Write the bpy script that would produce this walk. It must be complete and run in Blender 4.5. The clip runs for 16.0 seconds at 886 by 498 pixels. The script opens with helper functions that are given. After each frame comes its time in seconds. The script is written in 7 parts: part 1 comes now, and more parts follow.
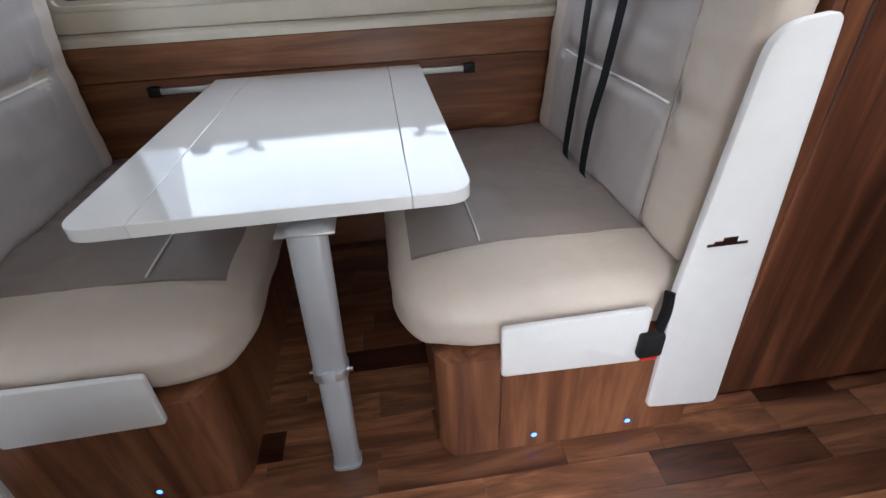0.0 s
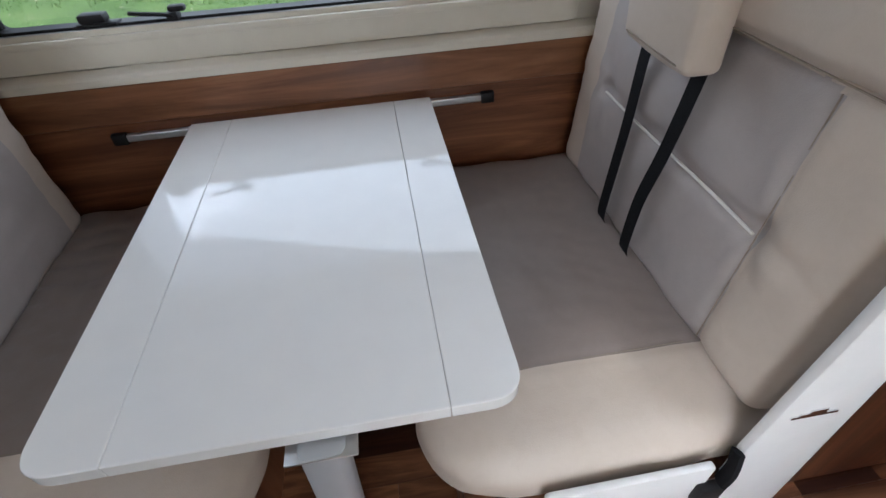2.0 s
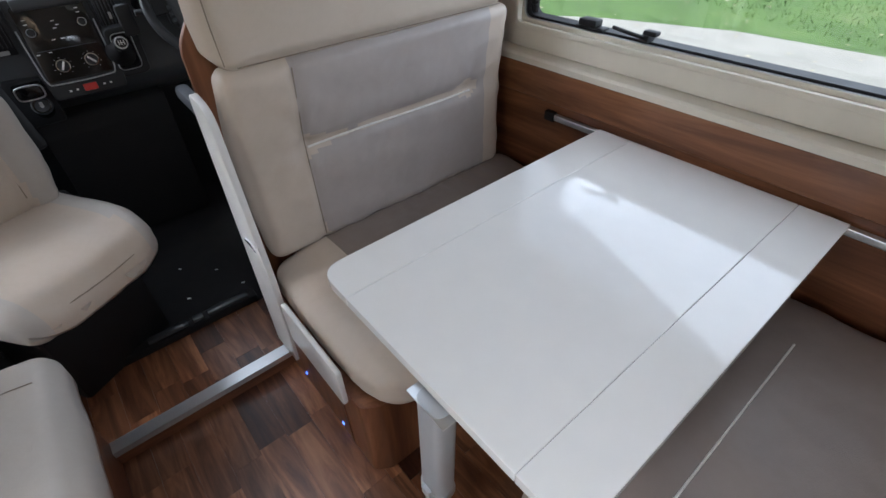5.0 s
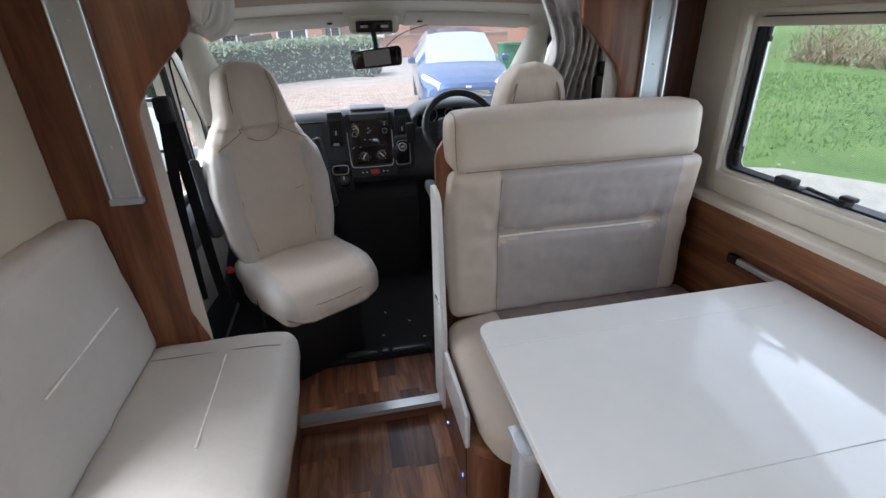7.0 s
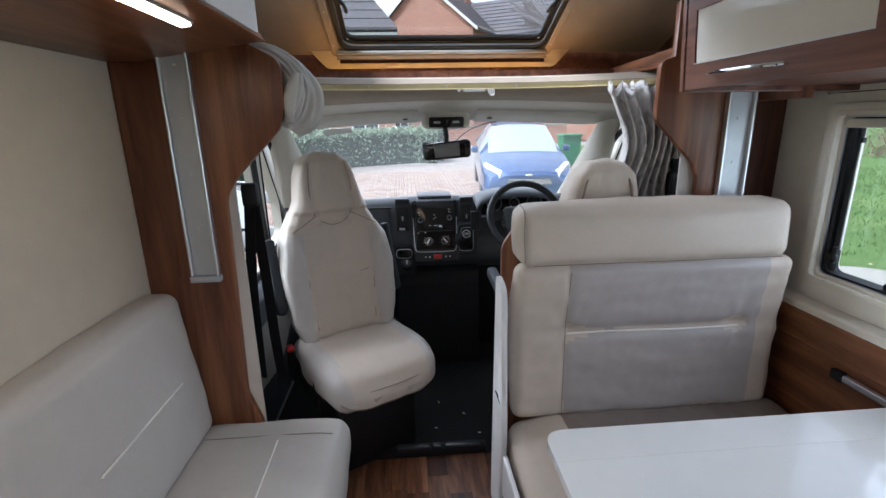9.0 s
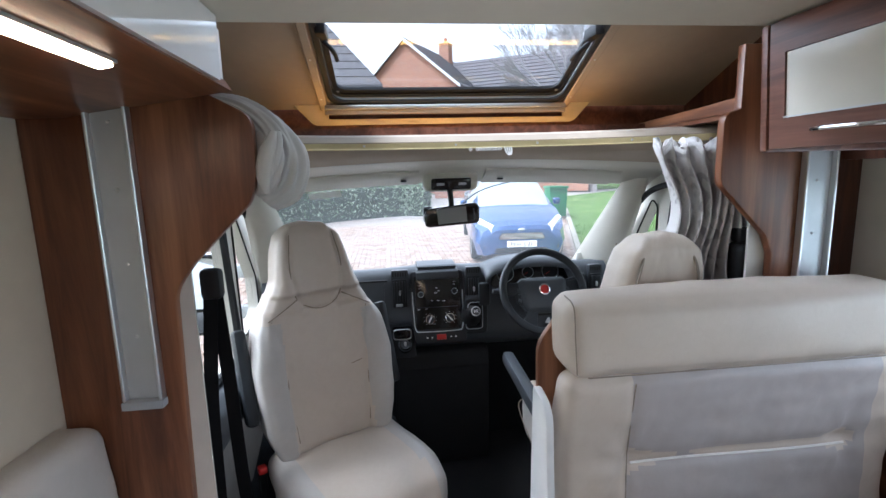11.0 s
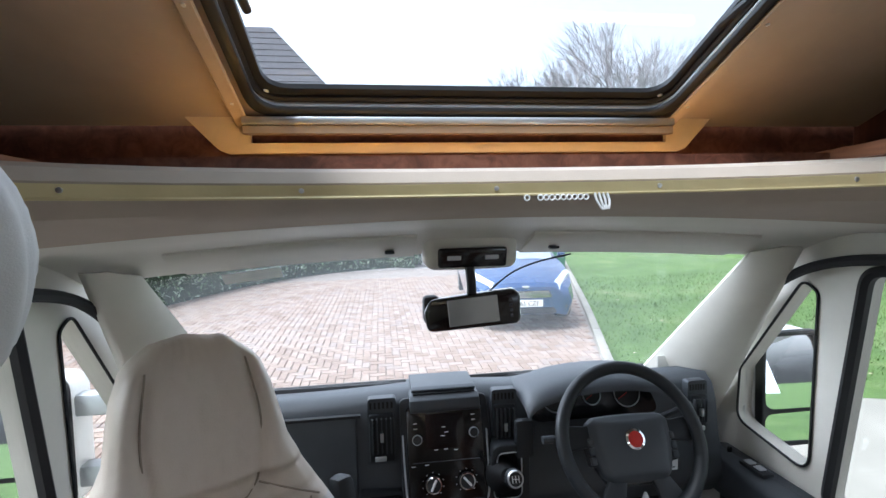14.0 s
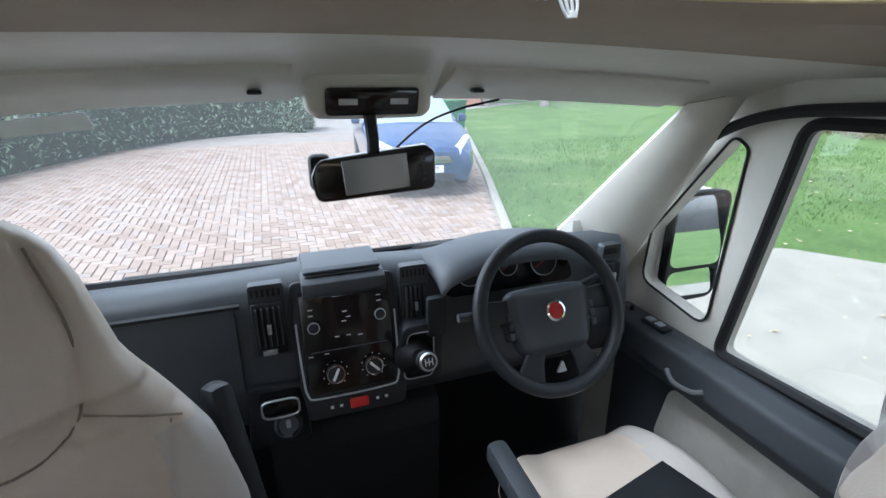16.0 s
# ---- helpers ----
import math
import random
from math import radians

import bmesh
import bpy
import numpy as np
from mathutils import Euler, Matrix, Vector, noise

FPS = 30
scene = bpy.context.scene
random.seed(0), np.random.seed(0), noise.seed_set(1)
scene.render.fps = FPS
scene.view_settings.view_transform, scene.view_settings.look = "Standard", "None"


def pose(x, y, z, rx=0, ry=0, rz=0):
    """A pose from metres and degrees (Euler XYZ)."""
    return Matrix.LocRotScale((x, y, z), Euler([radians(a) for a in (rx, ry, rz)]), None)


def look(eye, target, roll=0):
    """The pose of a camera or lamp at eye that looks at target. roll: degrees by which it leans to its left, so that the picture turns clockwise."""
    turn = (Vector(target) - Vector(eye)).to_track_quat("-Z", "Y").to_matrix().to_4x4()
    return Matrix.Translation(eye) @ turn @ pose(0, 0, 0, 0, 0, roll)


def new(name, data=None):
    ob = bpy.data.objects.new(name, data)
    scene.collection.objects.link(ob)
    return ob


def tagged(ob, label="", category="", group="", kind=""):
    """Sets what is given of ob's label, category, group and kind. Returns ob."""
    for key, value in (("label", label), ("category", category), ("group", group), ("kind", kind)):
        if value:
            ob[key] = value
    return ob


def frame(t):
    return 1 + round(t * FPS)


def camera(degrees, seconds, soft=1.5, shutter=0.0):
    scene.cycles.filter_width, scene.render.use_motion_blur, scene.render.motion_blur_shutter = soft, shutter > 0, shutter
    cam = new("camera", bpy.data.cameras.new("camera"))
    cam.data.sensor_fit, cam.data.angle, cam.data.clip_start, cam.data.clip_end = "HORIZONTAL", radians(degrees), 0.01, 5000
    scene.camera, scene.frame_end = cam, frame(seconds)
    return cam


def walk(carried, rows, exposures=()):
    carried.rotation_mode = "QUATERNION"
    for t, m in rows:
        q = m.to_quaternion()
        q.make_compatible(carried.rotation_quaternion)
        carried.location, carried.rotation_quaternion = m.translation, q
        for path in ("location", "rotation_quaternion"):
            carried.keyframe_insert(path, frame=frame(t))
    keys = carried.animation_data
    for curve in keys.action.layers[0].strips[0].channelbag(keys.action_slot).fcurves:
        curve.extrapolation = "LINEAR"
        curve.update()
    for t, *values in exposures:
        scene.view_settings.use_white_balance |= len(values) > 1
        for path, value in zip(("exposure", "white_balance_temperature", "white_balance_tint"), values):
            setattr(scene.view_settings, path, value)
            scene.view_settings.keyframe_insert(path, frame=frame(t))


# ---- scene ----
cam = camera(86.8, 16.0)
PATH = [
    (0, (-0.105, -0.225, 1.166), (0.077, 1.432, 0.062), -3.0),
    (0.5, (-0.062, -0.152, 1.199), (0.135, 1.485, 0.067), -3.2),
    (1, (-0.011, -0.018, 1.247), (0.174, 1.526, -0.011), -3.4),
    (1.5, (-0.034, 0.056, 1.332), (0.144, 1.585, 0.056), -3.5),
    (2, (-0.111, 0.187, 1.417), (0.061, 1.663, 0.079), -3.7),
    (2.5, (-0.153, 0.215, 1.472), (0.003, 1.689, 0.13), -3.9),
    (3, (-0.157, 0.302, 1.489), (-0.203, 1.745, 0.104), -4.2),
    (3.5, (-0.081, 0.398, 1.473), (-0.477, 1.791, 0.094), -0.5),
    (4, (-0.042, 0.379, 1.443), (-0.808, 1.617, 0.071), -1.5),
    (4.5, (0.0, 0.33, 1.451), (-0.961, 1.423, 0.08), -0.9),
    (5, (0.125, 0.264, 1.501), (-1.081, 1.221, 0.225), -2.3),
    (5.2, (0.175, 0.245, 1.519), (-1.14, 1.158, 0.319), -2.9),
    (7.3, (0.468, 0.223, 1.584), (-1.35, 0.522, 0.805), -1.3),
    (7.5, (0.474, 0.219, 1.584), (-1.371, 0.502, 0.865), -1.1),
    (8, (0.466, 0.208, 1.594), (-1.423, 0.428, 0.977), -1.6),
    (8.5, (0.446, 0.206, 1.602), (-1.473, 0.358, 1.06), -1.6),
    (8.7, (0.433, 0.204, 1.604), (-1.489, 0.348, 1.071), -1.3),
    (10.8, (0.036, 0.122, 1.64), (-1.92, 0.326, 1.272), -1.6),
    (11, (-0.003, 0.133, 1.652), (-1.966, 0.349, 1.334), -1.6),
    (11.5, (-0.143, 0.155, 1.66), (-2.117, 0.359, 1.418), -2.0),
    (12, (-0.313, 0.196, 1.683), (-2.295, 0.342, 1.462), -1.3),
    (12.5, (-0.484, 0.201, 1.675), (-2.47, 0.359, 1.498), -1.5),
    (13, (-0.668, 0.15, 1.695), (-2.646, 0.414, 1.55), -1.9),
    (13.5, (-0.814, 0.16, 1.691), (-2.792, 0.421, 1.552), -1.7),
    (14, (-0.94, 0.175, 1.699), (-2.919, 0.442, 1.583), -1.5),
    (14.5, (-1.066, 0.155, 1.694), (-3.02, 0.539, 1.511), -1.9),
    (15, (-1.151, 0.143, 1.653), (-3.051, 0.659, 1.301), -1.2),
    (15.5, (-1.202, 0.157, 1.622), (-3.024, 0.806, 1.113), -0.5),
    (16, (-1.2, 0.216, 1.639), (-2.971, 0.859, 0.968), -0.1),
]
EXPOSURES = [(0.0, 1.3, 5700, 10), (3.0, 1.22, 5650, 10), (5.0, 1.42, 5700, 10), (8.7, 1.42, 5550, 10), (11.0, 1.68, 5350, 9), (13.0, 1.55, 5400, 8), (14.5, 1.42, 5450, 8), (16.0, 1.38, 5350, 6)]
walk(cam, [(t, look(eye, target, roll)) for t, eye, target, roll in PATH], exposures=EXPOSURES)
import colorsys

# ---------- world, sun, exposure ----------
world = bpy.data.worlds.new("overcast_sky")
scene.world = world
world.use_nodes = True
wn, wl = world.node_tree.nodes, world.node_tree.links
wn.clear()
sky = wn.new("ShaderNodeTexSky")
sky.sky_type = "NISHITA"
sky.sun_disc = False
sky.sun_elevation = radians(38)
sky.sun_rotation = radians(200)
sky.dust_density = 4.0
sky.air_density = 1.5
grey = wn.new("ShaderNodeHueSaturation")
grey.inputs["Saturation"].default_value = 0.12
back = wn.new("ShaderNodeBackground")
back.inputs["Strength"].default_value = 0.15
wout = wn.new("ShaderNodeOutputWorld")
wl.new(sky.outputs[0], grey.inputs["Color"])
wl.new(grey.outputs[0], back.inputs[0])
wl.new(back.outputs[0], wout.inputs[0])


def lamp(name, kind, m, energy, colour=(1, 1, 1), size=1.0, size_y=None):
    data = bpy.data.lights.new(name, kind)
    data.energy, data.color = energy, colour
    if kind == "AREA":
        data.shape, data.size, data.size_y = "RECTANGLE", size, size_y or size
    ob = new(name, data)
    ob.matrix_world = m
    return ob


sun = lamp("sun", "SUN", look((0, 0, 30), (-10, 14, 0)), 1.9, (1.0, 0.96, 0.9))
sun.data.angle = radians(18)
# daylight through the openings: side window, windscreen, roof window, cab doors and entrance door
DAY = (0.95, 0.98, 1.0)
lamp("window_daylight", "AREA", look((-0.37, 2.0, 1.32), (-0.95, 0.3, 0.85)), 3.3, DAY, 1.75, 0.6)
lamp("windscreen_daylight", "AREA", look((-2.75, 0.42, 1.55), (-1.0, 0.42, 0.9)), 2.2, DAY, 1.5, 0.6)
lamp("roof_window_daylight", "AREA", look((-1.75, 0.4, 2.35), (-1.2, 0.4, 1.0)), 1.05, DAY, 0.9, 0.6)
lamp("entrance_daylight", "AREA", look((-0.02, -0.80, 1.5), (-0.05, 1.7, 1.05)), 0.5, DAY, 0.5, 0.55)
# added fill from an unseen roof opening, brightens the table and front bench
lamp("rear_roof_light_daylight", "AREA", look((1.2, 0.25, 2.1), (0.65, 0.3, 0)), 4.4, DAY, 0.68, 0.48)


# ---------- materials ----------
def material(name, base, rough=0.5, metal=0.0, spec=0.5, coat=0.0):
    m = bpy.data.materials.new(name)
    m.use_nodes = True
    b = m.node_tree.nodes["Principled BSDF"]
    b.inputs["Base Color"].default_value = (*base, 1)
    b.inputs["Roughness"].default_value = rough
    b.inputs["Metallic"].default_value = metal
    b.inputs["Specular IOR Level"].default_value = spec
    b.inputs["Coat Weight"].default_value = coat
    b.inputs["Coat Roughness"].default_value = 0.06
    return m


def coords(m, stretch=(1, 1, 1), shift=None):
    n, l = m.node_tree.nodes, m.node_tree.links
    tc, mp = n.new("ShaderNodeTexCoord"), n.new("ShaderNodeMapping")
    mp.inputs["Scale"].default_value = stretch
    l.new(tc.outputs["Object"], mp.inputs["Vector"])
    return mp


def noise_tex(m, vec, scale, detail=4, rough=0.55, distort=0.0):
    n, l = m.node_tree.nodes, m.node_tree.links
    t = n.new("ShaderNodeTexNoise")
    t.inputs["Scale"].default_value, t.inputs["Detail"].default_value = scale, detail
    t.inputs["Roughness"].default_value, t.inputs["Distortion"].default_value = rough, distort
    l.new(vec.outputs[0], t.inputs["Vector"])
    return t


def ramp(m, src, stops):
    n, l = m.node_tree.nodes, m.node_tree.links
    r = n.new("ShaderNodeValToRGB")
    e = r.color_ramp.elements
    while len(e) < len(stops):
        e.new(0.5)
    for i, (p, c) in enumerate(stops):
        e[i].position, e[i].color = p, (*c, 1)
    l.new(src, r.inputs["Fac"])
    return r


def mix(m, a, b, fac, mode="MIX"):
    n, l = m.node_tree.nodes, m.node_tree.links
    x = n.new("ShaderNodeMix")
    x.data_type, x.blend_type = "RGBA", mode
    for sock, v in ((x.inputs[0], fac), (x.inputs[6], a), (x.inputs[7], b)):
        if isinstance(v, (int, float)):
            sock.default_value = v
        elif isinstance(v, tuple):
            sock.default_value = (*v, 1)
        else:
            l.new(v, sock)
    return x.outputs[2]


def bump(m, height, strength, dist=0.002):
    n, l = m.node_tree.nodes, m.node_tree.links
    b = n.new("ShaderNodeBump")
    b.inputs["Strength"].default_value, b.inputs["Distance"].default_value = strength, dist
    l.new(height, b.inputs["Height"])
    l.new(b.outputs[0], n["Principled BSDF"].inputs["Normal"])


def set_in(m, name, out):
    m.node_tree.links.new(out, m.node_tree.nodes["Principled BSDF"].inputs[name])


def plain(name, base, rough=0.5, metal=0.0, vary=0.08, scale=14.0, fine=220.0, relief=0.15, **kw):
    """A painted, moulded or woven surface with soft mottling, uneven gloss and fine relief."""
    m = material(name, base, rough, metal, **kw)
    v = coords(m)
    big, small = noise_tex(m, v, scale, 5), noise_tex(m, v, fine, 2)
    lo = tuple(max(0, c * (1 - vary)) for c in base)
    hi = tuple(min(1, c * (1 + vary)) for c in base)
    set_in(m, "Base Color", ramp(m, big.outputs["Fac"], [(0.3, lo), (0.7, hi)]).outputs[0])
    n = m.node_tree.nodes.new("ShaderNodeMapRange")
    n.inputs[3].default_value, n.inputs[4].default_value = max(0.02, rough * 0.85), min(1, rough * 1.15)
    m.node_tree.links.new(big.outputs["Fac"], n.inputs[0])
    set_in(m, "Roughness", n.outputs[0])
    if relief:
        bump(m, small.outputs["Fac"], relief, 0.001)
    return m


def wood(name, dark, mid, light, grain=(1, 14, 14), rough=0.35, rand=False, coat=0.0):
    m = material(name, mid, rough, coat=coat)
    v = coords(m, grain)
    n, l = m.node_tree.nodes, m.node_tree.links
    if rand:
        info, add = n.new("ShaderNodeObjectInfo"), n.new("ShaderNodeVectorMath")
        mul = n.new("ShaderNodeMath")
        mul.operation = "MULTIPLY"
        mul.inputs[1].default_value = 37.0
        l.new(info.outputs["Random"], mul.inputs[0])
        l.new(v.outputs[0], add.inputs[0])
        l.new(mul.outputs[0], add.inputs[1])
        v = add
    a = noise_tex(m, v, 1.15, 6, 0.62, 1.0)
    b = noise_tex(m, v, 6.0, 8, 0.65, 0.4)
    c = ramp(m, a.outputs["Fac"], [(0.36, dark), (0.5, mid), (0.65, light)])
    d = ramp(m, b.outputs["Fac"], [(0.3, (0.62, 0.6, 0.58)), (0.65, (1.0, 1.0, 1.0))])
    out = mix(m, c.outputs[0], d.outputs[0], 0.5, "MULTIPLY")
    if rand:
        t = ramp(m, info.outputs["Random"], [(0.0, (0.28, 0.21, 0.20)), (0.3, (0.62, 0.52, 0.48)), (0.6, (0.95, 0.9, 0.86)), (1.0, (1.75, 1.65, 1.5))])
        out = mix(m, out, t.outputs[0], 1.0, "MULTIPLY")
    set_in(m, "Base Color", out)
    bump(m, b.outputs["Fac"], 0.12, 0.001)
    return m


def leather(name, base, vary=0.035):
    m = material(name, base, 0.42, spec=0.4)
    v = coords(m)
    big, mid = noise_tex(m, v, 5.0, 4), noise_tex(m, v, 26.0, 5, 0.6, 1.2)
    vor = m.node_tree.nodes.new("ShaderNodeTexVoronoi")
    vor.inputs["Scale"].default_value = 420
    m.node_tree.links.new(v.outputs[0], vor.inputs["Vector"])
    lo, hi = tuple(c * (1 - vary) for c in base), tuple(min(1, c * (1 + vary)) for c in base)
    c = ramp(m, big.outputs["Fac"], [(0.3, lo), (0.7, hi)])
    d = ramp(m, mid.outputs["Fac"], [(0.35, (0.965, 0.96, 0.95)), (0.6, (1, 1, 1))])
    set_in(m, "Base Color", mix(m, c.outputs[0], d.outputs[0], 0.8, "MULTIPLY"))
    h = m.node_tree.nodes.new("ShaderNodeMath")
    h.operation = "MULTIPLY_ADD"
    h.inputs[1].default_value = 0.35
    m.node_tree.links.new(vor.outputs["Distance"], h.inputs[0])
    m.node_tree.links.new(mid.outputs["Fac"], h.inputs[2])
    bump(m, h.outputs[0], 0.22, 0.003)
    return m


def glass(name, tint=(1, 1, 1), alpha=0.05, rough=0.02, veil=0.0):
    """Clear glass with a weak reflection; veil mixes in a pale haze for dust and reflections."""
    m = bpy.data.materials.new(name)
    m.use_nodes = True
    n, l = m.node_tree.nodes, m.node_tree.links
    n.clear()
    o, t, g, x = n.new("ShaderNodeOutputMaterial"), n.new("ShaderNodeBsdfTransparent"), n.new("ShaderNodeBsdfGlossy"), n.new("ShaderNodeMixShader")
    x.inputs[0].default_value = alpha
    t.inputs[0].default_value = (*tint, 1)
    g.inputs["Roughness"].default_value = rough
    l.new(t.outputs[0], x.inputs[1])
    l.new(g.outputs[0], x.inputs[2])
    if veil:
        d, y = n.new("ShaderNodeBsdfTranslucent"), n.new("ShaderNodeMixShader")
        d.inputs[0].default_value = (0.8, 0.82, 0.84, 1)
        y.inputs[0].default_value = veil
        l.new(x.outputs[0], y.inputs[1])
        l.new(d.outputs[0], y.inputs[2])
        x = y
    l.new(x.outputs[0], o.inputs[0])
    return m


def glow(name, colour, strength):
    m = material(name, colour, 0.4)
    b = m.node_tree.nodes["Principled BSDF"]
    b.inputs["Emission Color"].default_value = (*colour, 1)
    b.inputs["Emission Strength"].default_value = strength
    return m


WD, WM, WL = (0.085, 0.028, 0.013), (0.165, 0.062, 0.028), (0.27, 0.115, 0.053)
walnut_x = wood("walnut_lengthwise", WD, WM, WL, (0.9, 10, 10))
walnut_z = wood("walnut_upright", WD, WM, WL, (10, 10, 0.7))
walnut_y = wood("walnut_crosswise", WD, WM, WL, (10, 0.9, 10))
walnut_dark = wood("dark_walnut_upright", (0.042, 0.0135, 0.0075), (0.085, 0.028, 0.013), (0.185, 0.068, 0.030), (11, 11, 0.7))
walnut_pale = wood("orange_walnut_lengthwise", (0.145, 0.056, 0.025), (0.235, 0.100, 0.045), (0.33, 0.155, 0.075), (0.9, 10, 10))
walnut_red = wood("reddish_walnut", (0.09, 0.034, 0.022), (0.15, 0.058, 0.036), (0.21, 0.09, 0.055), (1.2, 18, 18))
floor_wood = wood("vinyl_plank", (0.075, 0.030, 0.016), (0.15, 0.066, 0.034), (0.27, 0.13, 0.066), (2.0, 16, 16), 0.3, True)
cream = leather("cream_leather", (0.55, 0.475, 0.40))
taupe = leather("taupe_leather", (0.41, 0.37, 0.35))
pale = leather("pale_grey_leather", (0.48, 0.45, 0.415))
taupe_seat = leather("brown_taupe_leather", (0.245, 0.205, 0.185))
piping = plain("white_piping", (0.78, 0.75, 0.7), 0.5)
seam = plain("seam_thread", (0.25, 0.205, 0.16), 0.7)
gloss_white = plain("gloss_white_laminate", (0.80, 0.80, 0.785), 0.07, vary=0.015, relief=0.0, coat=0.3)
panel_white = plain("satin_white_panel", (0.72, 0.71, 0.69), 0.3, vary=0.03)
wall_cream = plain("cream_wallboard", (0.54, 0.48, 0.385), 0.5, vary=0.04)
frame_cream = plain("cream_moulding", (0.66, 0.61, 0.51), 0.42, vary=0.03)
ceiling_cream = plain("ceiling_board", (0.62, 0.58, 0.47), 0.5, vary=0.03)
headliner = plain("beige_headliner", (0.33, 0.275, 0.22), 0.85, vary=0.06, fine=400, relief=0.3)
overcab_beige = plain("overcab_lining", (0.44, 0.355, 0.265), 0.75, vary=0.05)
cab_plastic = plain("pale_grey_trim", (0.52, 0.50, 0.445), 0.55, vary=0.04, fine=500)
dash_black = plain("charcoal_dash_plastic", (0.016, 0.018, 0.021), 0.48, spec=0.35, vary=0.1, fine=600, relief=0.3)
dash_grey = plain("slate_dash_plastic", (0.042, 0.047, 0.054), 0.5, spec=0.45, vary=0.08, fine=600, relief=0.3)
piano_black = plain("piano_black", (0.008, 0.008, 0.009), 0.12, vary=0.05, relief=0.0)
black_rubber = plain("black_rubber", (0.008, 0.008, 0.009), 0.6, spec=0.35)
black_web = plain("black_webbing", (0.005, 0.005, 0.006), 0.8, spec=0.2, fine=900, relief=0.5)
carpet_black = plain("black_cab_mat", (0.006, 0.006, 0.007), 0.85, vary=0.3, fine=300, relief=0.6)
alu = plain("brushed_aluminium", (0.62, 0.63, 0.64), 0.32, 0.9, vary=0.05)
alu_grey = plain("grey_painted_aluminium", (0.47, 0.49, 0.51), 0.4, 0.35, vary=0.04)
chrome = plain("chrome", (0.75, 0.75, 0.76), 0.08, 1.0, vary=0.02, relief=0)
mirror_mat = plain("mirror_glass", (0.85, 0.87, 0.88), 0.02, 1.0, vary=0.0, relief=0)
screen_grey = plain("grey_mirror_screen", (0.42, 0.45, 0.47), 0.12, 0.6, vary=0.02, relief=0)
clear = glass("clear_glass")
# pale veil mixed in for dust and the haze of the reflected dash
hazed = glass("hazed_windscreen_glass", veil=0.022)
tinted = glass("tinted_acrylic", (0.93, 0.95, 0.97))
cloth = plain("grey_curtain_cloth", (0.50, 0.485, 0.47), 0.85, vary=0.10, scale=7, fine=600, relief=0.4)
red_plastic = plain("red_plastic", (0.5, 0.02, 0.015), 0.3)
white_mark = plain("white_marking", (0.75, 0.75, 0.75), 0.4, relief=0)
led_warm = glow("warm_led_strip", (1.0, 0.74, 0.45), 6.0)
led_amber = glow("amber_led_strip", (1.0, 0.52, 0.11), 5.5)
led_blue = glow("blue_led", (0.06, 0.16, 1.0), 3.0)
car_blue = plain("blue_car_paint", (0.03, 0.075, 0.20), 0.22, 0.3, vary=0.04, relief=0, coat=1.0)
tyre_mat = plain("tyre_rubber", (0.02, 0.02, 0.02), 0.8)
van_white = plain("white_body_paint", (0.8, 0.8, 0.8), 0.25, vary=0.02, relief=0)
brass = plain("pale_gold_track", (0.52, 0.44, 0.24), 0.35, 0.5)
concrete = plain("pale_concrete", (0.265, 0.25, 0.212), 0.9, vary=0.12, scale=2.5, fine=60, relief=0.4)
green_bin_mat = plain("green_bin_plastic", (0.02, 0.14, 0.06), 0.5)
brick_red = plain("red_brickwork", (0.36, 0.14, 0.085), 0.9, vary=0.25, scale=6)
roof_tile = plain("grey_roof_tile", (0.12, 0.11, 0.115), 0.85, vary=0.2, scale=5)
# bark lightened so that its colour carries the distance haze
bark = plain("haze_paled_bark", (0.33, 0.30, 0.30), 0.9, vary=0.25)
window_dark = plain("dark_window_glass", (0.03, 0.035, 0.04), 0.05, relief=0)


def grass_material():
    m = material("lawn_grass", (0.09, 0.16, 0.04), 0.9)
    v = coords(m)
    a, b = noise_tex(m, v, 0.8, 6, 0.65), noise_tex(m, v, 22, 6, 0.75)
    c = ramp(m, a.outputs["Fac"], [(0.3, (0.075, 0.14, 0.035)), (0.55, (0.115, 0.20, 0.05)), (0.75, (0.20, 0.25, 0.10))])
    d = ramp(m, b.outputs["Fac"], [(0.3, (0.5, 0.55, 0.45)), (0.7, (1.15, 1.1, 1.0))])
    set_in(m, "Base Color", mix(m, c.outputs[0], d.outputs[0], 1.0, "MULTIPLY"))
    bump(m, b.outputs["Fac"], 1.0, 0.03)
    return m


def paver_material(island):
    m = material("block_paver" + ("_field" if island else ""), (0.4, 0.3, 0.25), 0.85)
    n = m.node_tree.nodes
    if island:
        src = n.new("ShaderNodeNewGeometry").outputs["Random Per Island"]
    else:
        src = n.new("ShaderNodeObjectInfo").outputs["Random"]
    v = coords(m)
    a = noise_tex(m, v, 60, 5, 0.7)
    c = ramp(m, src, [(0.0, (0.25, 0.175, 0.135)), (0.35, (0.315, 0.235, 0.185)), (0.7, (0.36, 0.285, 0.235)), (1.0, (0.285, 0.23, 0.20))])
    d = ramp(m, a.outputs["Fac"], [(0.3, (0.75, 0.75, 0.75)), (0.7, (1.05, 1.05, 1.05))])
    set_in(m, "Base Color", mix(m, c.outputs[0], d.outputs[0], 1.0, "MULTIPLY"))
    bump(m, a.outputs["Fac"], 0.4, 0.004)
    return m


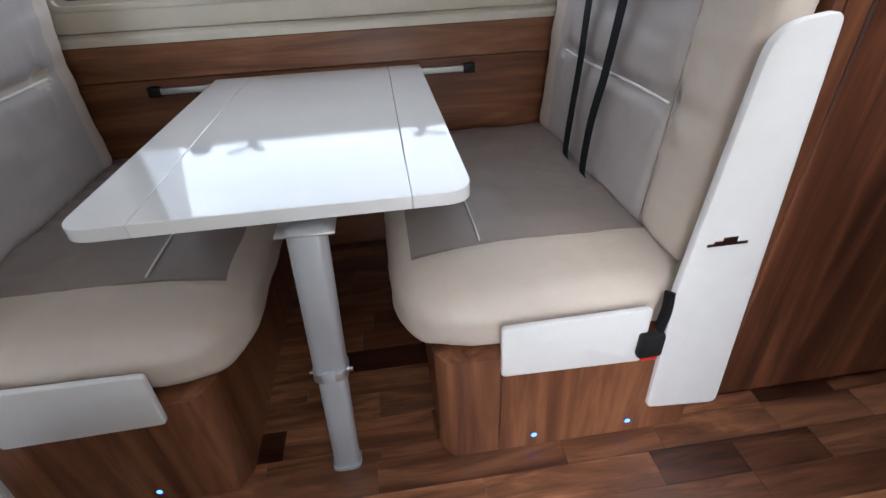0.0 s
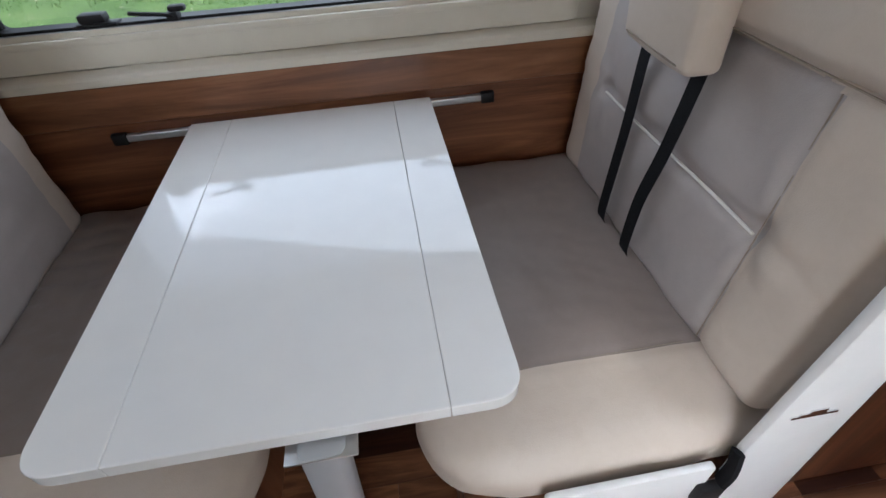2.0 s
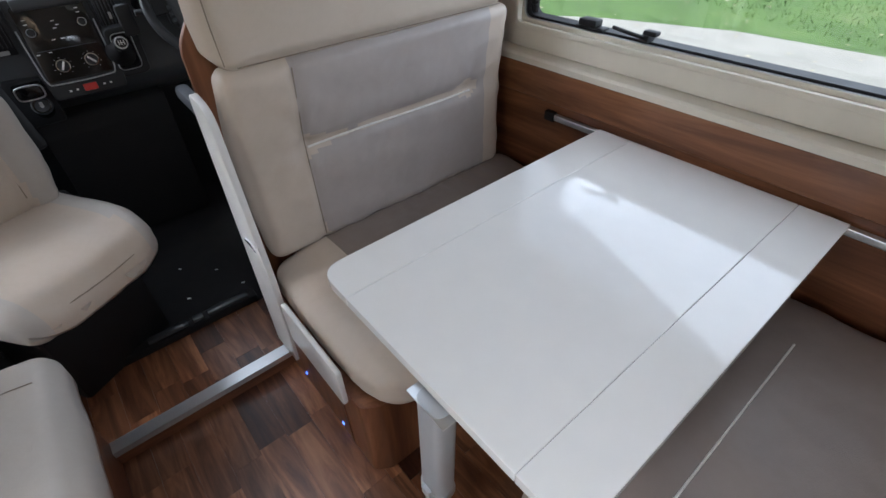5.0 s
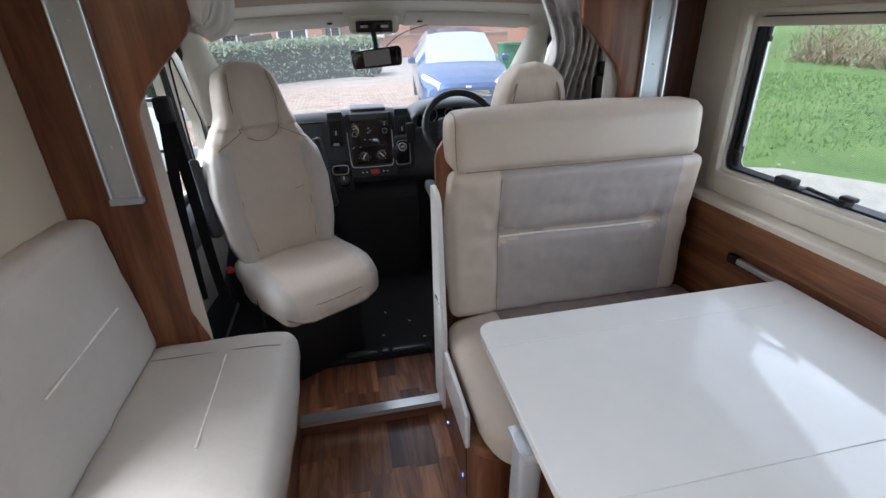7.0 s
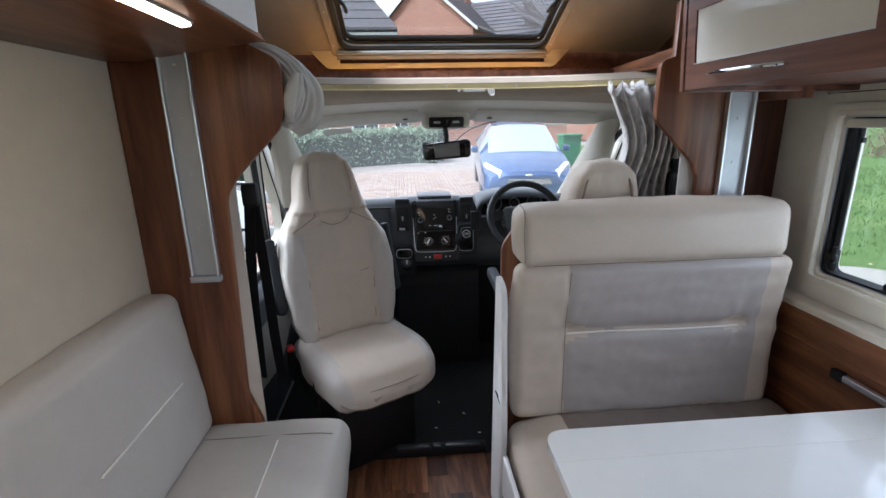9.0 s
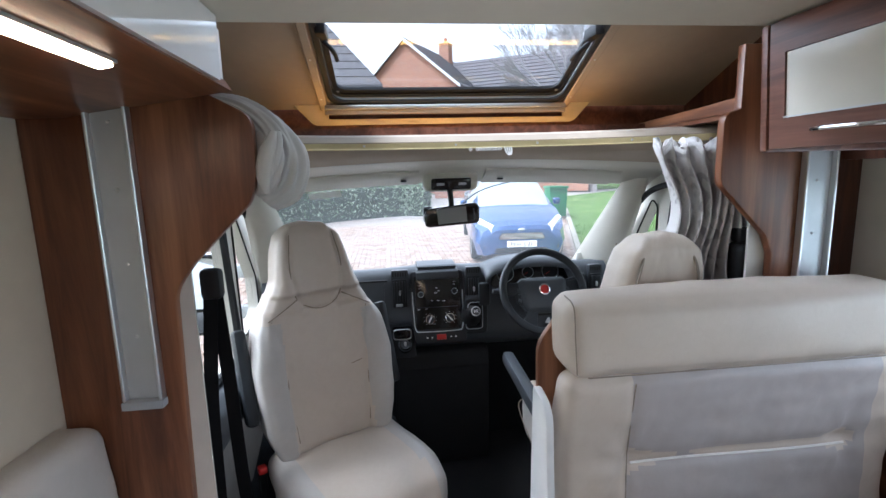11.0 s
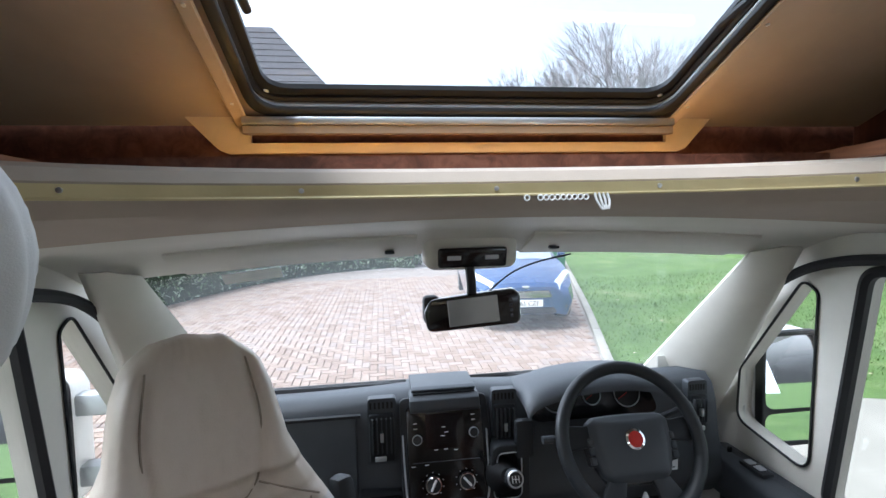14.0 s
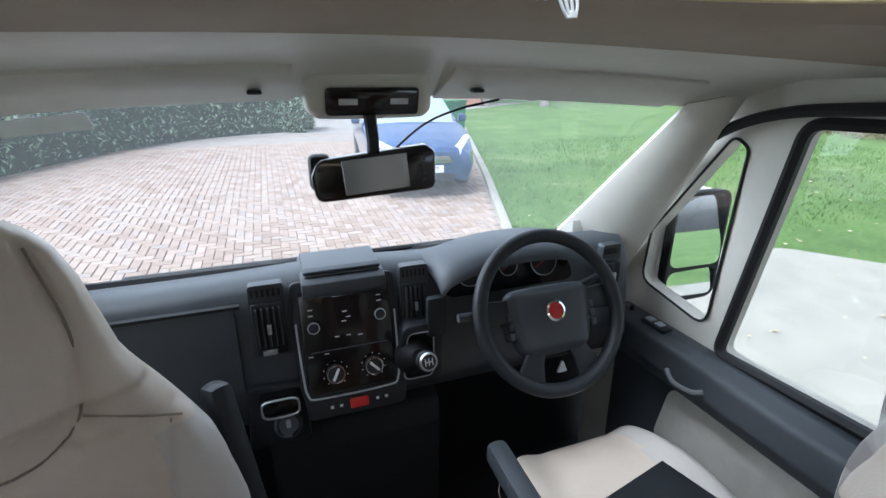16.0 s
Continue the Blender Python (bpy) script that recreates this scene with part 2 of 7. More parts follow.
def leaf_material():
    m = material("hedge_leaf", (0.07, 0.12, 0.05), 0.45)
    g = m.node_tree.nodes.new("ShaderNodeNewGeometry")
    c = ramp(m, g.outputs["Random Per Island"], [(0.0, (0.09, 0.14, 0.075)), (0.5, (0.20, 0.28, 0.16)), (1.0, (0.36, 0.43, 0.30))])
    set_in(m, "Base Color", c.outputs[0])
    return m


grass_mat, leaf_mat = grass_material(), leaf_material()
paver_mat, paver_field_mat = paver_material(False), paver_material(True)
joint_sand = plain("paving_joint_sand", (0.25, 0.215, 0.19), 0.95, vary=0.2, scale=8)
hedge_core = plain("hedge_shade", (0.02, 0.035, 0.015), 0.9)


# ---------- building helpers ----------
ORIGIN = {}


def thing(name, at, label, category, group="", kind="", m=None):
    """A top-level Empty at the base of a thing. With m, its parts are given in the thing's own axes."""
    ob = new(name)
    ob.empty_display_size = 0.05
    ob.matrix_world = m if m is not None else Matrix.Translation(at)
    ORIGIN[ob.name] = Vector((0, 0, 0)) if m is not None else Vector(at)
    return tagged(ob, label, category, group, kind)


def part(name, bm, mat, parent=None, label="", sharp=28, recalc=True):
    """Links a bmesh as one mesh object, under a thing or a part. The bmesh is in the world's axes, or the thing's own if it was made with m."""
    off = ORIGIN[parent.name] if parent else Vector((0, 0, 0))
    if off.length:
        bmesh.ops.translate(bm, vec=-off, verts=bm.verts)
    if recalc:
        bmesh.ops.recalc_face_normals(bm, faces=bm.faces)
    me = bpy.data.meshes.new(name)
    bm.to_mesh(me)
    bm.free()
    for x in (mat if isinstance(mat, (list, tuple)) else [mat]):
        me.materials.append(x)
    for p in me.polygons:
        p.use_smooth = True
    me.set_sharp_from_angle(angle=radians(sharp))
    ob = new(name, me)
    if parent:
        ob.parent = parent
        ORIGIN[ob.name] = off
    else:
        ORIGIN[ob.name] = Vector((0, 0, 0))
    return tagged(ob, label)


def structure(name, bm, mat, label, category, sharp=28):
    return tagged(part(name, bm, mat, None, label, sharp), "", category, "", "structure")


def join(*bms):
    out = bmesh.new()
    for b in bms:
        me = bpy.data.meshes.new("join")
        b.to_mesh(me)
        b.free()
        out.from_mesh(me)
        bpy.data.meshes.remove(me)
    return out


def box(x0, x1, y0, y1, z0, z1, r=0.0, seg=2):
    bm = bmesh.new()
    bmesh.ops.create_cube(bm, size=1)
    bmesh.ops.scale(bm, vec=(x1 - x0, y1 - y0, z1 - z0), verts=bm.verts)
    bmesh.ops.translate(bm, vec=((x0 + x1) / 2, (y0 + y1) / 2, (z0 + z1) / 2), verts=bm.verts)
    if r:
        bmesh.ops.bevel(bm, geom=bm.edges, offset=r, segments=seg, profile=0.5, affect="EDGES")
    return bm


def turned(bm, m):
    bmesh.ops.transform(bm, matrix=m, verts=bm.verts)
    return bm


def fillet(points, radii, n=6):
    """Rounds the corners of a closed outline."""
    out, k = [], len(points)
    if isinstance(radii, (int, float)):
        radii = [radii] * k
    for i, r in enumerate(radii):
        p, a, b = Vector(points[i]), Vector(points[i - 1]), Vector(points[(i + 1) % k])
        if r <= 0:
            out.append(p)
            continue
        u, v = (a - p).normalized(), (b - p).normalized()
        half = u.angle(v) / 2
        d = min(r / math.tan(half), 0.49 * (a - p).length, 0.49 * (b - p).length)
        p0, p1 = p + u * d, p + v * d
        for j in range(n + 1):
            t = j / n
            out.append((1 - t) ** 2 * p0 + 2 * t * (1 - t) * p + t * t * p1)
    return out


def plate(outline, axis, lo, hi, r=0.0, holes=()):
    """An outline of (u, v) pairs drawn out from lo to hi along an axis. x: u=y, v=z; y: u=x, v=z; z: u=x, v=y."""
    def at(p, w):
        return {"x": (w, p[0], p[1]), "y": (p[0], w, p[1]), "z": (p[0], p[1], w)}[axis]
    bm = bmesh.new()
    loops = [list(outline)] + [list(h) for h in holes]
    ring = []
    for lp in loops:
        vs = [bm.verts.new(at(p, lo)) for p in lp]
        ring += [bm.edges.new((vs[i], vs[(i + 1) % len(vs)])) for i in range(len(vs))]
    if holes:
        fs = [g for g in bmesh.ops.triangle_fill(bm, use_beauty=True, edges=ring)["geom"] if isinstance(g, bmesh.types.BMFace)]
    else:
        fs = [bm.faces.new(list(bm.verts))]
    ext = bmesh.ops.extrude_face_region(bm, geom=fs)
    vs = [g for g in ext["geom"] if isinstance(g, bmesh.types.BMVert)]
    d = Vector(at((0, 0), hi)) - Vector(at((0, 0), lo))
    bmesh.ops.translate(bm, vec=d, verts=vs)
    bmesh.ops.recalc_face_normals(bm, faces=bm.faces)
    if r:
        es = [e for e in bm.edges if len(e.link_faces) == 2 and e.calc_face_angle(0) > 0.9]
        bmesh.ops.bevel(bm, geom=es, offset=r, segments=2, profile=0.5, affect="EDGES")
    return bm


def tube(points, r, n=8, closed=False, flat=1.0):
    """A round bar along a path; flat squeezes it along the world's z or its own second axis."""
    bm = bmesh.new()
    pts = [Vector(p) for p in points]
    k, rings = len(pts), []
    up = None
    for i, p in enumerate(pts):
        if closed:
            d = (pts[(i + 1) % k] - pts[i - 1]).normalized()
        else:
            d = (pts[min(i + 1, k - 1)] - pts[max(i - 1, 0)]).normalized()
        if up is None:
            up = Vector((0, 0, 1)) if abs(d.z) < 0.9 else Vector((1, 0, 0))
        s = d.cross(up).normalized()
        up = s.cross(d).normalized()
        rr = r[i] if isinstance(r, (list, tuple)) else r
        rings.append([bm.verts.new(p + s * (rr * math.cos(a)) + up * (rr * flat * math.sin(a))) for a in (2 * math.pi * j / n for j in range(n))])
    for i in range(k if closed else k - 1):
        a, b = rings[i], rings[(i + 1) % k]
        for j in range(n):
            bm.faces.new((a[j], a[(j + 1) % n], b[(j + 1) % n], b[j]))
    if not closed:
        bm.faces.new(rings[0][::-1])
        bm.faces.new(rings[-1])
    return bm


def smooth_path(pts, n=6):
    """Points along a smooth curve through the given ones."""
    p = [Vector(q) for q in pts]
    p = [2 * p[0] - p[1]] + p + [2 * p[-1] - p[-2]]
    out = []
    for i in range(1, len(p) - 2):
        for j in range(n):
            t = j / n
            a, b, c, d = p[i - 1], p[i], p[i + 1], p[i + 2]
            out.append(0.5 * (2 * b + (c - a) * t + (2 * a - 5 * b + 4 * c - d) * t * t + (3 * b - a - 3 * c + d) * t ** 3))
    return out + [p[-2]]


def lathe(profile, at, axis=(0, 0, 1), n=20):
    """A turned shape from (radius, height) pairs along an axis."""
    bm = bmesh.new()
    q = Vector((0, 0, 1)).rotation_difference(Vector(axis).normalized())
    rings = []
    for r, h in profile:
        rings.append([bm.verts.new(Vector(at) + q @ Vector((r * math.cos(2 * math.pi * j / n), r * math.sin(2 * math.pi * j / n), h))) for j in range(n)])
    for a, b in zip(rings, rings[1:]):
        for j in range(n):
            bm.faces.new((a[j], a[(j + 1) % n], b[(j + 1) % n], b[j]))
    for ring in (rings[0], rings[-1]):
        if (ring[0].co - ring[n // 2].co).length > 1e-6:
            bm.faces.new(ring)
    bmesh.ops.remove_doubles(bm, verts=bm.verts, dist=1e-6)
    return bm


def cushion(x0, x1, y0, y1, z0, z1, r=0.04, puff=0.012, zone=None, warp=None, step=0.03, crease=0.004, seed=0.0):
    """A padded block with rounded edges, a soft swell and slight wrinkles. zone(p) gives the material slot; warp(p) bends it."""
    c = Vector(((x0 + x1) / 2, (y0 + y1) / 2, (z0 + z1) / 2))
    h = Vector(((x1 - x0) / 2, (y1 - y0) / 2, (z1 - z0) / 2))
    bm = bmesh.new()
    n = [max(4, round(2 * q / step)) for q in h]

    def ticks(k):
        rr = min(r / h[k], 0.98)
        inner = np.linspace(-1 + rr, 1 - rr, n[k])
        edge = np.linspace(0, rr, 4)[:-1]
        return [*(-1 + edge), *inner, *(1 - edge[::-1])]
    t = [ticks(k) for k in range(3)]
    verts = {}

    def vert(p):
        key = tuple(round(q, 5) for q in p)
        if key not in verts:
            q = Vector((p[0] * h.x, p[1] * h.y, p[2] * h.z))
            inner = Vector([max(-h[k] + r, min(h[k] - r, q[k])) for k in range(3)])
            d = q - inner
            if d.length > 1e-9:
                q = inner + d.normalized() * r
            swell = [puff * (1 - p[(k + 1) % 3] ** 2) * (1 - p[(k + 2) % 3] ** 2) * (p[k] if abs(p[k]) > 0.9 else 0) for k in range(3)]
            q = q + Vector(swell)
            w = c + q
            s = noise.noise(w * 9 + Vector((seed, 0, 0))) * crease + noise.noise(w * 31) * crease * 0.25
            w = w + (d.normalized() * s if d.length > 1e-9 else Vector((0, 0, s)))
            if warp:
                w = Vector(warp(w))
            verts[key] = bm.verts.new(w)
        return verts[key]
    for k in range(3):
        a, b = (k + 1) % 3, (k + 2) % 3
        for side in (-1, 1):
            for i in range(len(t[a]) - 1):
                for j in range(len(t[b]) - 1):
                    quad = []
                    for ia, jb in ((i, j), (i + 1, j), (i + 1, j + 1), (i, j + 1)):
                        p = [0, 0, 0]
                        p[k], p[a], p[b] = side, t[a][ia], t[b][jb]
                        quad.append(vert(p))
                    if len(set(quad)) == 4:
                        f = bm.faces.new(quad if side > 0 else quad[::-1])
                        if zone:
                            f.material_index = zone(f.calc_center_median())
    return bm


def words(text, size, m, mat, name="lettering", parent=None, depth=0.0006):
    """Raised lettering in the built-in font as a mesh, centred at the pose m."""
    cu = bpy.data.curves.new(name, "FONT")
    cu.body, cu.size, cu.align_x, cu.align_y, cu.extrude = text, size, "CENTER", "CENTER", depth
    cu.resolution_u = 2
    tmp = bpy.data.objects.new("tmp", cu)
    scene.collection.objects.link(tmp)
    me = bpy.data.meshes.new_from_object(tmp.evaluated_get(bpy.context.evaluated_depsgraph_get()))
    bpy.data.objects.remove(tmp)
    bm = bmesh.new()
    bm.from_mesh(me)
    bpy.data.meshes.remove(me)
    turned(bm, m)
    return part(name, bm, mat, parent, sharp=30)


# ---------- the setting: living area ----------
LY, RY, TOP = -0.70, 1.80, 1.995
ground_rise = [(60, -0.55), (-1, -0.55), (-9, 0.01), (-70, 1.2), (-400, 6.0)]


def ground_z(x):
    for (a, za), (b, zb) in zip(ground_rise, ground_rise[1:]):
        if x >= b:
            return za + (zb - za) * (a - x) / (a - b)
    return ground_rise[-1][1]


def planks(name, x0, x1, y0, y1, z, width, parent, seed, length=(0.22, 0.5)):
    """Floor boards laid lengthwise in rows, each an object of its own; alike lengths share a mesh."""
    rnd = random.Random(seed)
    shared = {}
    y = y0
    while y < y1 - 0.005:
        w = min(width, y1 - y)
        x = x0
        first = rnd.uniform(0.08, 0.4)
        while x < x1 - 0.005:
            n = min(first if x == x0 else round(rnd.uniform(*length), 2), x1 - x)
            key = (round(n, 3), round(w, 3))
            if key not in shared:
                g = 0.0004
                bm = box(g, n - g, g, w - g, 0, 0.003)
                me = bpy.data.meshes.new("floor_board")
                bm.to_mesh(me)
                bm.free()
                me.materials.append(floor_wood)
                shared[key] = me
            ob = new("floor_board", shared[key])
            ob.parent = parent
            ob.location = (x, y, z)
            x += n
        y += w


floor = structure("floor", box(-1.15, 3.0, LY, RY, -0.05, -0.003), walnut_dark, "brown wood-look vinyl floor of mixed planks", "floor")
step = structure("raised_floor", box(-1.50, -1.157, -0.45, 0.60, -0.05, 0.064), walnut_dark, "raised wood-look floor behind the cab", "floor")
part("riser", box(-1.156, -1.151, -0.45, 0.515, -0.003, 0.060), walnut_y, step, "brown riser board")
strip = part("step_edge", plate(fillet([(-1.194, 0.0675), (-1.194, 0.072), (-1.144, 0.072), (-1.144, 0.048), (-1.148, 0.048), (-1.148, 0.0675)], 0), "y", -0.45, 0.515), alu, step, "aluminium step edging strip")
structure("cab_floor", box(-2.75, -1.50, -0.62, 1.46, -0.05, 0.060), carpet_black, "black rubber mat on the cab floor", "floor")
# side walls
structure("wall_left", join(
    box(-1.2, -0.32, LY - 0.06, LY, 0, 2.3), box(-0.32, 0.28, LY - 0.06, LY, 1.80, 2.3), box(0.28, 3.0, LY - 0.06, LY, 0, 2.3)),
    wall_cream, "plain cream wallboard", "wall")
structure("wall_rear", box(3.0, 3.06, LY - 0.06, RY + 0.1, -0.05, 2.3), wall_cream, "plain cream end wall", "wall")
WIN = fillet([(-1.150, 1.043), (0.473, 1.043), (0.473, 1.602), (-1.150, 1.602)], 0.035)
structure("wall_right", join(
    plate([(-1.42, 0.9), (3.0, 0.9), (3.0, 2.3), (-1.42, 2.3)], "y", 1.702, 1.79, 0, [WIN]),
    box(-1.42, 3.0, 1.702, 1.79, 0, 0.9)), frame_cream, "cream side wall round the window", "wall")
panel = structure("wood_dado", box(-1.30, 0.72, 1.648, 1.70, 0.787, 0.905, 0.003, 1), walnut_pale, "walnut dado board under the window", "wall panel")
part("lower_board", box(-1.30, 0.72, 1.662, 1.70, 0.0, 0.784, 0.002, 1), walnut_x, panel)
# sloped cream moulding between dado and window
mould = [(1.643, 0.906), (1.643, 0.926), (1.650, 0.934), (1.676, 0.943), (1.701, 0.943), (1.701, 0.906)]
structure("window_apron", plate(mould, "x", -1.28, 0.60), frame_cream, "cream moulded apron below the window", "trim")
# ceiling of the living area with its front edge
# unseen opening, cut for the added rear roof lamp
RLX, RLY = (0.85, 1.55), (0.0, 0.5)
structure("ceiling", join(plate([(-1.15, LY), (3.0, LY), (3.0, RY), (-1.15, RY)], "z", TOP, TOP + 0.03, 0,
          [[(RLX[0], RLY[0]), (RLX[1], RLY[0]), (RLX[1], RLY[1]), (RLX[0], RLY[1])]]),
          box(-1.15, -1.12, LY, RY, TOP + 0.03, 2.42)), ceiling_cream, "cream ceiling board with a drop edge before the cab", "ceiling")
# over-cab: sloped lining round the roof window
SKX, SKY = (-2.03, -1.27), (-0.085, 0.885)


def roof_z(x):
    return 1.945 + 0.42 * (x + 2.06)


def slope(bm):
    for v in bm.verts:
        v.co.z += roof_z(v.co.x)
    return bm


hole = fillet([(SKX[0], SKY[0]), (SKX[1], SKY[0]), (SKX[1], SKY[1]), (SKX[0], SKY[1])], 0.06)
structure("overcab_lining", slope(join(plate([(-2.09, -0.72), (-1.12, -0.72), (-1.12, 1.55), (-2.09, 1.55)], "z", 0.0, 0.03, 0, [hole]))),
          overcab_beige, "beige sloping lining over the cab", "ceiling")
# side gussets of the over-cab space
for name, y0, y1 in (("overcab_side_left", -0.76, -0.72), ("overcab_side_right", 1.50, 1.54)):
    structure(name, plate([(-2.15, 1.66), (-1.12, 1.66), (-1.12, 2.38), (-2.15, 1.94)], "y", y0, y1), walnut_dark, "dark walnut side of the over-cab space", "wall panel")
structure("overcab_shelf", join(
    plate(fillet([(-2.13, 1.795), (-1.88, 1.795), (-1.88, 1.832), (-1.90, 1.832), (-1.90, 1.815), (-2.13, 1.815)], 0), "y", -0.72, 1.50),
    box(-2.13, -2.10, -0.72, 1.50, 1.815, 1.98)), walnut_red, "reddish walnut shelf over the windscreen", "shelf")
SHY = 1.19
structure("overcab_shelf_side", join(box(-1.90, -1.337, SHY + 0.006, 1.50, 1.797, 1.812), plate([(-2.098, 1.8165), (-1.90, 1.812), (-1.337, 1.812), (-1.337, 1.855), (-1.90, 1.838), (-2.098, 1.832)], "y", SHY, SHY + 0.014)),
          walnut_x, "walnut side shelf beside the roof window", "shelf")
structure("overcab_shelf_side_left", box(-1.90, -1.23, -0.72, -0.36, 1.797, 1.812), walnut_x, "walnut side shelf beside the roof window", "shelf")

# ---------- partitions behind the cab ----------
left_outline = [(-0.70, 0.0), (-0.40, 0.0), (-0.385, 0.52), (-0.425, 0.64), (-0.405, 1.38), (-0.352, 1.45), (-0.205, 1.595), (-0.185, 1.66), (-0.185, 1.80), (-0.30, 1.862), (-0.70, 1.862)]
part_l = structure("partition_left", plate(fillet(left_outline, [0, 0, 0.06, 0.08, 0.1, 0.03, 0.05, 0.03, 0.05, 0, 0], 5), "x", -1.225, -1.195, 0.004), walnut_z, "walnut partition board with a curved edge", "partition")
right_outline = [(1.495, 0.0), (1.495, 1.995), (1.16, 1.995), (1.16, 1.815), (1.11, 1.80), (1.11, 1.60), (1.27, 1.44), (1.295, 1.38), (1.295, 0.0)]
part_r = structure("partition_right", plate(fillet(right_outline, [0, 0, 0, 0.0, 0.035, 0.05, 0.05, 0.04, 0], 5), "x", -1.335, -1.305, 0.004), walnut_z, "walnut partition board with a curved edge", "partition")

structure("side_board_right", box(-1.44, -1.421, 1.40, 1.704, 0.0, 1.995), walnut_dark, "dark walnut board between partition and side wall", "partition")


def bed_rail(name, x, y0, y1, z0, z1, screws, foot, dz):
    """A grey channel screwed to a partition, with raised edges and an end cap."""
    t = thing(name, (x, (y0 + y1) / 2, z0), "grey aluminium guide channel screwed to the walnut partition", "rail", "drop-down bed guides")
    part("channel", box(x, x + 0.008, y0 + 0.008, y1 - 0.008, z0, z1), alu_grey, t)
    part("edge", box(x, x + 0.026, y0, y0 + 0.008, z0, z1, 0.002, 1), alu, t)
    part("edge", box(x, x + 0.026, y1 - 0.008, y1, z0, z1, 0.002, 1), alu, t)
    if foot:
        part("end_cap", box(x, x + 0.03, y0 - 0.003, y1 + 0.003, z0 - 0.022, z0, 0.004), plain("grey_end_cap", (0.36, 0.38, 0.4), 0.5), t, "grey plastic end cap")
    for z in screws:
        part("screw", lathe([(0.0045, 0), (0.0045, 0.002), (0.002, 0.0035), (0, 0.0035)], (x + 0.008, (y0 + y1) / 2, z), (1, 0, 0), 10), alu, t)


bed_rail("bed_guide", -1.194, -0.545, -0.452, 1.115, 1.862, (1.277, 1.458, 1.635, 1.79), True, 0)
bed_rail("bed_guide", -1.304, 1.366, 1.47, 0.9, 1.70, (1.44, 1.60), False, 0)

# ---------- side window ----------
win = tagged(part("window_1", plate(fillet([(-1.205, 0.945), (0.535, 0.945), (0.535, 1.645), (-1.205, 1.645)], 0.03), "y", 1.682, 1.7015, 0.006,
             [fillet([(-1.153, 1.030), (0.476, 1.030), (0.476, 1.604), (-1.153, 1.604)], 0.02)]), frame_cream, None,
             "wide side window in a cream frame", 40), "", "window", "", "structure")
part("inner_lip", plate(fillet([(-1.172, 1.012), (0.494, 1.012), (0.494, 1.62), (-1.172, 1.62)], 0.025), "y", 1.676, 1.683, 0.003,
     [fillet([(-1.153, 1.032), (0.476, 1.032), (0.476, 1.602), (-1.153, 1.602)], 0.02)]), frame_cream, win, "rounded cream inner lip")
part("window_gasket", plate(fillet([(-1.152, 1.040), (0.475, 1.040), (0.475, 1.603), (-1.152, 1.603)], 0.03), "y", 1.715, 1.765, 0,
     [fillet([(-1.128, 1.052), (0.452, 1.052), (0.452, 1.585), (-1.128, 1.585)], 0.03)]), black_rubber, win, "black rubber window seal")
part("window_edge", plate(fillet([(-1.1525, 1.033), (0.4755, 1.033), (0.4755, 1.6035), (-1.1525, 1.6035)], 0.03), "y", 1.7045, 1.712, 0,
     [fillet([(-1.143, 1.045), (0.466, 1.045), (0.466, 1.596), (-1.143, 1.596)], 0.03)]), alu, win, "thin aluminium edge")
pane = part("pane", plate(fillet([(-1.148, 1.042), (0.471, 1.042), (0.471, 1.60), (-1.148, 1.60)], 0.03), "y", 1.77, 1.775), tinted, win)
pane.visible_shadow = False
part("blind_cassette", box(-1.145, 0.468, 1.700, 1.7145, 1.562, 1.592, 0.006), frame_cream, win, "cream roller blind bar")
part("stay_bracket", join(box(-0.915, -0.805, 1.705, 1.745, 1.046, 1.058, 0.004), box(-0.90, -0.83, 1.698, 1.740, 1.0585, 1.082, 0.006)), black_rubber, win, "black stay bracket")
for x, d in ((-0.655, -1), (0.045, 1), (0.345, 1)):
    lever = [(x, 1.706, 1.060), (x + d * 0.03, 1.690, 1.070), (x + d * 0.07, 1.684, 1.076), (x + d * 0.10, 1.684, 1.080)]
    part("window_latch", join(box(x - 0.016, x + 0.016, 1.700, 1.742, 1.046, 1.070, 0.005), box(*sorted((x + d * 0.004, x - d * 0.042)), 1.694, 1.724, 1.0705, 1.086, 0.006),
         tube(smooth_path(lever, 4), 0.0085, 8, flat=0.7)), black_rubber, win, "black window latch lever")
for x, d in ((-1.118, 1), (0.442, -1)):
    part("window_stay", tube([(x, 1.735, 1.06), (x + d * 0.004, 1.735, 1.56)], 0.011, 8), black_rubber, win)
    part("stay_sleeve", tube([(x + d * 0.02, 1.728, 1.14), (x + d * 0.02, 1.728, 1.52)], 0.004, 6), alu, win)
    part("stay_knob", join(lathe([(0, 0), (0.018, 0.002), (0.02, 0.014), (0.014, 0.022), (0, 0.022)], (x + d * 0.012, 1.722, 1.105), (0, -1, 0.2), 12),
         tube([(x + d * 0.012, 1.716, 1.085), (x + d * 0.016, 1.716, 1.150)], 0.009, 8)), black_rubber, win)
    part("stay_clip", box(x + d * 0.02 - 0.008, x + d * 0.02 + 0.008, 1.720, 1.736, 1.512, 1.530, 0.004), black_rubber, win)
# blind guide pins
pin = thing("blind_hook", (-1.21, 1.69, 1.68), "small chrome hook with a cord above the window", "hook")
part("hook", tube(smooth_path([(-1.22, 1.7025, 1.681), (-1.22, 1.684, 1.681), (-1.205, 1.676, 1.677)], 4), 0.004, 8), chrome, pin)
part("cord", tube([(-1.205, 1.676, 1.677), (0.4, 1.676, 1.682)], 0.0015, 5), chrome, pin)

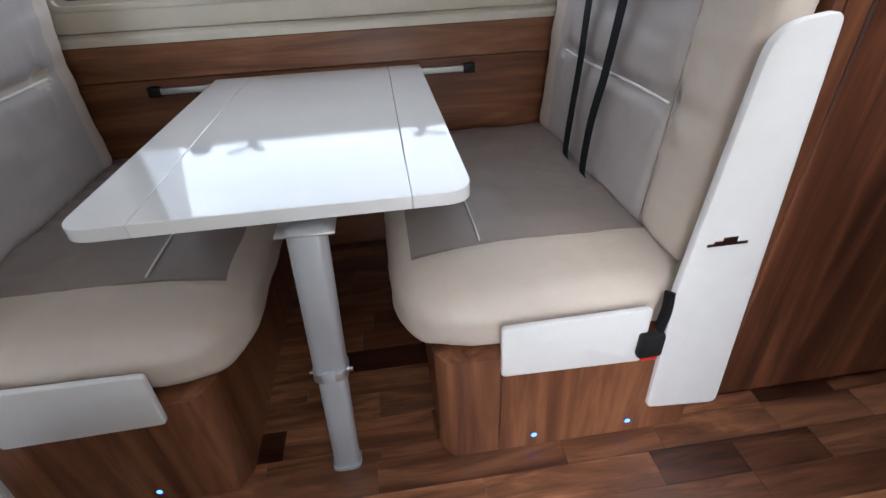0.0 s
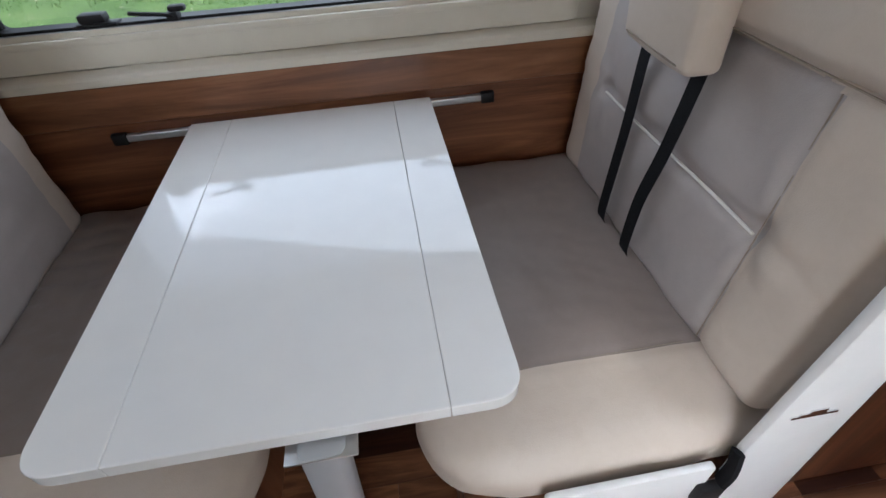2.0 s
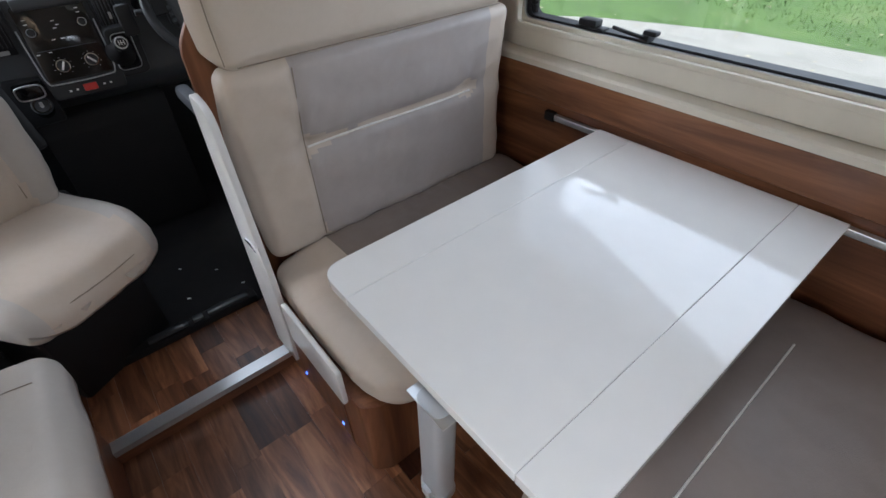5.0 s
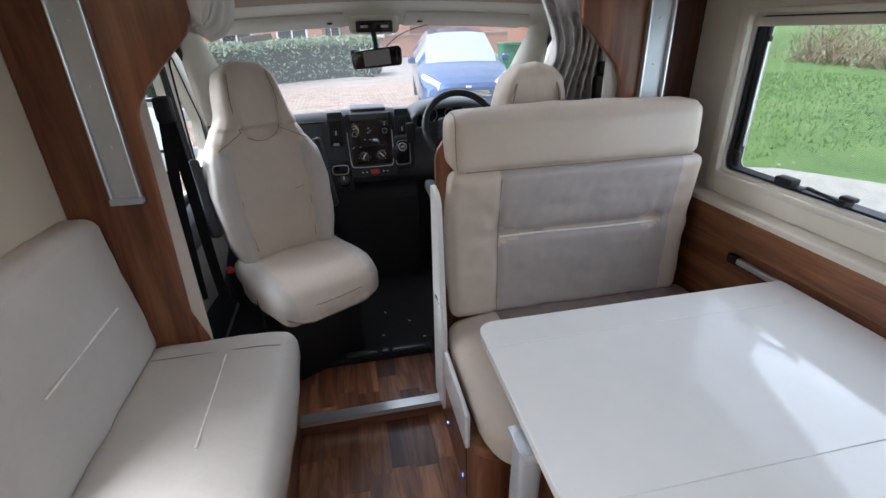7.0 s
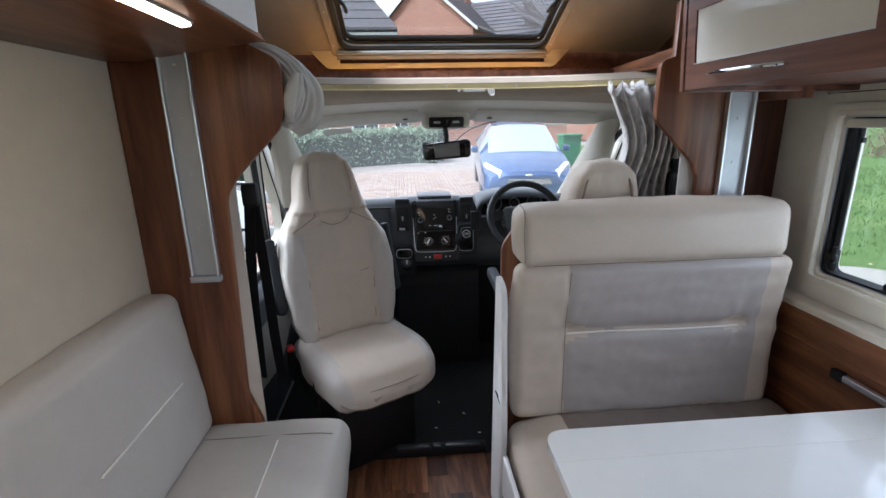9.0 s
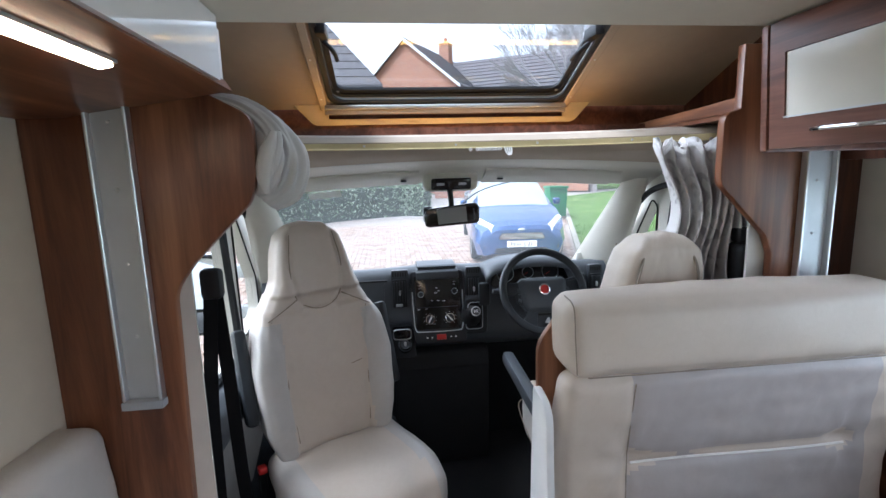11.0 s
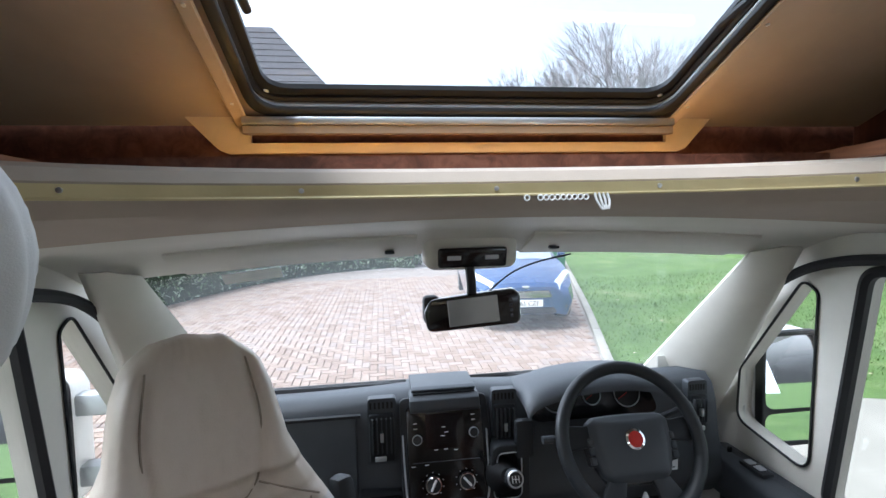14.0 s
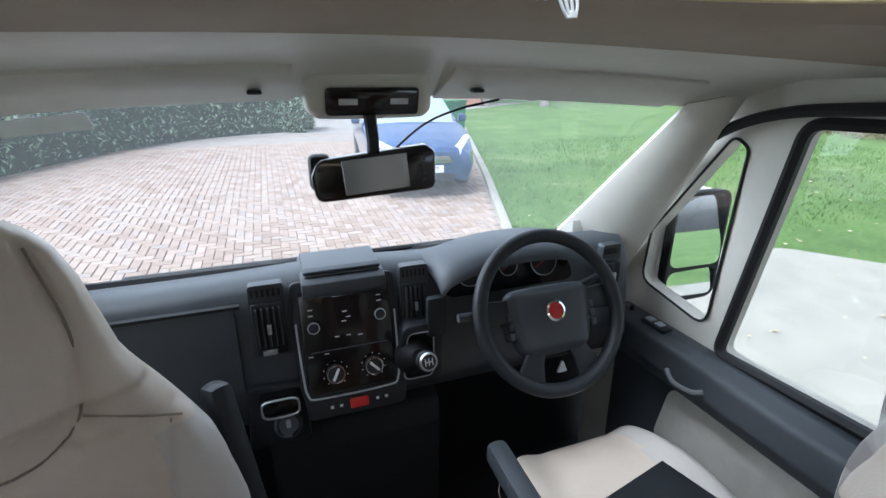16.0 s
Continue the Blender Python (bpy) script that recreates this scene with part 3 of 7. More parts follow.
# ---------- dinette table ----------
tbl = thing("dinette_table", (-0.345, 0.55, 0.0), "glossy white dinette table on one grey folding leg", "table")
X0, X1, YN, YF, TZ = -0.694, 0.045, 0.543, 1.618, 0.778

corner = 0.135
parts_x = [(X0, -0.5722, "leaf_end"), (-0.5715, -0.0727, "tabletop"), (-0.072, X1, "leaf_end")]
for a, b, nm in parts_x:
    if nm == "tabletop":
        out = [(a, YN), (b, YN), (b, YF), (a, YF)]
        rad = 0
    elif a == X0:
        out = [(a, YN), (b, YN), (b, YF), (X0, YF)]
        rad = [corner, 0, 0, 0]
    else:
        out = [(a, YN), (b, YN), (b, YF), (a, YF)]
        rad = [0, corner, 0, 0]
    if nm == "leaf_end" and a == X0:
        out = [(X0, YN), (b, YN), (b, YF), (X0, YF)]
    part(nm, plate(fillet(out, rad, 10), "z", TZ - 0.028, TZ, 0.0022), gloss_white, tbl, "" if nm == "tabletop" else "sliding white end leaf", 15)
part("underframe", box(-0.55, -0.09, 0.62, 1.60, TZ - 0.045, TZ - 0.029), panel_white, tbl)
lx, ly = -0.308, 0.520


def leg_section(z0, z1, grow, lean=0.0):
    a, b = 0.033 + grow, 0.024 + grow
    bm = plate(fillet([(lx - a, ly - b + 0.03), (lx + a, ly - b + 0.03), (lx + a, ly + b + 0.03), (lx - a, ly + b + 0.03)], 0.02 + grow * 0.5), "z", z0, z1, 0.002)
    for v in bm.verts:
        v.co.x += 0.035 * v.co.z / 0.73
    return bm


upper = part("leg_upper", leg_section(0.36, 0.735, 0.004), alu_grey, tbl, "grey aluminium upper leg")
lower = part("leg_lower", leg_section(0.012, 0.352, 0.0), alu_grey, tbl, "grey aluminium lower leg")
part("foot_pad", leg_section(0.0, 0.012, 0.005), plain("grey_foot", (0.3, 0.31, 0.32), 0.6), tbl, "grey plastic foot")
part("hinge_collar", leg_section(0.345, 0.372, 0.007), alu, tbl)
part("hinge_pin", tube([(lx - 0.03, ly + 0.02, 0.36), (lx + 0.068, ly + 0.02, 0.36)], 0.006, 8), chrome, tbl)
part("hinge_latch", box(lx + 0.0, lx + 0.03, ly - 0.008, ly + 0.006, 0.348, 0.38, 0.004), alu_grey, tbl)
part("leg_head", box(lx - 0.02, lx + 0.09, ly, ly + 0.06, 0.728, 0.7335, 0.002), alu, tbl)
# wall rail that carries the table
rail = thing("table_rail", (-0.34, 1.65, 0.745), "aluminium wall rail with black end caps for the table", "rail")
part("rail_bar", plate(fillet([(1.632, 0.735), (1.652, 0.735), (1.652, 0.757), (1.632, 0.757)], 0.004), "x", -0.90, 0.215), alu, rail)
for a, b in ((-0.945, -0.90), (0.215, 0.26)):
    part("end_cap", box(a, b, 1.628, 1.6525, 0.728, 0.764, 0.005), black_rubber, rail, "black plastic end cap")


# ---------- bench seats ----------
def bench(s, xb, xf, label):
    """s is the way the bench faces (+1: to the rear), xb its backrest face and xf its front edge."""
    y0, y1 = 0.545, 1.625
    # the bench behind the cab has a straighter, set-back backrest
    set_, lean_, cut = (0.045, 0.02, 0.03) if s > 0 else (0.0, 0.075, 0.0)
    PZ = 0.866 if s > 0 else 0.838
    t = thing("dinette_bench", ((xb + xf) / 2, 1.0, 0), label, "bench", "dinette benches")
    # plinth with a rounded corner towards the aisle
    edge = xf - s * 0.105
    pts = [(xb - s * 0.11, y0 - 0.03), (edge, y0 - 0.03), (edge + s * 0.03, y0 + 0.02), (edge + s * 0.03, 1.65), (xb - s * 0.11, 1.65)]
    pl = part("plinth", plate(fillet(pts, [0, 0.03, 0.03, 0, 0], 6), "z", 0.0, 0.352), walnut_z, t, "walnut plinth with a rounded corner")
    part("panel_joint", box(edge - s * 0.125 - 0.002, edge - s * 0.125 + 0.002, y0 - 0.0325, y0 - 0.028, 0.0, 0.352), walnut_dark, pl, "dark panel joint")
    for lx_ in ((xb + s * (0.03 if s > 0 else 0.052)), (xb + s * (0.298 if s > 0 else 0.315))):
        led = part("step_light", lathe([(0.007, 0), (0.007, 0.002), (0.004, 0.003), (0, 0.003)], (lx_, y0 - 0.030, 0.045), (0, -1, 0), 10), led_blue, pl, "small blue LED")
        part("step_light_ring", lathe([(0.011, 0), (0.011, 0.0015), (0.0075, 0.0018), (0.0075, 0)], (lx_, y0 - 0.030, 0.045), (0, -1, 0), 12), chrome, pl)

    def zone(p):
        return 1 if p.z > 0.44 and p.y > y0 + 0.205 and (p.x - xf) * s < -0.05 else 0

    def roll(p):
        d = (xf - p.x) * s
        q = p.copy()
        if p.y < y0 + 0.16 and d < 0.18:
            k = max(0, min(1, 1 - (p.y - y0) / 0.16)) ** 1.5 * max(0, min(1, 1 - d / 0.18)) ** 1.5
            q.x -= s * 0.045 * k
            q.y += 0.04 * k
        up = max(0, min(1, (p.z - 0.352) / 0.17))
        q.z -= up * (0.035 * max(0, 1 - (p.y - y0) / 0.3) ** 2 + 0.03 * max(0, 1 - d / 0.25) ** 2)
        if p.z > 0.42:
            # gathered creases along the foot of the backrest
            e = (p.x - xb) * s
            if e < 0.34 and p.y > y0 + 0.22:
                k = max(0, 1 - e / 0.34) ** 0.7 * (1.0 if s > 0 else 0.35)
                wv = p.y * 13 + 1.5 * noise.noise(Vector((p.x * 5, p.y * 4, s))) + 0.8 * e
                q.z += 0.0075 * k * (abs(math.sin(wv * 3.1)) ** 0.6 - 0.6) + 0.004 * k * noise.noise(Vector((p.x * 12, p.y * 40, s)))
            if abs(p.y - y0 - 0.205) < 0.04:
                q.z -= 0.005 * math.exp(-((p.y - y0 - 0.205) / 0.012) ** 2)
        return q
    xa, xc = sorted((xb - s * 0.10, xf))
    st = part("seat_cushion", cushion(xa, xc, y0, y1, 0.352, 0.523, 0.05, 0.012, zone, roll, 0.015, 0.006, 3 * s), [cream, taupe_seat], t, "cream seat cushion with a brown taupe centre", 180)
    xs = xf - s * 0.215
    top = 0.537
    part("piping", tube([(xs - s * 0.01, y, top - 0.002 - 0.035 * max(0, 1 - (y - y0) / 0.3) ** 2) for y in np.linspace(y0 + 0.205, y1 - 0.22, 14)], 0.0028, 6), piping, st, "white piping line")
    part("cross_seam", tube([(x, y0 + 0.205, 0.5225 - 0.0014 - 0.03 * max(0, 1 - (xf - x) * s / 0.25) ** 2) for x in np.linspace(xb + s * 0.02, xf - s * 0.06, 14)], 0.0016, 5), seam, st)
    # backrest
    def bzone(p):
        return 1 if (p.x - (xb - s * 0.05)) * s > 0.0 and y0 + 0.20 < p.y < y1 - 0.16 else 0

    def bwarp(p):
        q = p.copy()
        q.x -= s * (lean_ * (p.z - 0.52) + set_ * min(1, (1.13 - p.z) / 0.25))
        d = abs(p.z - PZ)
        front = (p.x - (xb - s * 0.05)) * s > 0
        if front and y0 + 0.2 < p.y < y1 - 0.2:
            q.x -= s * 0.016 * math.exp(-(d / 0.022) ** 2)
        if front:
            # pulled-in ends of the stitched line, with puckers running out of them
            for ye, w_ in ((y0 + 0.2, -1), (y1 - 0.24, 1)):
                r_ = math.hypot(p.y - ye, p.z - PZ)
                a_ = math.atan2(p.z - PZ, (p.y - ye) * w_)
                q.x -= s * (0.016 * math.exp(-(r_ / 0.035) ** 2) + 0.004 * math.cos(5 * a_) * math.exp(-((r_ - 0.07) / 0.05) ** 2) * (1 if abs(a_) < 1.9 else 0))
            q.x -= s * 0.007 * math.exp(-((p.y - y0 - 0.2) / 0.012) ** 2)
            q.x += s * 0.004 * noise.noise(Vector((p.y * 6, p.z * 22, 3 * s)))
        return q
    xa, xc = sorted((xb, xb - s * 0.105))
    bk = part("backrest", cushion(xa, xc, y0 + 0.015, y1 - 0.03 - cut, 0.515, 1.122, 0.035, 0.014, bzone, bwarp, 0.013, 0.006, 7 * s), [cream, taupe], t, "cream backrest with a taupe centre", 180)

    def face(z, extra=0.0):
        return xb - s * (lean_ * (z - 0.52) + set_ * min(1, (1.13 - z) / 0.25)) + s * (0.0105 + extra)
    part("piping", tube([(face(PZ, 0.0075 if s > 0 else 0.001), y, PZ + 0.003 * math.sin(9 * y)) for y in np.linspace(y0 + 0.2, y1 - 0.24, 16)], 0.0034, 6), piping, bk, "white piping line")
    part("back_seam", tube([(face(z, -0.010), y0 + 0.2, z) for z in np.linspace(0.54, 1.10, 14)], 0.0016, 5), seam, bk)

    # bolster on top
    def bow_(p):
        q = p.copy()
        q.x -= s * 0.10 * (p.z - 1.12)
        return q
    xa, xc = sorted((xb + s * 0.0, xb - s * 0.155))
    bo = part("bolster", cushion(xa, xc, y0 + 0.02, y1 - 0.06 - 1.5 * cut, 1.126, 1.325, 0.04, 0.012, None, bow_, 0.026, 0.005, 11 * s), [cream], t, "cream leather bolster", 180)
    part("bolster_seam", tube([bow_(Vector((xb + s * 0.008, y, 1.137))) for y in np.linspace(y0 + 0.06, y1 - 0.1 - 1.5 * cut, 12)], 0.0018, 5), seam, bo)
    part("bolster_end_seam", tube(smooth_path([bow_(Vector((xb + s * 0.004, y0 + 0.033, 1.145))), bow_(Vector((xb + s * 0.006, y0 + 0.030, 1.23))), bow_(Vector((xb - s * 0.012, y0 + 0.034, 1.312))), bow_(Vector((xb - s * 0.075, y0 + 0.034, 1.326)))], 5), 0.0018, 5), seam, bo)
    # white side panel
    e = 0.025 if s > 0 else 0.0
    o = [(xb - s * 0.015, 1.03 + e), (xb - s * 0.127, 1.045 + e), (xb - s * 0.186, 0.085 - e), (xb + s * 0.014 - e, 0.105 - e), (xb + s * 0.026, 0.50)]
    sp = part("side_panel", plate(fillet(o, [0.07, 0.02, 0.02, 0.02, 0.12], 6), "y", 0.503, 0.524, 0.004), panel_white, t, "white curved end panel")
    bx = xb - s * 0.055
    part("badge", join(box(bx - 0.045, bx + 0.045, 0.5005, 0.503, 0.612, 0.619), box(bx - 0.012, bx + 0.02, 0.5005, 0.503, 0.619, 0.632), box(bx - 0.03, bx - 0.012, 0.5005, 0.503, 0.619, 0.624)), chrome, sp, "small silver badge")
    # valance below the cushion
    o = [(xb + s * 0.072, 0.462), (xb + s * 0.418, 0.458), (xb + s * 0.414, 0.308), (xb + s * 0.072, 0.298)]
    part("valance", plate(fillet(o, 0.012, 4), "y", 0.497, 0.514, 0.005), panel_white, t, "white padded valance")


bench(-1, 0.510, -0.130, "cream and taupe leather dinette bench with seat belts")
bench(1, -1.065, -0.48, "cream and taupe leather dinette bench behind the cab")
# walnut backing boards of the benches
structure("bench_back_board_front", plate(fillet([(0.535, 0.0), (0.535, 1.16), (0.62, 1.285), (1.62, 1.285), (1.62, 0.0)], [0, 0.1, 0.08, 0, 0], 8), "x", -1.268, -1.245, 0.003), walnut_z, "walnut board behind the bench backrest", "partition")
structure("bench_back_board_rear", box(0.665, 0.685, 0.56, 1.66, 0.0, 1.34, 0.002, 1), walnut_z, "walnut board behind the bench backrest", "partition")
# seat belts on the rear bench
for y, y2 in ((1.200, 1.215), (1.052, 1.012)):
    bt = thing("seat_belt", (0.47, y, 0.53), "black webbing seat belt over the bench backrest", "seat belt", "rear bench belts")
    w = 0.021
    path = [(0.490, y, 0.525), (0.482, y, 0.56), (0.490, y, 0.70), (0.503, (y + y2) / 2, 0.838), (0.512, y2, 1.0), (0.524, y2, 1.125), (0.502, y2, 1.20), (0.517, y2, 1.33)]
    bm = bmesh.new()
    rows_ = [(bm.verts.new((p[0], p[1] - w, p[2])), bm.verts.new((p[0], p[1] + w, p[2])), bm.verts.new((p[0] - 0.0025, p[1] + w, p[2])), bm.verts.new((p[0] - 0.0025, p[1] - w, p[2]))) for p in smooth_path(path, 4)]
    for a, b in zip(rows_, rows_[1:]):
        for j in range(4):
            bm.faces.new((a[j], a[(j + 1) % 4], b[(j + 1) % 4], b[j]))
    part("webbing", bm, black_web, bt)
hd = thing("bench_headrest", (0.47, 1.13, 1.04), "cream padded headrest hanging over the bench backrest", "headrest")
part("headrest_pad", cushion(0.440, 0.512, 0.955, 1.215, 1.052, 1.34, 0.018, 0.010, None, lambda p: Vector((p.x + 0.05 * (1.19 - p.z) * (1 if p.x > 0.47 else 0), p.y, p.z - 0.02 * (1.1 - p.y))), 0.02, 0.004, 4), [cream], hd, "", 180)
part("headrest_seam", tube([(0.4385, y, 1.068 - 0.02 * (1.1 - y)) for y in np.linspace(0.985, 1.19, 8)], 0.0018, 5), seam, hd)
bk = thing("belt_buckle", (0.45, 0.50, 0.36), "black seat belt buckle beside the bench seat", "buckle")
part("stalk", tube(smooth_path([(0.47, 0.505, 0.50), (0.462, 0.490, 0.46), (0.455, 0.488, 0.41)], 4), 0.017, 8, flat=0.5), black_web, bk)
part("buckle_body", box(0.415, 0.475, 0.478, 0.502, 0.325, 0.395, 0.008), black_rubber, bk)
part("release_button", box(0.425, 0.465, 0.4785, 0.4985, 0.318, 0.326, 0.003), red_plastic, bk)

# tall wardrobe side behind the rear bench
wr = thing("wardrobe", (1.1, 0.9, 0), "tall dark walnut wardrobe with upright grain", "wardrobe")
part("carcass", box(0.70, 1.75, 0.585, 1.78, 0.0, 1.99), walnut_dark, wr)
part("end_stile", box(0.694, 0.745, 0.566, 0.60, 0.0, 1.99, 0.006), walnut_z, wr)
dr = part("wardrobe_door", box(0.752, 1.40, 0.570, 0.588, 0.02, 1.95, 0.004, 1), walnut_dark, wr)
part("knob", lathe([(0.008, 0), (0.008, 0.012), (0.016, 0.018), (0.018, 0.026), (0.01, 0.032), (0, 0.032)], (0.80, 0.570, 1.09), (0, -1, 0), 14), chrome, dr, "round chrome knob")

# ---------- side sofa on the other wall ----------
sf = thing("side_sofa", (-0.6, -0.4, 0), "pale leather side sofa on a walnut base", "sofa")
part("sofa_base", box(-1.190, -0.42, LY + 0.002, -0.11, 0.0, 0.37, 0.004, 1), walnut_x, sf)


def sofa_zone(p):
    return 1 if p.z > 0.46 and p.y < -0.13 and p.x > -1.06 and p.x < -0.55 else 0


def sofa_warp(p):
    q = p.copy()
    if p.z > 0.45:
        q.z -= 0.02 * max(0, 1 - (-0.055 - p.y) / 0.12) ** 2
    return q


part("seat_cushion", cushion(-1.185, -0.41, -0.58, -0.055, 0.37, 0.548, 0.045, 0.014, sofa_zone, sofa_warp, 0.03, 0.005, 21), [pale, pale], sf, "", 180)


def lean(p):
    q = p.copy()
    q.y -= 0.055 * (p.z - 0.54) / 0.5
    return q


part("back_cushion", cushion(-1.19, -0.41, -0.675, -0.545, 0.53, 1.062, 0.04, 0.014, None, lean, 0.03, 0.005, 25), [pale], sf, "", 180)
part("piping", tube([(x, -0.275 + 0.01 * (x + 0.6), 0.5635) for x in np.linspace(-1.02, -0.60, 10)], 0.003, 6), piping, sf, "white piping line")
part("piping", tube([(x, -0.5570, 0.80) for x in np.linspace(-1.02, -0.60, 10)], 0.003, 6), piping, sf, "white piping line")
part("seam", tube([(-1.06, y, 0.552 - 0.02 * max(0, 1 - (-0.055 - y) / 0.12) ** 2 + 0.002) for y in np.linspace(-0.54, -0.10, 10)], 0.0015, 5), seam, sf)

# ---------- overhead lockers ----------
lk = thing("overhead_locker", (-0.3, 1.45, 1.685), "walnut overhead locker with glossy cream door panels", "locker")
part("locker_body", plate([(1.135, 1.700), (1.115, 1.990), (1.784, 1.990), (1.784, 1.700)], "x", -1.12, 1.6), walnut_red, lk)
part("end_panel", plate(fillet([(1.092, 1.683), (1.072, 1.990), (1.784, 1.990), (1.784, 1.683)], 0.008), "x", -1.142, -1.122, 0.002), walnut_red, lk)


def locker_door(x0, x1):
    def yz(z):
        return 1.106 - 0.07 * (z - 1.69)
    d = part("locker_door", plate([(x0, 1.690), (x1, 1.690), (x1, 1.988), (x0, 1.988)], "y", -0.010, 0.012, 0,
             [[(x0 + 0.045, 1.765), (x1 - 0.045, 1.765), (x1 - 0.045, 1.915), (x0 + 0.045, 1.915)]]), walnut_red, lk)
    g = part("door_panel", box(x0 + 0.046, x1 - 0.046, -0.006, 0.004, 1.766, 1.914), plain("gloss_cream_laminate", (0.66, 0.63, 0.55), 0.1, vary=0.02, relief=0), d, "glossy cream door panel")
    part("door_lipping", box(x0 + 0.044, x1 - 0.044, -0.0115, -0.005, 1.762, 1.766), alu, d)
    hx = x0 + 0.15 if x0 < -1.0 else x0 + 0.2
    hb = join(tube(smooth_path([(hx, -0.010, 1.727), (hx + 0.006, -0.034, 1.727), (hx + 0.13, -0.040, 1.725), (hx + 0.254, -0.034, 1.723), (hx + 0.26, -0.010, 1.723)], 5), 0.008, 8, flat=0.7))
    part("handle", hb, chrome, d, "curved chrome handle")
    for ob in (d, *d.children):
        for v in ob.data.vertices:
            v.co.y += yz(v.co.z + ORIGIN[lk.name].z)
    return d


for x0, x1 in ((-1.118, -0.452), (-0.446, 0.22), (0.226, 0.89)):
    locker_door(x0, x1)
ll = thing("overhead_locker", (-0.3, -0.45, 1.8), "overhead locker with white front and walnut underside", "locker")
part("locker_front", plate([(-0.235, 1.862), (-0.215, 1.862), (-0.213, 1.992), (-0.235, 1.992)], "x", -1.098, 1.0), gloss_white, ll, "glossy white locker front")
part("locker_underside", plate([(-0.236, 1.880), (-0.222, 1.856), (-0.60, 1.800), (LY + 0.002, 1.800), (LY + 0.002, 1.880)], "x", -1.193, 1.0), walnut_x, ll)
part("locker_end", box(-1.194, -1.100, LY + 0.002, -0.24, 1.881, 1.992), panel_white, ll)
ls = thing("strip_light", (-0.3, -0.31, 1.84), "lit warm LED strip under the overhead locker", "light")


def under(y):
    return 1.856 + (y + 0.222) * 0.148


def on_under(bm):
    for v in bm.verts:
        v.co.z += under(v.co.y)
    return bm


part("strip_body", on_under(box(-0.845, 0.85, -0.322, -0.290, -0.006, 0.0)), alu, ls)
part("diffuser", on_under(box(-0.84, 0.845, -0.318, -0.294, -0.012, -0.0062, 0.002)), led_warm, ls, "glowing warm diffuser")


# ---------- cab shell ----------
MID = 0.42


def sheet(grid, off):
    """A thick surface through a grid of points; off is the vector to its other face."""
    bm = bmesh.new()
    off = Vector(off)
    a = [[bm.verts.new(p) for p in row] for row in grid]
    b = [[bm.verts.new(Vector(p) + off) for p in row] for row in grid]
    n, k = len(grid), len(grid[0])
    for i in range(n - 1):
        for j in range(k - 1):
            bm.faces.new((a[i][j], a[i][j + 1], a[i + 1][j + 1], a[i + 1][j]))
            bm.faces.new((b[i][j], b[i + 1][j], b[i + 1][j + 1], b[i][j + 1]))
    for i in range(n - 1):
        bm.faces.new((a[i][0], a[i + 1][0], b[i + 1][0], b[i][0]))
        bm.faces.new((a[i][k - 1], b[i][k - 1], b[i + 1][k - 1], a[i + 1][k - 1]))
    for j in range(k - 1):
        bm.faces.new((a[0][j], b[0][j], b[0][j + 1], a[0][j + 1]))
        bm.faces.new((a[n - 1][j], a[n - 1][j + 1], b[n - 1][j + 1], b[n - 1][j]))
    return bm


def bow(y):
    return min(1.0, abs(y - MID) / 0.95)


# headliner from the shelf down to the windscreen
def liner(profile, y0, y1, thick, back=0.30, drop=0.0):
    rows_ = []
    for y in np.linspace(y0, y1, 31):
        k = bow(y)
        rows_.append([(x + back * k ** 3 * (1.0 if x > -1.9 else 0.55 if x > -2.0 else 0.15), y, z - drop * k ** 2 * (1 if z < 1.71 else 0.5 if z < 1.73 else 0)) for x, z in profile])
    return sheet(rows_, (0, 0, thick))


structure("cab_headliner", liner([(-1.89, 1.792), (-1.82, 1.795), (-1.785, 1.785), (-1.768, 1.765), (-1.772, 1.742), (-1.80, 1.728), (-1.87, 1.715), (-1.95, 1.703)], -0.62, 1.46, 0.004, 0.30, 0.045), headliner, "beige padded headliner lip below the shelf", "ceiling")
structure("windscreen_header", liner([(-1.94, 1.7045), (-1.985, 1.692), (-2.03, 1.688), (-2.10, 1.672), (-2.17, 1.645), (-2.235, 1.612), (-2.26, 1.612)], -0.62, 1.46, 0.01, 0.30, 0.045), cab_plastic, "pale grey moulded header above the windscreen", "ceiling")
# closing panels above the cab doors and roof over all
# curtain track with hooks
tr = thing("curtain_track", (-1.77, MID, 1.75), "pale gold curtain track on the headliner with white gliders", "curtain track")
trk = [(-1.766 + 0.30 * bow(y) ** 3, y, 1.756) for y in np.linspace(-0.45, 1.27, 28)]
part("track", sheet([[(x + 0.004, y, z - 0.011), (x + 0.004, y, z + 0.009)] for x, y, z in trk], (-0.006, 0, 0)), brass, tr)
part("track_lip", tube([(x + 0.006, y, z - 0.012) for x, y, z in trk], 0.003, 6), brass, tr)
for y in (-0.258, 0.05, 0.385, 0.694, 1.03):
    x = -1.766 + 0.30 * bow(y) ** 3
    part("track_screw", lathe([(0.0045, 0), (0.0045, 0.002), (0, 0.003)], (x + 0.005, y, 1.756), (1, 0, 0), 8), alu, tr)
for i, y in enumerate([0.440] + [0.465 + 0.0108 * j for j in range(9)]):
    ring = [(-1.757, y + 0.0048 * math.cos(a), 1.738 + 0.0048 * math.sin(a)) for a in np.linspace(0, 2 * math.pi, 9)[:-1]]
    part("glider", tube(ring, 0.0015, 5, True), white_mark, tr)
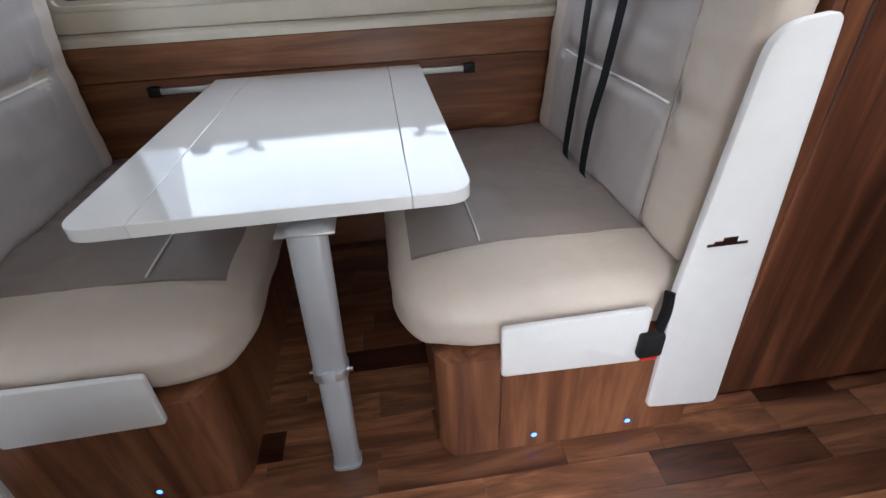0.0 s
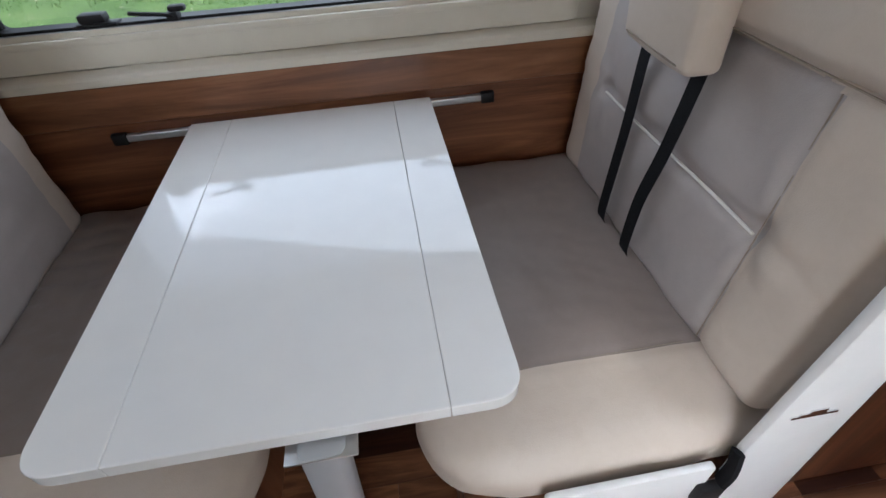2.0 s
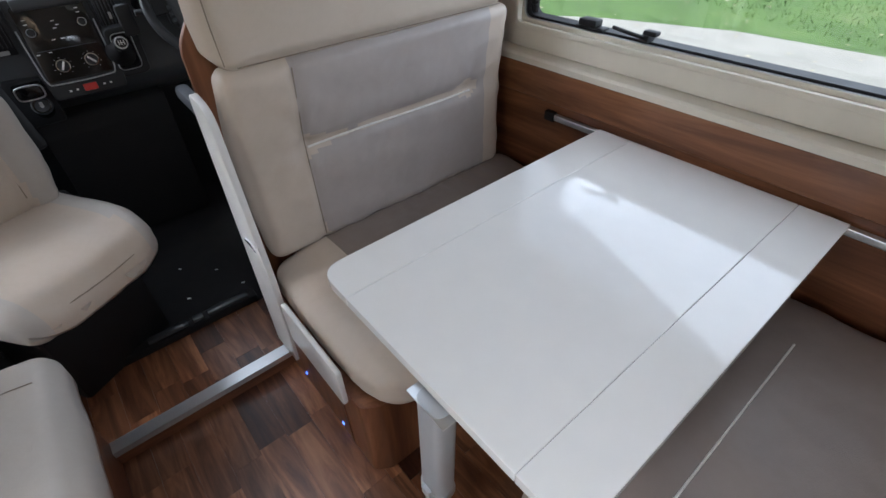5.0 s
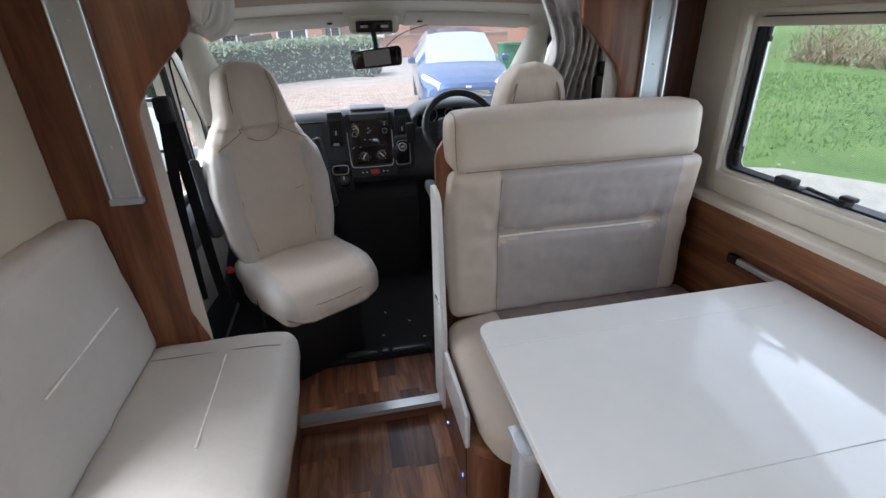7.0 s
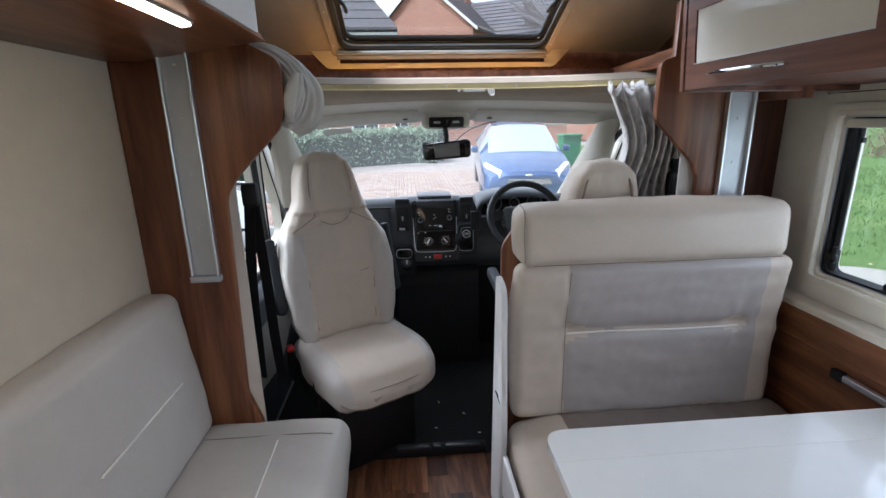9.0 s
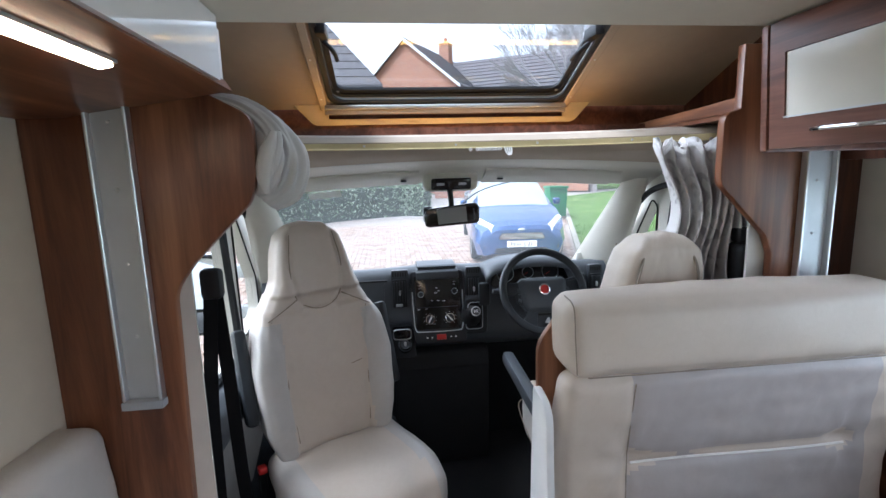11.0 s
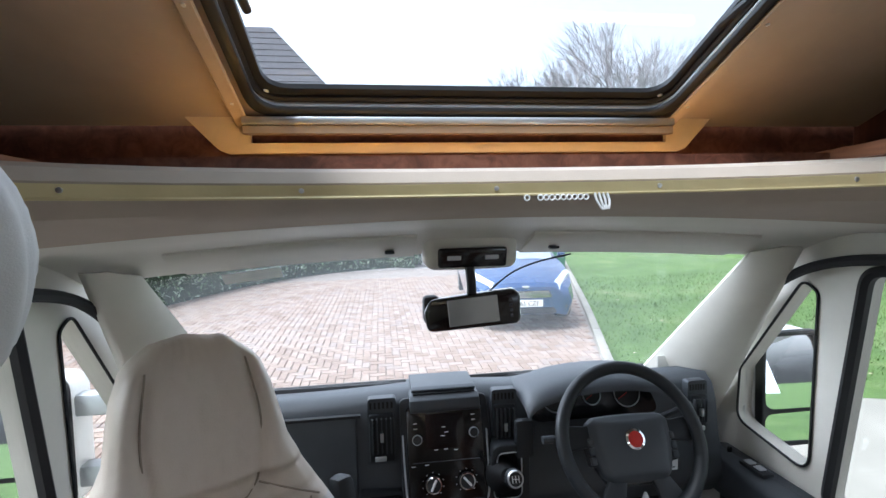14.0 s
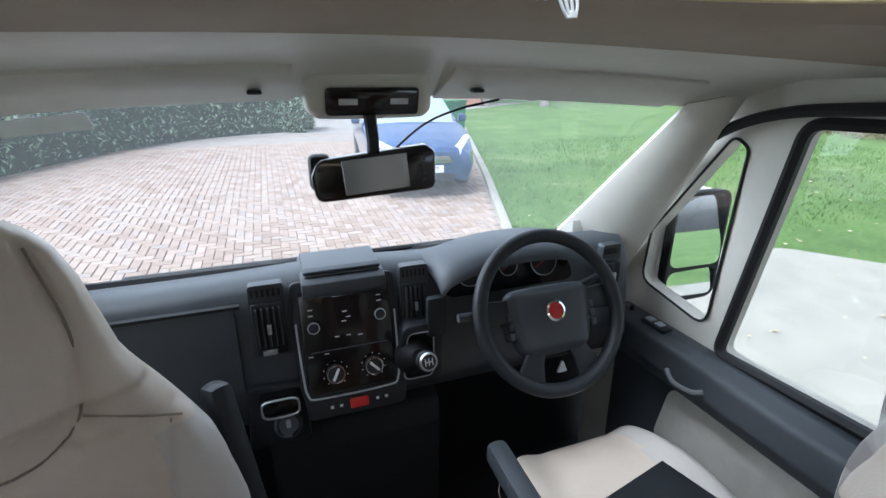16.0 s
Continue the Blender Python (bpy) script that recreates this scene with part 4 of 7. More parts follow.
for i in range(4):
    y = 0.568 + 0.008 * i
    part("curtain_hook", tube(smooth_path([(-1.757, y, 1.745), (-1.755, y + 0.004, 1.73), (-1.754, y + 0.014 - 0.004 * i, 1.715), (-1.754, y + 0.02 - 0.006 * i, 1.722)], 4), 0.0022, 5), white_mark, tr)

# windscreen

def screen_pt(u, v):
    """u across from 0 to 1, v from the top to the bottom edge."""
    k = (2 * u - 1)
    top = Vector((-2.20 - 0.09 * (1 - k * k), MID + 0.82 * k, 1.565 + 0.055 * (1 - k * k)))
    bot = Vector((-2.60 - 0.16 * (1 - k * k), MID + 0.74 * k, 1.125 - 0.06 * (1 - k * k)))
    return top + (bot - top) * v


ws = tagged(part("window_2", sheet([[screen_pt(u, v) for v in np.linspace(0, 1, 9)] for u in np.linspace(0, 1, 21)], (-0.005, 0, 0.002)), hazed, None, "curved windscreen of the cab", 80), "", "window", "", "structure")
ws.visible_shadow = False
part("seal", tube([screen_pt(u, 1.0) + Vector((0.012, 0, 0.0)) for u in np.linspace(0, 1, 21)], 0.014, 6), black_rubber, ws, "black lower windscreen seal")
stk = part("sun_strip_label", sheet([[screen_pt(u, v) + Vector((0.006, 0, 0)) for v in (0.02, 0.08)] for u in (0.095, 0.185)], (-0.001, 0, 0)), plain("frosted_label", (0.72, 0.75, 0.74), 0.6), ws, "pale frosted warning label")


def mirrored(p, side):
    return (p[0], p[1], p[2]) if side > 0 else (p[0], 2 * MID - p[1], p[2])


def cab_side(side, tag_):
    """A pillar, door with its windows, armrest and pockets on one side of the cab."""
    yw = MID + side * 0.97
    lo, hi = sorted((yw, yw + side * 0.05))
    quarter = fillet([(-2.385, 0.99), (-2.372, 1.17), (-2.135, 1.505), (-2.088, 1.475), (-2.108, 0.94)], [0.05, 0.05, 0.035, 0.03, 0.05], 6)
    main = fillet([(-2.052, 0.885), (-1.955, 1.55), (-1.46, 1.56), (-1.43, 0.91)], [0.03, 0.05, 0.06, 0.05], 6)
    outline = [(-2.62, 0.05), (-2.62, 1.10), (-2.13, 1.66), (-1.34, 1.70), (-1.34, 0.05)]
    dr = tagged(part("door_" + tag_, plate(outline, "y", lo, hi, 0, [quarter, main]), cab_plastic, None, "cab door with grey trim and two windows", 30), "", "door", "", "structure")
    for pts, mat_, nm in ((quarter, black_rubber, "quarter_seal"), (main, black_rubber, "window_seal")):
        part(nm, tube([(p[0], yw - side * 0.004, p[1]) for p in pts], 0.016 if nm == "window_seal" else 0.004, 6, True), mat_, dr, "black rubber window seal")
    for pts, nm in ((quarter, "quarter_pane"), (main, "door_pane")):
        g = part(nm, plate(pts, "y", *sorted((yw + side * 0.02, yw + side * 0.024))), clear, dr)
        g.visible_shadow = False
    # black edge up the pillar
    part("pillar_seal", tube(smooth_path([(-2.505, yw - side * 0.04, 0.90), (-2.505, yw - side * 0.04, 1.06), (-2.465, yw - side * 0.04, 1.185), (-2.28, yw - side * 0.04, 1.405), (-2.14, yw - side * 0.045, 1.515), (-2.0, yw - side * 0.045, 1.568), (-1.80, yw - side * 0.045, 1.587), (-1.36, yw - side * 0.04, 1.60)], 4), 0.014, 8), black_rubber, dr, "black door seal")
    # armrest and lower trim
    y_in = yw - side * 0.10
    prof = [(yw, 0.880), (yw - side * 0.05, 0.890), (y_in, 0.868), (y_in - side * 0.008, 0.79), (y_in + side * 0.02, 0.735), (yw - side * 0.03, 0.72), (yw - side * 0.025, 0.14), (yw, 0.14)]
    part("armrest", plate(fillet(prof, [0, 0.02, 0.03, 0.03, 0.03, 0.02, 0, 0], 4), "x", -2.43, -1.36), dash_grey, dr, "charcoal door armrest and trim")
    a, b = sorted((yw - side * 0.031, yw - side * 0.036))
    part("trim_insert", plate(fillet([(-2.16, 0.70), (-1.55, 0.72), (-1.50, 0.42), (-1.95, 0.36), (-2.20, 0.48)], 0.05, 5), "y", a, b, 0.002), plain("beige_door_insert", (0.47, 0.45, 0.41), 0.7), dr, "beige door insert")
    part("door_pull", tube(smooth_path([(-2.12, y_in - side * 0.012, 0.81), (-2.08, y_in - side * 0.026, 0.795), (-2.02, y_in - side * 0.024, 0.80), (-1.99, y_in - side * 0.010, 0.815)], 4), 0.008, 8), plain("door_pull_grey", (0.12, 0.12, 0.125), 0.4), dr, "dark curved door pull")
    part("switch_plate", box(-2.29, -2.19, *sorted((yw - side * 0.075, yw - side * 0.035)), 0.884, 0.897, 0.004), dash_black, dr)
    for x in (-2.265, -2.225):
        part("window_switch", box(x - 0.014, x + 0.014, *sorted((yw - side * 0.068, yw - side * 0.042)), 0.8975, 0.903, 0.003), alu_grey, dr)
    part("lock_pin", lathe([(0.008, 0), (0.008, 0.014), (0.005, 0.018), (0, 0.018)], (-2.36, yw - side * 0.05, 0.886), (0, 0, 1), 10), black_rubber, dr)
    # A pillar between windscreen and door
    rows_ = []
    for v in np.linspace(-0.05, 1.05, 9):
        w = screen_pt(1 if side > 0 else 0, v) + Vector((0.012, 0, 0))
        d = Vector((-2.10 - 0.34 * v, yw - side * 0.055 + side * 0.03 * v, 1.575 - 0.56 * v))
        mid = (w + d) / 2 + Vector((0.035, -side * 0.01, 0.01))
        rows_.append([w, w * 0.75 + mid * 0.25 + Vector((0.012, 0, 0)), mid, d * 0.7 + mid * 0.3 + Vector((0.01, 0, 0)), d])
    pl = tagged(part("pillar_" + tag_, sheet(rows_, (-0.03, side * 0.02, 0)), cab_plastic, None, "pale grey windscreen pillar trim", 60), "", "pillar", "", "structure")
    c = Vector(rows_[7][1]) + Vector((0.016, 0, 0.01))
    part("speaker_grille", box(c.x - 0.004, c.x + 0.004, c.y - 0.03, c.y + 0.035, c.z - 0.025, c.z + 0.03, 0.004), plain("speaker_cover", (0.42, 0.42, 0.38), 0.8, fine=900, relief=0.8), pl, "small speaker cover")
    # outside mirror on two arms
    ex = 0.0 if side > 0 else -0.10
    om = thing("door_mirror", (-2.35, yw + side * 0.2, 0.88), "white two-part door mirror on grey arms", "mirror", "door mirrors")
    y0, y1 = yw + side * 0.055 + ex, yw + side * 0.30 + ex
    ya, yb = sorted((y0, y1))
    hw = (yb - ya) / 2 - 0.013
    part("housing", plate(fillet([(ya, 0.90), (yb, 0.90), (yb, 1.29), (ya, 1.29)], 0.055, 6), "x", -2.47, -2.375, 0.012), van_white, om, "white housing")
    part("surround", plate(fillet([(ya, 0.895), (yb, 0.895), (yb, 1.295), (ya, 1.295)], 0.05, 6), "x", -2.375, -2.340, 0.004,
         [fillet([(ya + 0.014, 1.03), (yb - 0.014, 1.03), (yb - 0.014, 1.28), (ya + 0.014, 1.28)], 0.04, 6), fillet([(ya + 0.014, 0.91), (yb - 0.014, 0.91), (yb - 0.014, 1.012), (ya + 0.014, 1.012)], 0.03, 6)]), black_rubber, om, "black mirror surround")
    part("mirror_glass", turned(plate(fillet([(-hw, -0.126), (hw, -0.126), (hw, 0.126), (-hw, 0.126)], 0.04, 6), "x", -0.002, 0.002), pose(-2.358, (ya + yb) / 2, 1.155, 0, -10, -3 * side)), mirror_mat, om, "main mirror glass")
    part("lower_glass", turned(plate(fillet([(-hw, -0.053), (hw, -0.053), (hw, 0.053), (-hw, 0.053)], 0.03, 6), "x", -0.002, 0.002), pose(-2.358, (ya + yb) / 2, 0.961, 0, -8, -4 * side)), mirror_mat, om, "wide-angle lower glass")
    for z in (0.99, 1.2):
        part("arm", box(-2.44, -2.385, *sorted((yw + side * 0.02, y0 + side * 0.03)), z - 0.035, z + 0.03, 0.01), alu_grey, om, "grey mirror arm")


cab_side(1, "1")
cab_side(-1, "2")
# grey trim closing cab to partitions
for nm, y0, y1 in (("b_pillar_trim_right", 1.24, 1.47), ("b_pillar_trim_left", -0.64, -0.42)):
    structure(nm, box(-1.345, -1.337, y0, y1, 0.1, 1.56), cab_plastic, "grey-green trim panel beside the cab door", "trim")
structure("cab_bulkhead", box(-2.70, -2.66, -0.62, 1.46, -0.05, 1.02), dash_black, "black bulkhead below the windscreen", "wall")

# overhead console with reading lamps, and rear-view mirror
oc = thing("overhead_console", (-2.14, 0.415, 1.60), "pale housing with a dark reading lamp panel", "console")
part("housing", cushion(-2.27, -2.15, 0.292, 0.540, 1.572, 1.70, 0.025, 0.004, None, None, 0.03, 0.0), [cab_plastic], oc, "pale grey housing", 180)
lp = part("lamp_panel", turned(box(-0.006, 0.012, -0.092, 0.092, -0.026, 0.028, 0.008), pose(-2.148, 0.415, 1.604, 0, 18, 0)), piano_black, oc, "dark lamp panel")
for y in (0.365, 0.465):
    part("reading_lamp", turned(box(0.012, 0.015, -0.018, 0.018, -0.006, 0.006, 0.001, 1), pose(-2.148, y, 1.608, 0, 18, 0)), alu_grey, lp)
for y0, y1, hinge in ((-0.32, 0.268, 0.20), (0.572, 1.20, 0.65)):
    vs_ = thing("sun_visor", (-2.18, (y0 + y1) / 2, 1.62), "pale grey sun visor folded up against the header", "sun visor", "sun visors")
    part("visor_panel", liner([(-2.105, 1.664), (-2.118, 1.653), (-2.18, 1.631), (-2.246, 1.606), (-2.254, 1.610)], y0, y1, 0.012, 0.30, 0.045), cab_plastic, vs_)
    k_ = bow(hinge)
    part("visor_clip", box(-2.19, -2.165, hinge - 0.013, hinge + 0.013, 1.620 - 0.045 * k_ ** 2, 1.628 - 0.045 * k_ ** 2, 0.003), dash_black, vs_, "small dark clip")
mr = thing("rear_view_mirror", (-2.16, 0.42, 1.40), "black rear-view mirror with a grey screen on a stalk", "mirror")
MM = pose(-2.165, 0.418, 1.459, 90, -5, 86)
part("mirror_body", turned(plate(fillet([(-0.128, -0.045), (0.125, -0.050), (0.132, 0.03), (0.115, 0.047), (-0.115, 0.042), (-0.132, 0.01)], 0.022, 6), "z", -0.03, 0.004, 0.006), MM), piano_black, mr, "black mirror casing")
part("mirror_screen", turned(box(-0.068, 0.068, -0.036, 0.036, 0.0045, 0.0065, 0.001, 1), MM), screen_grey, mr, "grey reflective screen")
for i in range(4):
    part("mirror_button", turned(box(0.098, 0.106, -0.028 + 0.014 * i, -0.020 + 0.014 * i, 0.0045, 0.007, 0.001, 1), MM), dash_grey, mr)
part("stalk", tube(smooth_path([(-2.19, 0.418, 1.475), (-2.17, 0.416, 1.525), (-2.16, 0.41, 1.575), (-2.15, 0.41, 1.60)], 4), 0.013, 8), black_rubber, mr)
part("clamp", box(-2.22, -2.18, 0.285, 0.33, 1.425, 1.50, 0.012), black_rubber, mr)
part("cable", tube(smooth_path([(-2.19, 0.46, 1.50), (-2.18, 0.53, 1.555), (-2.16, 0.60, 1.585), (-2.13, 0.68, 1.605)], 5), 0.0025, 6), black_rubber, mr, "thin black cable")

# ---------- roof window over the cab ----------
rw = tagged(part("window_3", slope(plate(fillet([(SKX[0] - 0.012, SKY[0] - 0.012), (SKX[1] + 0.012, SKY[0] - 0.012), (SKX[1] + 0.012, SKY[1] + 0.012), (SKX[0] - 0.012, SKY[1] + 0.012)], 0.07), "z", -0.014, -0.001, 0.004,
            [fillet([(SKX[0] + 0.012, SKY[0] + 0.012), (SKX[1] - 0.012, SKY[0] + 0.012), (SKX[1] - 0.012, SKY[1] - 0.012), (SKX[0] + 0.012, SKY[1] - 0.012)], 0.06)])), dash_black, None, "sloping roof window in a black frame", 40), "", "window", "", "structure")


def sky_loop(d, r):
    return fillet([(SKX[0] + d, SKY[0] + d), (SKX[1] - d, SKY[0] + d), (SKX[1] - d, SKY[1] - d), (SKX[0] + d, SKY[1] - d)], r, 8)


part("inner_frame", slope(plate(sky_loop(0.002, 0.06), "z", 0.024, 0.034, 0.0, [sky_loop(0.030, 0.05)])), dash_black, rw, "dark inner frame")
part("frame_bead", tube([(p[0], p[1], roof_z(p[0]) + 0.004) for p in sky_loop(0.004, 0.06)], 0.005, 6, True), alu_grey, rw, "grey bead")
part("frame_seal", tube([(p[0], p[1], roof_z(p[0]) + 0.019) for p in sky_loop(0.006, 0.06)], 0.008, 6, True), black_rubber, rw, "black rubber seal")
g = part("pane", slope(plate(sky_loop(0.020, 0.05), "z", 0.036, 0.041)), tinted, rw)
g.visible_shadow = False
for y in (SKY[0] + 0.028, SKY[1] - 0.028):
    part("frame_screw", lathe([(0.006, 0), (0.006, 0.003), (0, 0.004)], (SKX[0] + 0.022, y, roof_z(SKX[0] + 0.022) + 0.024), (0.3, 0, -1), 10), white_mark, rw)
for y, s in ((SKY[0] + 0.02, 1), (SKY[1] - 0.02, -1)):
    x = -1.66
    part("roof_latch", join(box(x - 0.05, x + 0.05, y - 0.018, y + 0.018, roof_z(x) - 0.012, roof_z(x) + 0.03, 0.008),
         tube(smooth_path([(x - 0.03, y, roof_z(x) - 0.012), (x - 0.06, y + s * 0.03, roof_z(x) - 0.04), (x - 0.115, y + s * 0.035, roof_z(x) - 0.055)], 5), 0.008, 8)), black_rubber, rw, "black roof window latch")
# aluminium bar, dark gap and lit amber rail under the window
bar = thing("roof_window_blind_bar", (-2.03, MID, 1.93), "brushed blind bar below the roof window", "blind")
part("bar", box(-2.050, -2.020, -0.115, 0.905, 1.922, 1.940, 0.004), alu, bar)
part("bar_lower", box(-2.045, -2.026, -0.115, 0.905, 1.902, 1.9215, 0.002, 1), plain("bronze_strip", (0.30, 0.24, 0.18), 0.4, 0.4), bar)
for y0, y1 in ((-0.135, -0.105), (0.895, 0.925)):
    rail_ = thing("blind_side_rail", (-1.7, (y0 + y1) / 2, 2.0), "beige side rail beside the roof window", "rail", "roof window side rails")
    part("side_rail", slope(box(-2.07, -1.16, y0, y1, -0.022, -0.0145, 0.003, 1)), overcab_beige, rail_)
    for x in (-1.5, -1.75, -1.98):
        part("rail_screw", lathe([(0.004, 0), (0.004, 0.002), (0, 0.002)], (x, (y0 + y1) / 2, roof_z(x) - 0.0225), (0.3, 0, -1), 8), alu, rail_)
al = thing("amber_cove_light", (-2.07, MID, 1.87), "lit amber cove light under the roof window", "light")
o = [(-0.295, 2.0), (-0.225, 1.925), (-0.175, 1.872), (-0.155, 1.864), (0.94, 1.864), (0.96, 1.872), (1.01, 1.925), (1.08, 2.0), (0.905, 2.0), (0.905, 1.888), (-0.105, 1.888), (-0.105, 2.0)]
part("cove_board", plate(fillet(o, [0, 0.03, 0.03, 0, 0, 0.03, 0.03, 0, 0, 0, 0, 0]), "x", -2.072, -2.058, 0.002), plain("cream_cove_board", (0.62, 0.50, 0.32), 0.5), al, "cream cove board")
part("light_strip", box(-1.925, -1.912, -0.20, 0.99, 1.8155, 1.8235), led_amber, al, "glowing amber LED strip")

# ---------- dashboard ----------
dash = thing("dashboard", (-2.4, MID, 0.7), "charcoal plastic dashboard with vents, radio and dials", "dashboard")


def dash_top(y):
    return 1.165 + 0.02 * math.exp(-((y - 0.35) / 0.2) ** 2)


prof = [(-2.72, 1.05), (-2.60, 1.115), (-2.47, 1.160), (-2.40, 1.160), (-2.365, 1.135), (-2.345, 1.08), (-2.335, 1.0), (-2.32, 0.92), (-2.31, 0.84), (-2.36, 0.76), (-2.50, 0.70), (-2.66, 0.68)]
part("dash_body", sheet([[(x, y, z + (0.0 if z < 1.1 else 0.015 * math.exp(-((y - 0.35) / 0.25) ** 2))) for x, z in prof] for y in np.linspace(-0.52, 1.275, 33)], (-0.02, 0, -0.01)), dash_grey, dash, "slate dashboard moulding", 40)
part("glovebox_lid", sheet([[(-2.352 + 0.012 * 1, y, 1.118), (-2.330, y, 1.06), (-2.318, y, 0.98), (-2.308, y, 0.90)] for y in (-0.36, -0.2, 0.0, 0.085)], (-0.01, 0, 0)), dash_grey, dash, "slate glovebox lid")
part("glovebox_gap", box(-2.352, -2.334, -0.38, 0.10, 1.118, 1.126), black_rubber, dash)
# centre stack
CM = Matrix.Translation((-2.315, 0.352, 1.0)) @ Matrix(((0, -0.296, 0.955, 0), (1, 0, 0, 0), (0, 0.955, 0.296, 0), (0, 0, 0, 1)))


def con(u0, u1, v0, v1, n0, n1, r=0.0, seg=2):
    return turned(box(u0, u1, v0, v1, n0, n1, r, seg), CM)


stack = part("centre_console", turned(plate(fillet([(-0.134, -0.10), (-0.12, -0.20), (0.135, -0.20), (0.15, -0.10), (0.136, 0.165), (-0.134, 0.165)], 0.02, 5), "z", -0.06, 0.012, 0.006), CM), dash_black, dash, "charcoal centre stack")
face_ = part("radio_panel", turned(plate(fillet([(-0.116, -0.13), (0.118, -0.13), (0.118, 0.138), (-0.116, 0.138)], 0.014, 5), "z", 0.0125, 0.020, 0.003), CM), piano_black, dash, "gloss black radio and heater panel")
part("storage_box", plate(fillet([(-2.372, 1.120), (-2.322, 1.120), (-2.330, 1.158), (-2.352, 1.169), (-2.50, 1.174), (-2.58, 1.12)], [0, 0.01, 0.008, 0.01, 0.02, 0], 4), "y", 0.248, 0.464, 0.005), dash_grey, dash, "slate storage box on the dash top")
part("storage_lid", plate(fillet([(-2.358, 1.173), (-2.356, 1.182), (-2.372, 1.187), (-2.485, 1.192), (-2.50, 1.176)], [0.002, 0.004, 0.004, 0.006, 0], 3), "y", 0.256, 0.456, 0.003), dash_grey, dash, "hinged lid")
part("lid_gap", box(-2.3552, -2.348, 0.260, 0.452, 1.1695, 1.1728), black_rubber, dash)
part("panel_split", con(-0.1, 0.1, -0.022, -0.0195, 0.0202, 0.0215), dash_grey, face_)
part("display", con(-0.058, 0.058, 0.015, 0.115, 0.0202, 0.0208), plain("dark_display", (0.012, 0.012, 0.014), 0.06, relief=0), face_, "dark radio display")


def dial(u, v, r, name, marks):
    at = CM @ Vector((u, v, 0.0202))
    ax = CM.to_3x3() @ Vector((0, 0, 1))
    k = part(name, lathe([(r, 0), (r * 0.96, 0.012), (r * 0.8, 0.016), (0, 0.016)], at, ax, 24), dash_black, face_, "black rotary knob")
    part("knob_ring", lathe([(r * 1.02, 0.0135), (r * 0.98, 0.0165), (r * 0.86, 0.0168), (r * 0.86, 0.0135)], at, ax, 24), chrome if marks else alu_grey, k, "silver knob ring")
    if marks:
        part("pointer", turned(turned(box(-0.0035, 0.0035, -r * 0.7, r * 0.7, 0.016, 0.022, 0.002), pose(u, v, 0.0202, 0, 0, marks)), CM), white_mark, k, "white pointer")
        for a in np.linspace(-140, 140, 9):
            p = Vector((u + 1.32 * r * math.sin(radians(a)), v + 1.32 * r * math.cos(radians(a)), 0))
            part("scale_mark", con(p.x - 0.0012, p.x + 0.0012, p.y - 0.0012, p.y + 0.0012, 0.0202, 0.0206), white_mark, k)


dial(-0.044, -0.082, 0.024, "heater_knob", -28)
dial(0.056, -0.079, 0.024, "fan_knob", 42)
dial(-0.086, 0.045, 0.015, "volume_knob", 0)
dial(0.086, 0.055, 0.015, "tuner_knob", 0)
for u, v in ((-0.09, 0.09), (-0.09, 0.075), (0.088, 0.105), (0.088, 0.09), (-0.03, 0.012), (0.0, 0.012), (-0.004, 0.075), (0.004, 0.06), (-0.008, 0.05), (-0.1, -0.03), (-0.06, -0.028), (0.03, 0.008)):
    part("button_mark", con(u - 0.006, u + 0.006, v - 0.0012, v + 0.0012, 0.0209, 0.0214), white_mark, face_)
part("console_trim", tube(smooth_path([CM @ Vector((u, v, 0.0195)) for u, v in ((-0.128, 0.06), (-0.125, -0.06), (-0.118, -0.128), (-0.085, -0.142), (0.085, -0.142), (0.118, -0.128), (0.125, -0.06), (0.128, 0.06))], 4), 0.0028, 6), alu_grey, face_, "thin silver console edge")
part("hazard_switch", con(-0.015, 0.033, -0.185, -0.158, 0.0125, 0.019, 0.003), red_plastic, dash, "red hazard warning switch")
for u in (-0.062, -0.038, 0.058, 0.082):
    part("rocker_mark", con(u - 0.004, u + 0.004, -0.176, -0.169, 0.0125, 0.0140), white_mark, dash)


def vent(y0, y1, z0, z1, name):
    v = part(name, box(-2.352, -2.318, y0, y1, z0, z1, 0.006), dash_black, dash, "black air vent")
    n = 5
    for i in range(n):
        y = y0 + 0.010 + (y1 - y0 - 0.020) * i / (n - 1)
        part("vent_slat", box(-2.322, -2.306, y - 0.002, y + 0.002, z0 + 0.03, z1 - 0.01), dash_grey, v)
    part("vent_tab", box(-2.312, -2.300, (y0 + y1) / 2 - 0.005, (y0 + y1) / 2 + 0.005, (z0 + z1) / 2 - 0.005, (z0 + z1) / 2 + 0.02, 0.002), alu, v, "silver vent tab")
    part("vent_wheel", box(-2.312, -2.304, (y0 + y1) / 2 - 0.022, (y0 + y1) / 2 + 0.012, z0 + 0.008, z0 + 0.022, 0.002), alu_grey, v)
    part("vent_bezel", plate(fillet([(y0 - 0.008, z0 - 0.012), (y1 + 0.008, z0 - 0.012), (y1 + 0.006, z1 + 0.045), (y0 - 0.002, z1 + 0.045)], 0.01), "x", -2.36, -2.330), dash_grey, v)
    for i in range(6):
        y = y0 + 0.006 + (y1 - y0 - 0.012) * i / 5
        part("defrost_slot", box(-2.345, -2.3285, y - 0.003, y + 0.003, z1 + 0.014, z1 + 0.034), black_rubber, v)


